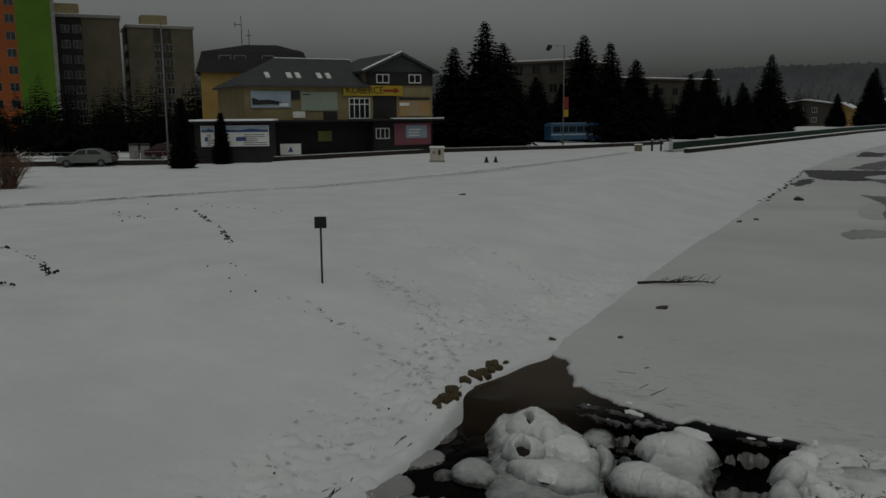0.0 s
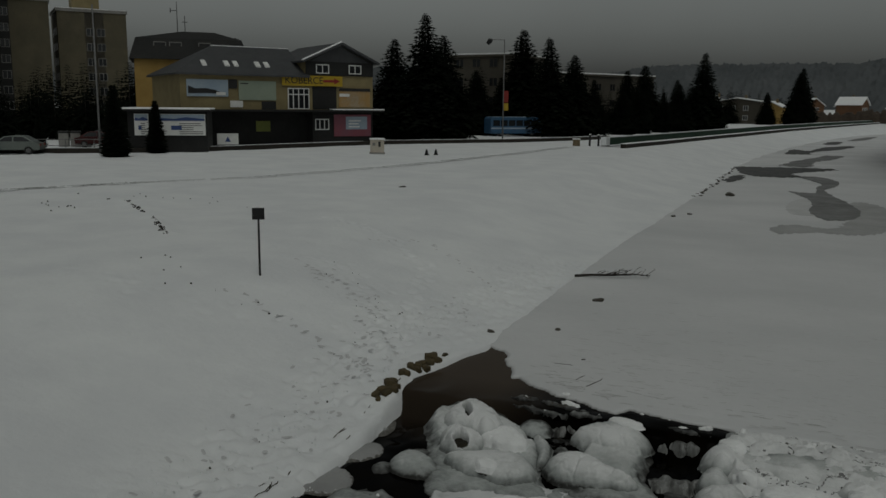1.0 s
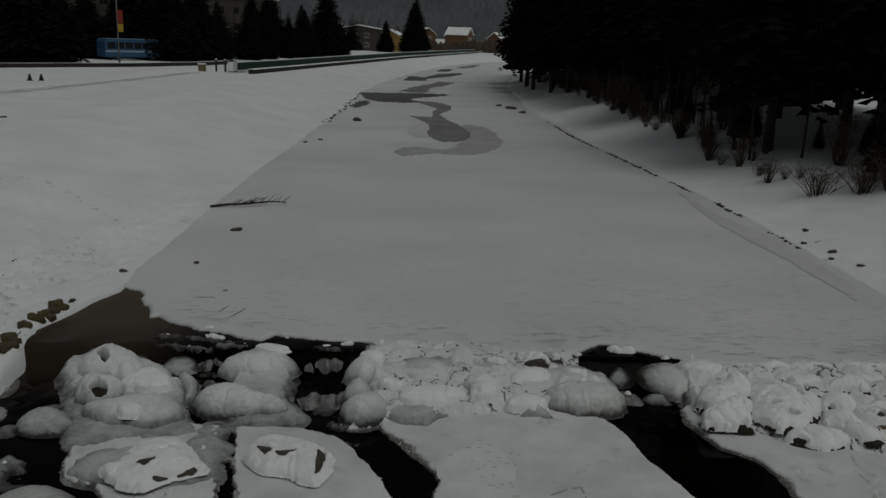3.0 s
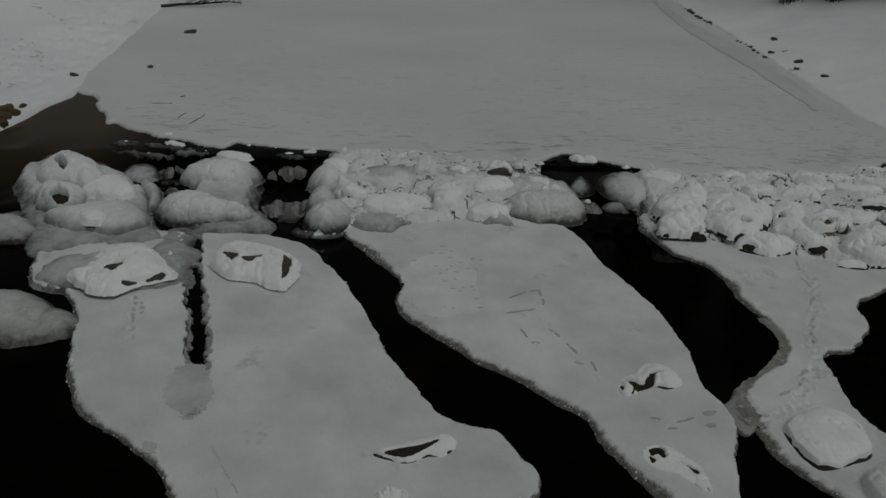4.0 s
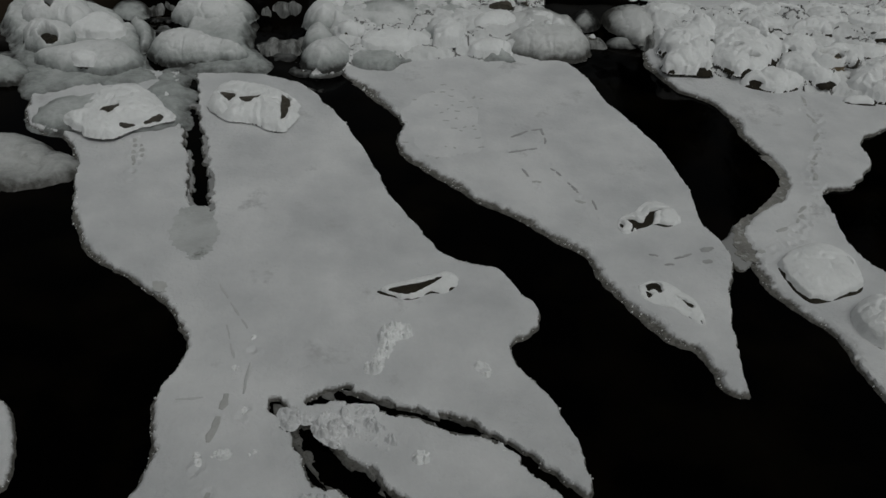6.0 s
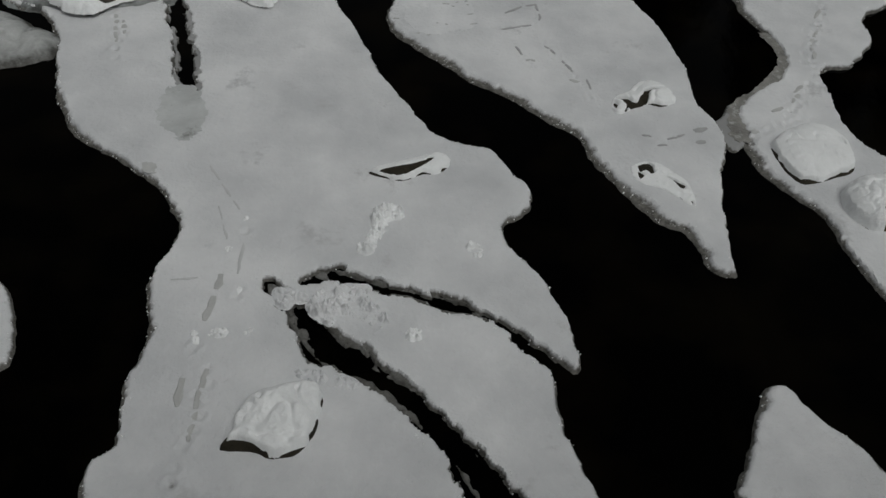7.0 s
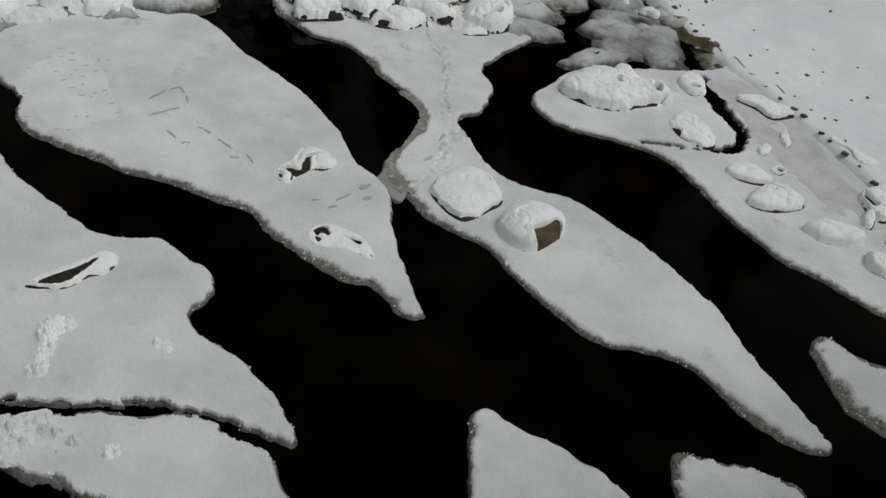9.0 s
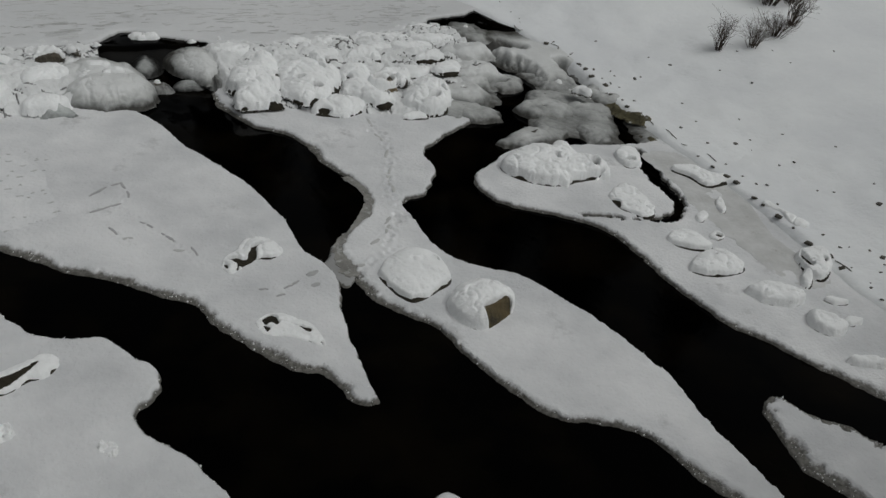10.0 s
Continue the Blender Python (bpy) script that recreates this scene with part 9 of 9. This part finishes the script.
for _ in range(60):
    x, y, L = fr.uniform(0.3, 1.75), fr.uniform(10.0, 12.4), fr.uniform(0.03, 0.13)
    if abs(fr.gauss(0, 1)) > 0.55 + 0.5 * math.sin(4 * x + 2.2 * y):
        CRUST_FLECKS.append([(x, y), (x + 0.5 * L, y + fr.gauss(0, 0.02)), (x + L, y + fr.gauss(0, 0.03))])
track("crust_flecks", CRUST_FLECKS, 0.022, PALE_SLUSH, "grey edges of broken crust on the floe snow", 0.0775, 34, 0.0)
track("animal_tracks", [[(-3.44, 10.5), (-3.35, 9.98), (-3.21, 9.42)], [(-3.3, 10.3), (-3.22, 9.9)]], 0.06, PALE_SLUSH, "thin broken animal tracks across the floe snow", 0.0785, 25, 0.6)
steps_ = []
for x, y in trail(WORN_PATH[:5], 0.12, 0.5, fr) + trail([(-8.6, 15.0), (-9.3, 17.5), (-10.3, 19.0), (-11.8, 20.0), (-13.4, 20.6)], 0.07, 0.3, fr) + trail([(-13.6, 17.0), (-12.5, 16.9), (-10.8, 16.4), (-8.4, 15.4)], 0.16, 0.12, fr) + trail([(-13.9, 25.2), (-12.6, 27.2), (-10.5, 25.9), (-8.3, 23.6)], 0.28, 0.12, fr):
    a = fr.gauss(1.3, 1.4)
    L = fr.uniform(0.06, 0.13)
    if x < left_edge(y) - 0.25:
        steps_.append([(x - L * math.cos(a), y - L * math.sin(a)), (x, y), (x + L * math.cos(a), y + L * math.sin(a))])
# darker ribbons laid over the snow for the shade in shallow footprints
track("footprints", steps_, 0.09, TRODDEN_SHADE, "many overlapping footprints on the bank snow, drawn darker for their shade", 0.006, 12, 0.0, follow=on_snow)
foot = []
for k in range(15):
    y = fr.uniform(3, 17.5)
    L, o = fr.uniform(0.12, 0.45), fr.gauss(0.08, 0.12)
    foot.append([(float(right_edge(y + L * j / 3)) + o + fr.gauss(0, 0.03), y + L * j / 3) for j in range(4)])
# dark broken ribbons along the foot of the bank
track("bank_foot_gaps", foot, 0.026, ROCK, "dark broken line under the bank snow", 0.008, 31, 0.5, follow=on_snow)
edge_l = []
for k in range(26):
    y = fr.uniform(6, 15.5)
    L, o = fr.uniform(0.2, 0.6), fr.gauss(-0.22, 0.08)
    edge_l.append([(float(left_edge(y + L * j / 3)) + o + fr.gauss(0, 0.03), y + L * j / 3) for j in range(4)])
track("bank_foot_gaps", edge_l, 0.024, ROCK, "dark broken line under the bank snow", 0.008, 32, 0.6, follow=on_snow)
track("sled_track", [SLED_TRACK], 0.26, SLUSH, "long faint sled track across the snowy field", 0.01, 10, 0.2, follow=on_ground)
track("sled_track", [[(x + 0.7, y + 0.4) for x, y in SLED_TRACK]], 0.22, PRINT, "long faint sled track across the snowy field", 0.01, 11, 0.3, follow=on_ground)


def crust_heap(ring, h, rough, label, mat=None):
    """A low heap of small packed clods, fine at its ragged border."""
    c = np.mean(np.array(ring), 0)
    o = smooth_outline(np.array(ring) - c, 4)
    (x0, y0), (x1, y1) = o.min(0) - 0.04, o.max(0) + 0.04
    X, Y = np.meshgrid(np.arange(x0, x1, 0.006), np.arange(y0, y1, 0.006))
    k = int(abs(c[0] * 131 + c[1] * 57) * 10) % 9999
    U, V = X + 0.012 * fbm(X * 14, Y * 14, k, 2), Y + 0.012 * fbm(X * 14 + 7, Y * 14, k, 2)
    d = inside_distance(o, X, Y) + 0.030 * fbm(X * 9, Y * 9, k + 1, 3)
    tall = np.clip(0.4 + 1.5 * fbm(X * 11, Y * 11, k + 2, 3), 0, 1)
    clod = 1.2 * lumps(U + 0.02 * fbm(X * 30, Y * 30, k + 5, 2), V, 0.085, k) * tall + 0.30 * lumps(U, V * 1.2, 0.034, k + 4) * (0.4 + tall)
    Z = -0.016 + 0.2 * h * step((d + 0.02) / 0.07) + 1.5 * rough * clod * step((d + 0.018) / 0.03) + 0.004 * fbm(X * 40, Y * 40, k + 3, 2)
    thing = base("snow_rubble", pose(c[0], c[1], 0.072), label, "snow rubble", "snow rubble on the floe")
    tagged(part("clods", grid_mesh("clods", X, Y, Z, (d > -0.025)[:-1, :-1]), mat or CAP_SNOW, thing), kind="stuff")


crust_heap([(-0.0, 6.54), (0.14, 6.61), (0.31, 6.58), (0.34, 6.44), (0.19, 6.35), (0.12, 6.17), (0.06, 5.99), (-0.02, 5.9), (-0.15, 5.92), (-0.13, 6.06), (-0.03, 6.2), (0.0, 6.36)], 0.075, 0.05, "heap of broken snow crust on the floe")
crust_heap([(0.97, 6.0), (1.06, 6.01), (1.16, 5.94), (1.13, 5.83), (1.03, 5.85)], 0.05, 0.04, "small heap of broken snow crust on the floe")
crust_heap([(0.3, 4.86), (0.38, 4.92), (0.49, 4.87), (0.47, 4.78), (0.34, 4.76)], 0.05, 0.04, "small heap of broken snow crust on the floe")
crust_heap([(-1.52, 4.9), (-1.42, 5.0), (-1.32, 4.96), (-1.35, 4.87), (-1.43, 4.85)], 0.035, 0.03, "small heap of broken snow crust on the floe")
crust_heap([(-1.21, 4.92), (-1.15, 4.97), (-1.11, 4.93), (-1.17, 4.87)], 0.03, 0.025, "small heap of broken snow crust on the floe")
crust_heap([(-0.62, 5.22), (-0.54, 5.38), (-0.36, 5.41), (-0.18, 5.31), (0.0, 5.25), (0.15, 5.06), (0.13, 4.93), (0.0, 4.97), (-0.15, 5.04), (-0.29, 5.06), (-0.41, 4.99), (-0.54, 5.07)], 0.055, 0.06, "trampled rubble of snow crust beside the crack", CRUST)
crust_heap([(-0.33, 5.43), (-0.18, 5.49), (-0.03, 5.45), (-0.06, 5.35), (-0.24, 5.33)], 0.03, 0.03, "low rubble of snow crust beside the crack", CRUST)
crust_heap([(-0.95, 5.42), (-0.87, 5.44), (-0.77, 5.32), (-0.8, 5.2), (-0.9, 5.24)], 0.05, 0.04, "low rubble of snow crust beside the crack", CRUST)
for x, y, w in ((-1.35, 6.44, 0.05), (-1.44, 5.98, 0.045), (-1.33, 5.44, 0.06), (-1.61, 4.9, 0.06), (-1.63, 4.83, 0.04), (-0.99, 4.86, 0.03), (-1.39, 4.94, 0.05)):
    crust_heap([(x - w, y), (x - 0.4 * w, y + 0.8 * w), (x + 0.6 * w, y + 0.7 * w), (x + w, y - 0.1 * w), (x + 0.2 * w, y - 0.9 * w)], 0.03, 0.025, "clod of snow crust at a drag mark's end")
for x, y in ((-0.55, 4.4), (-0.28, 4.32), (-0.75, 5.36)):
    crust_heap([(x - 0.16, y + 0.07), (x, y + 0.08), (x + 0.16, y - 0.03), (x + 0.08, y - 0.09), (x - 0.1, y - 0.02)], 0.035, 0.03, "low rubble of snow crust beside the crack", CRUST)
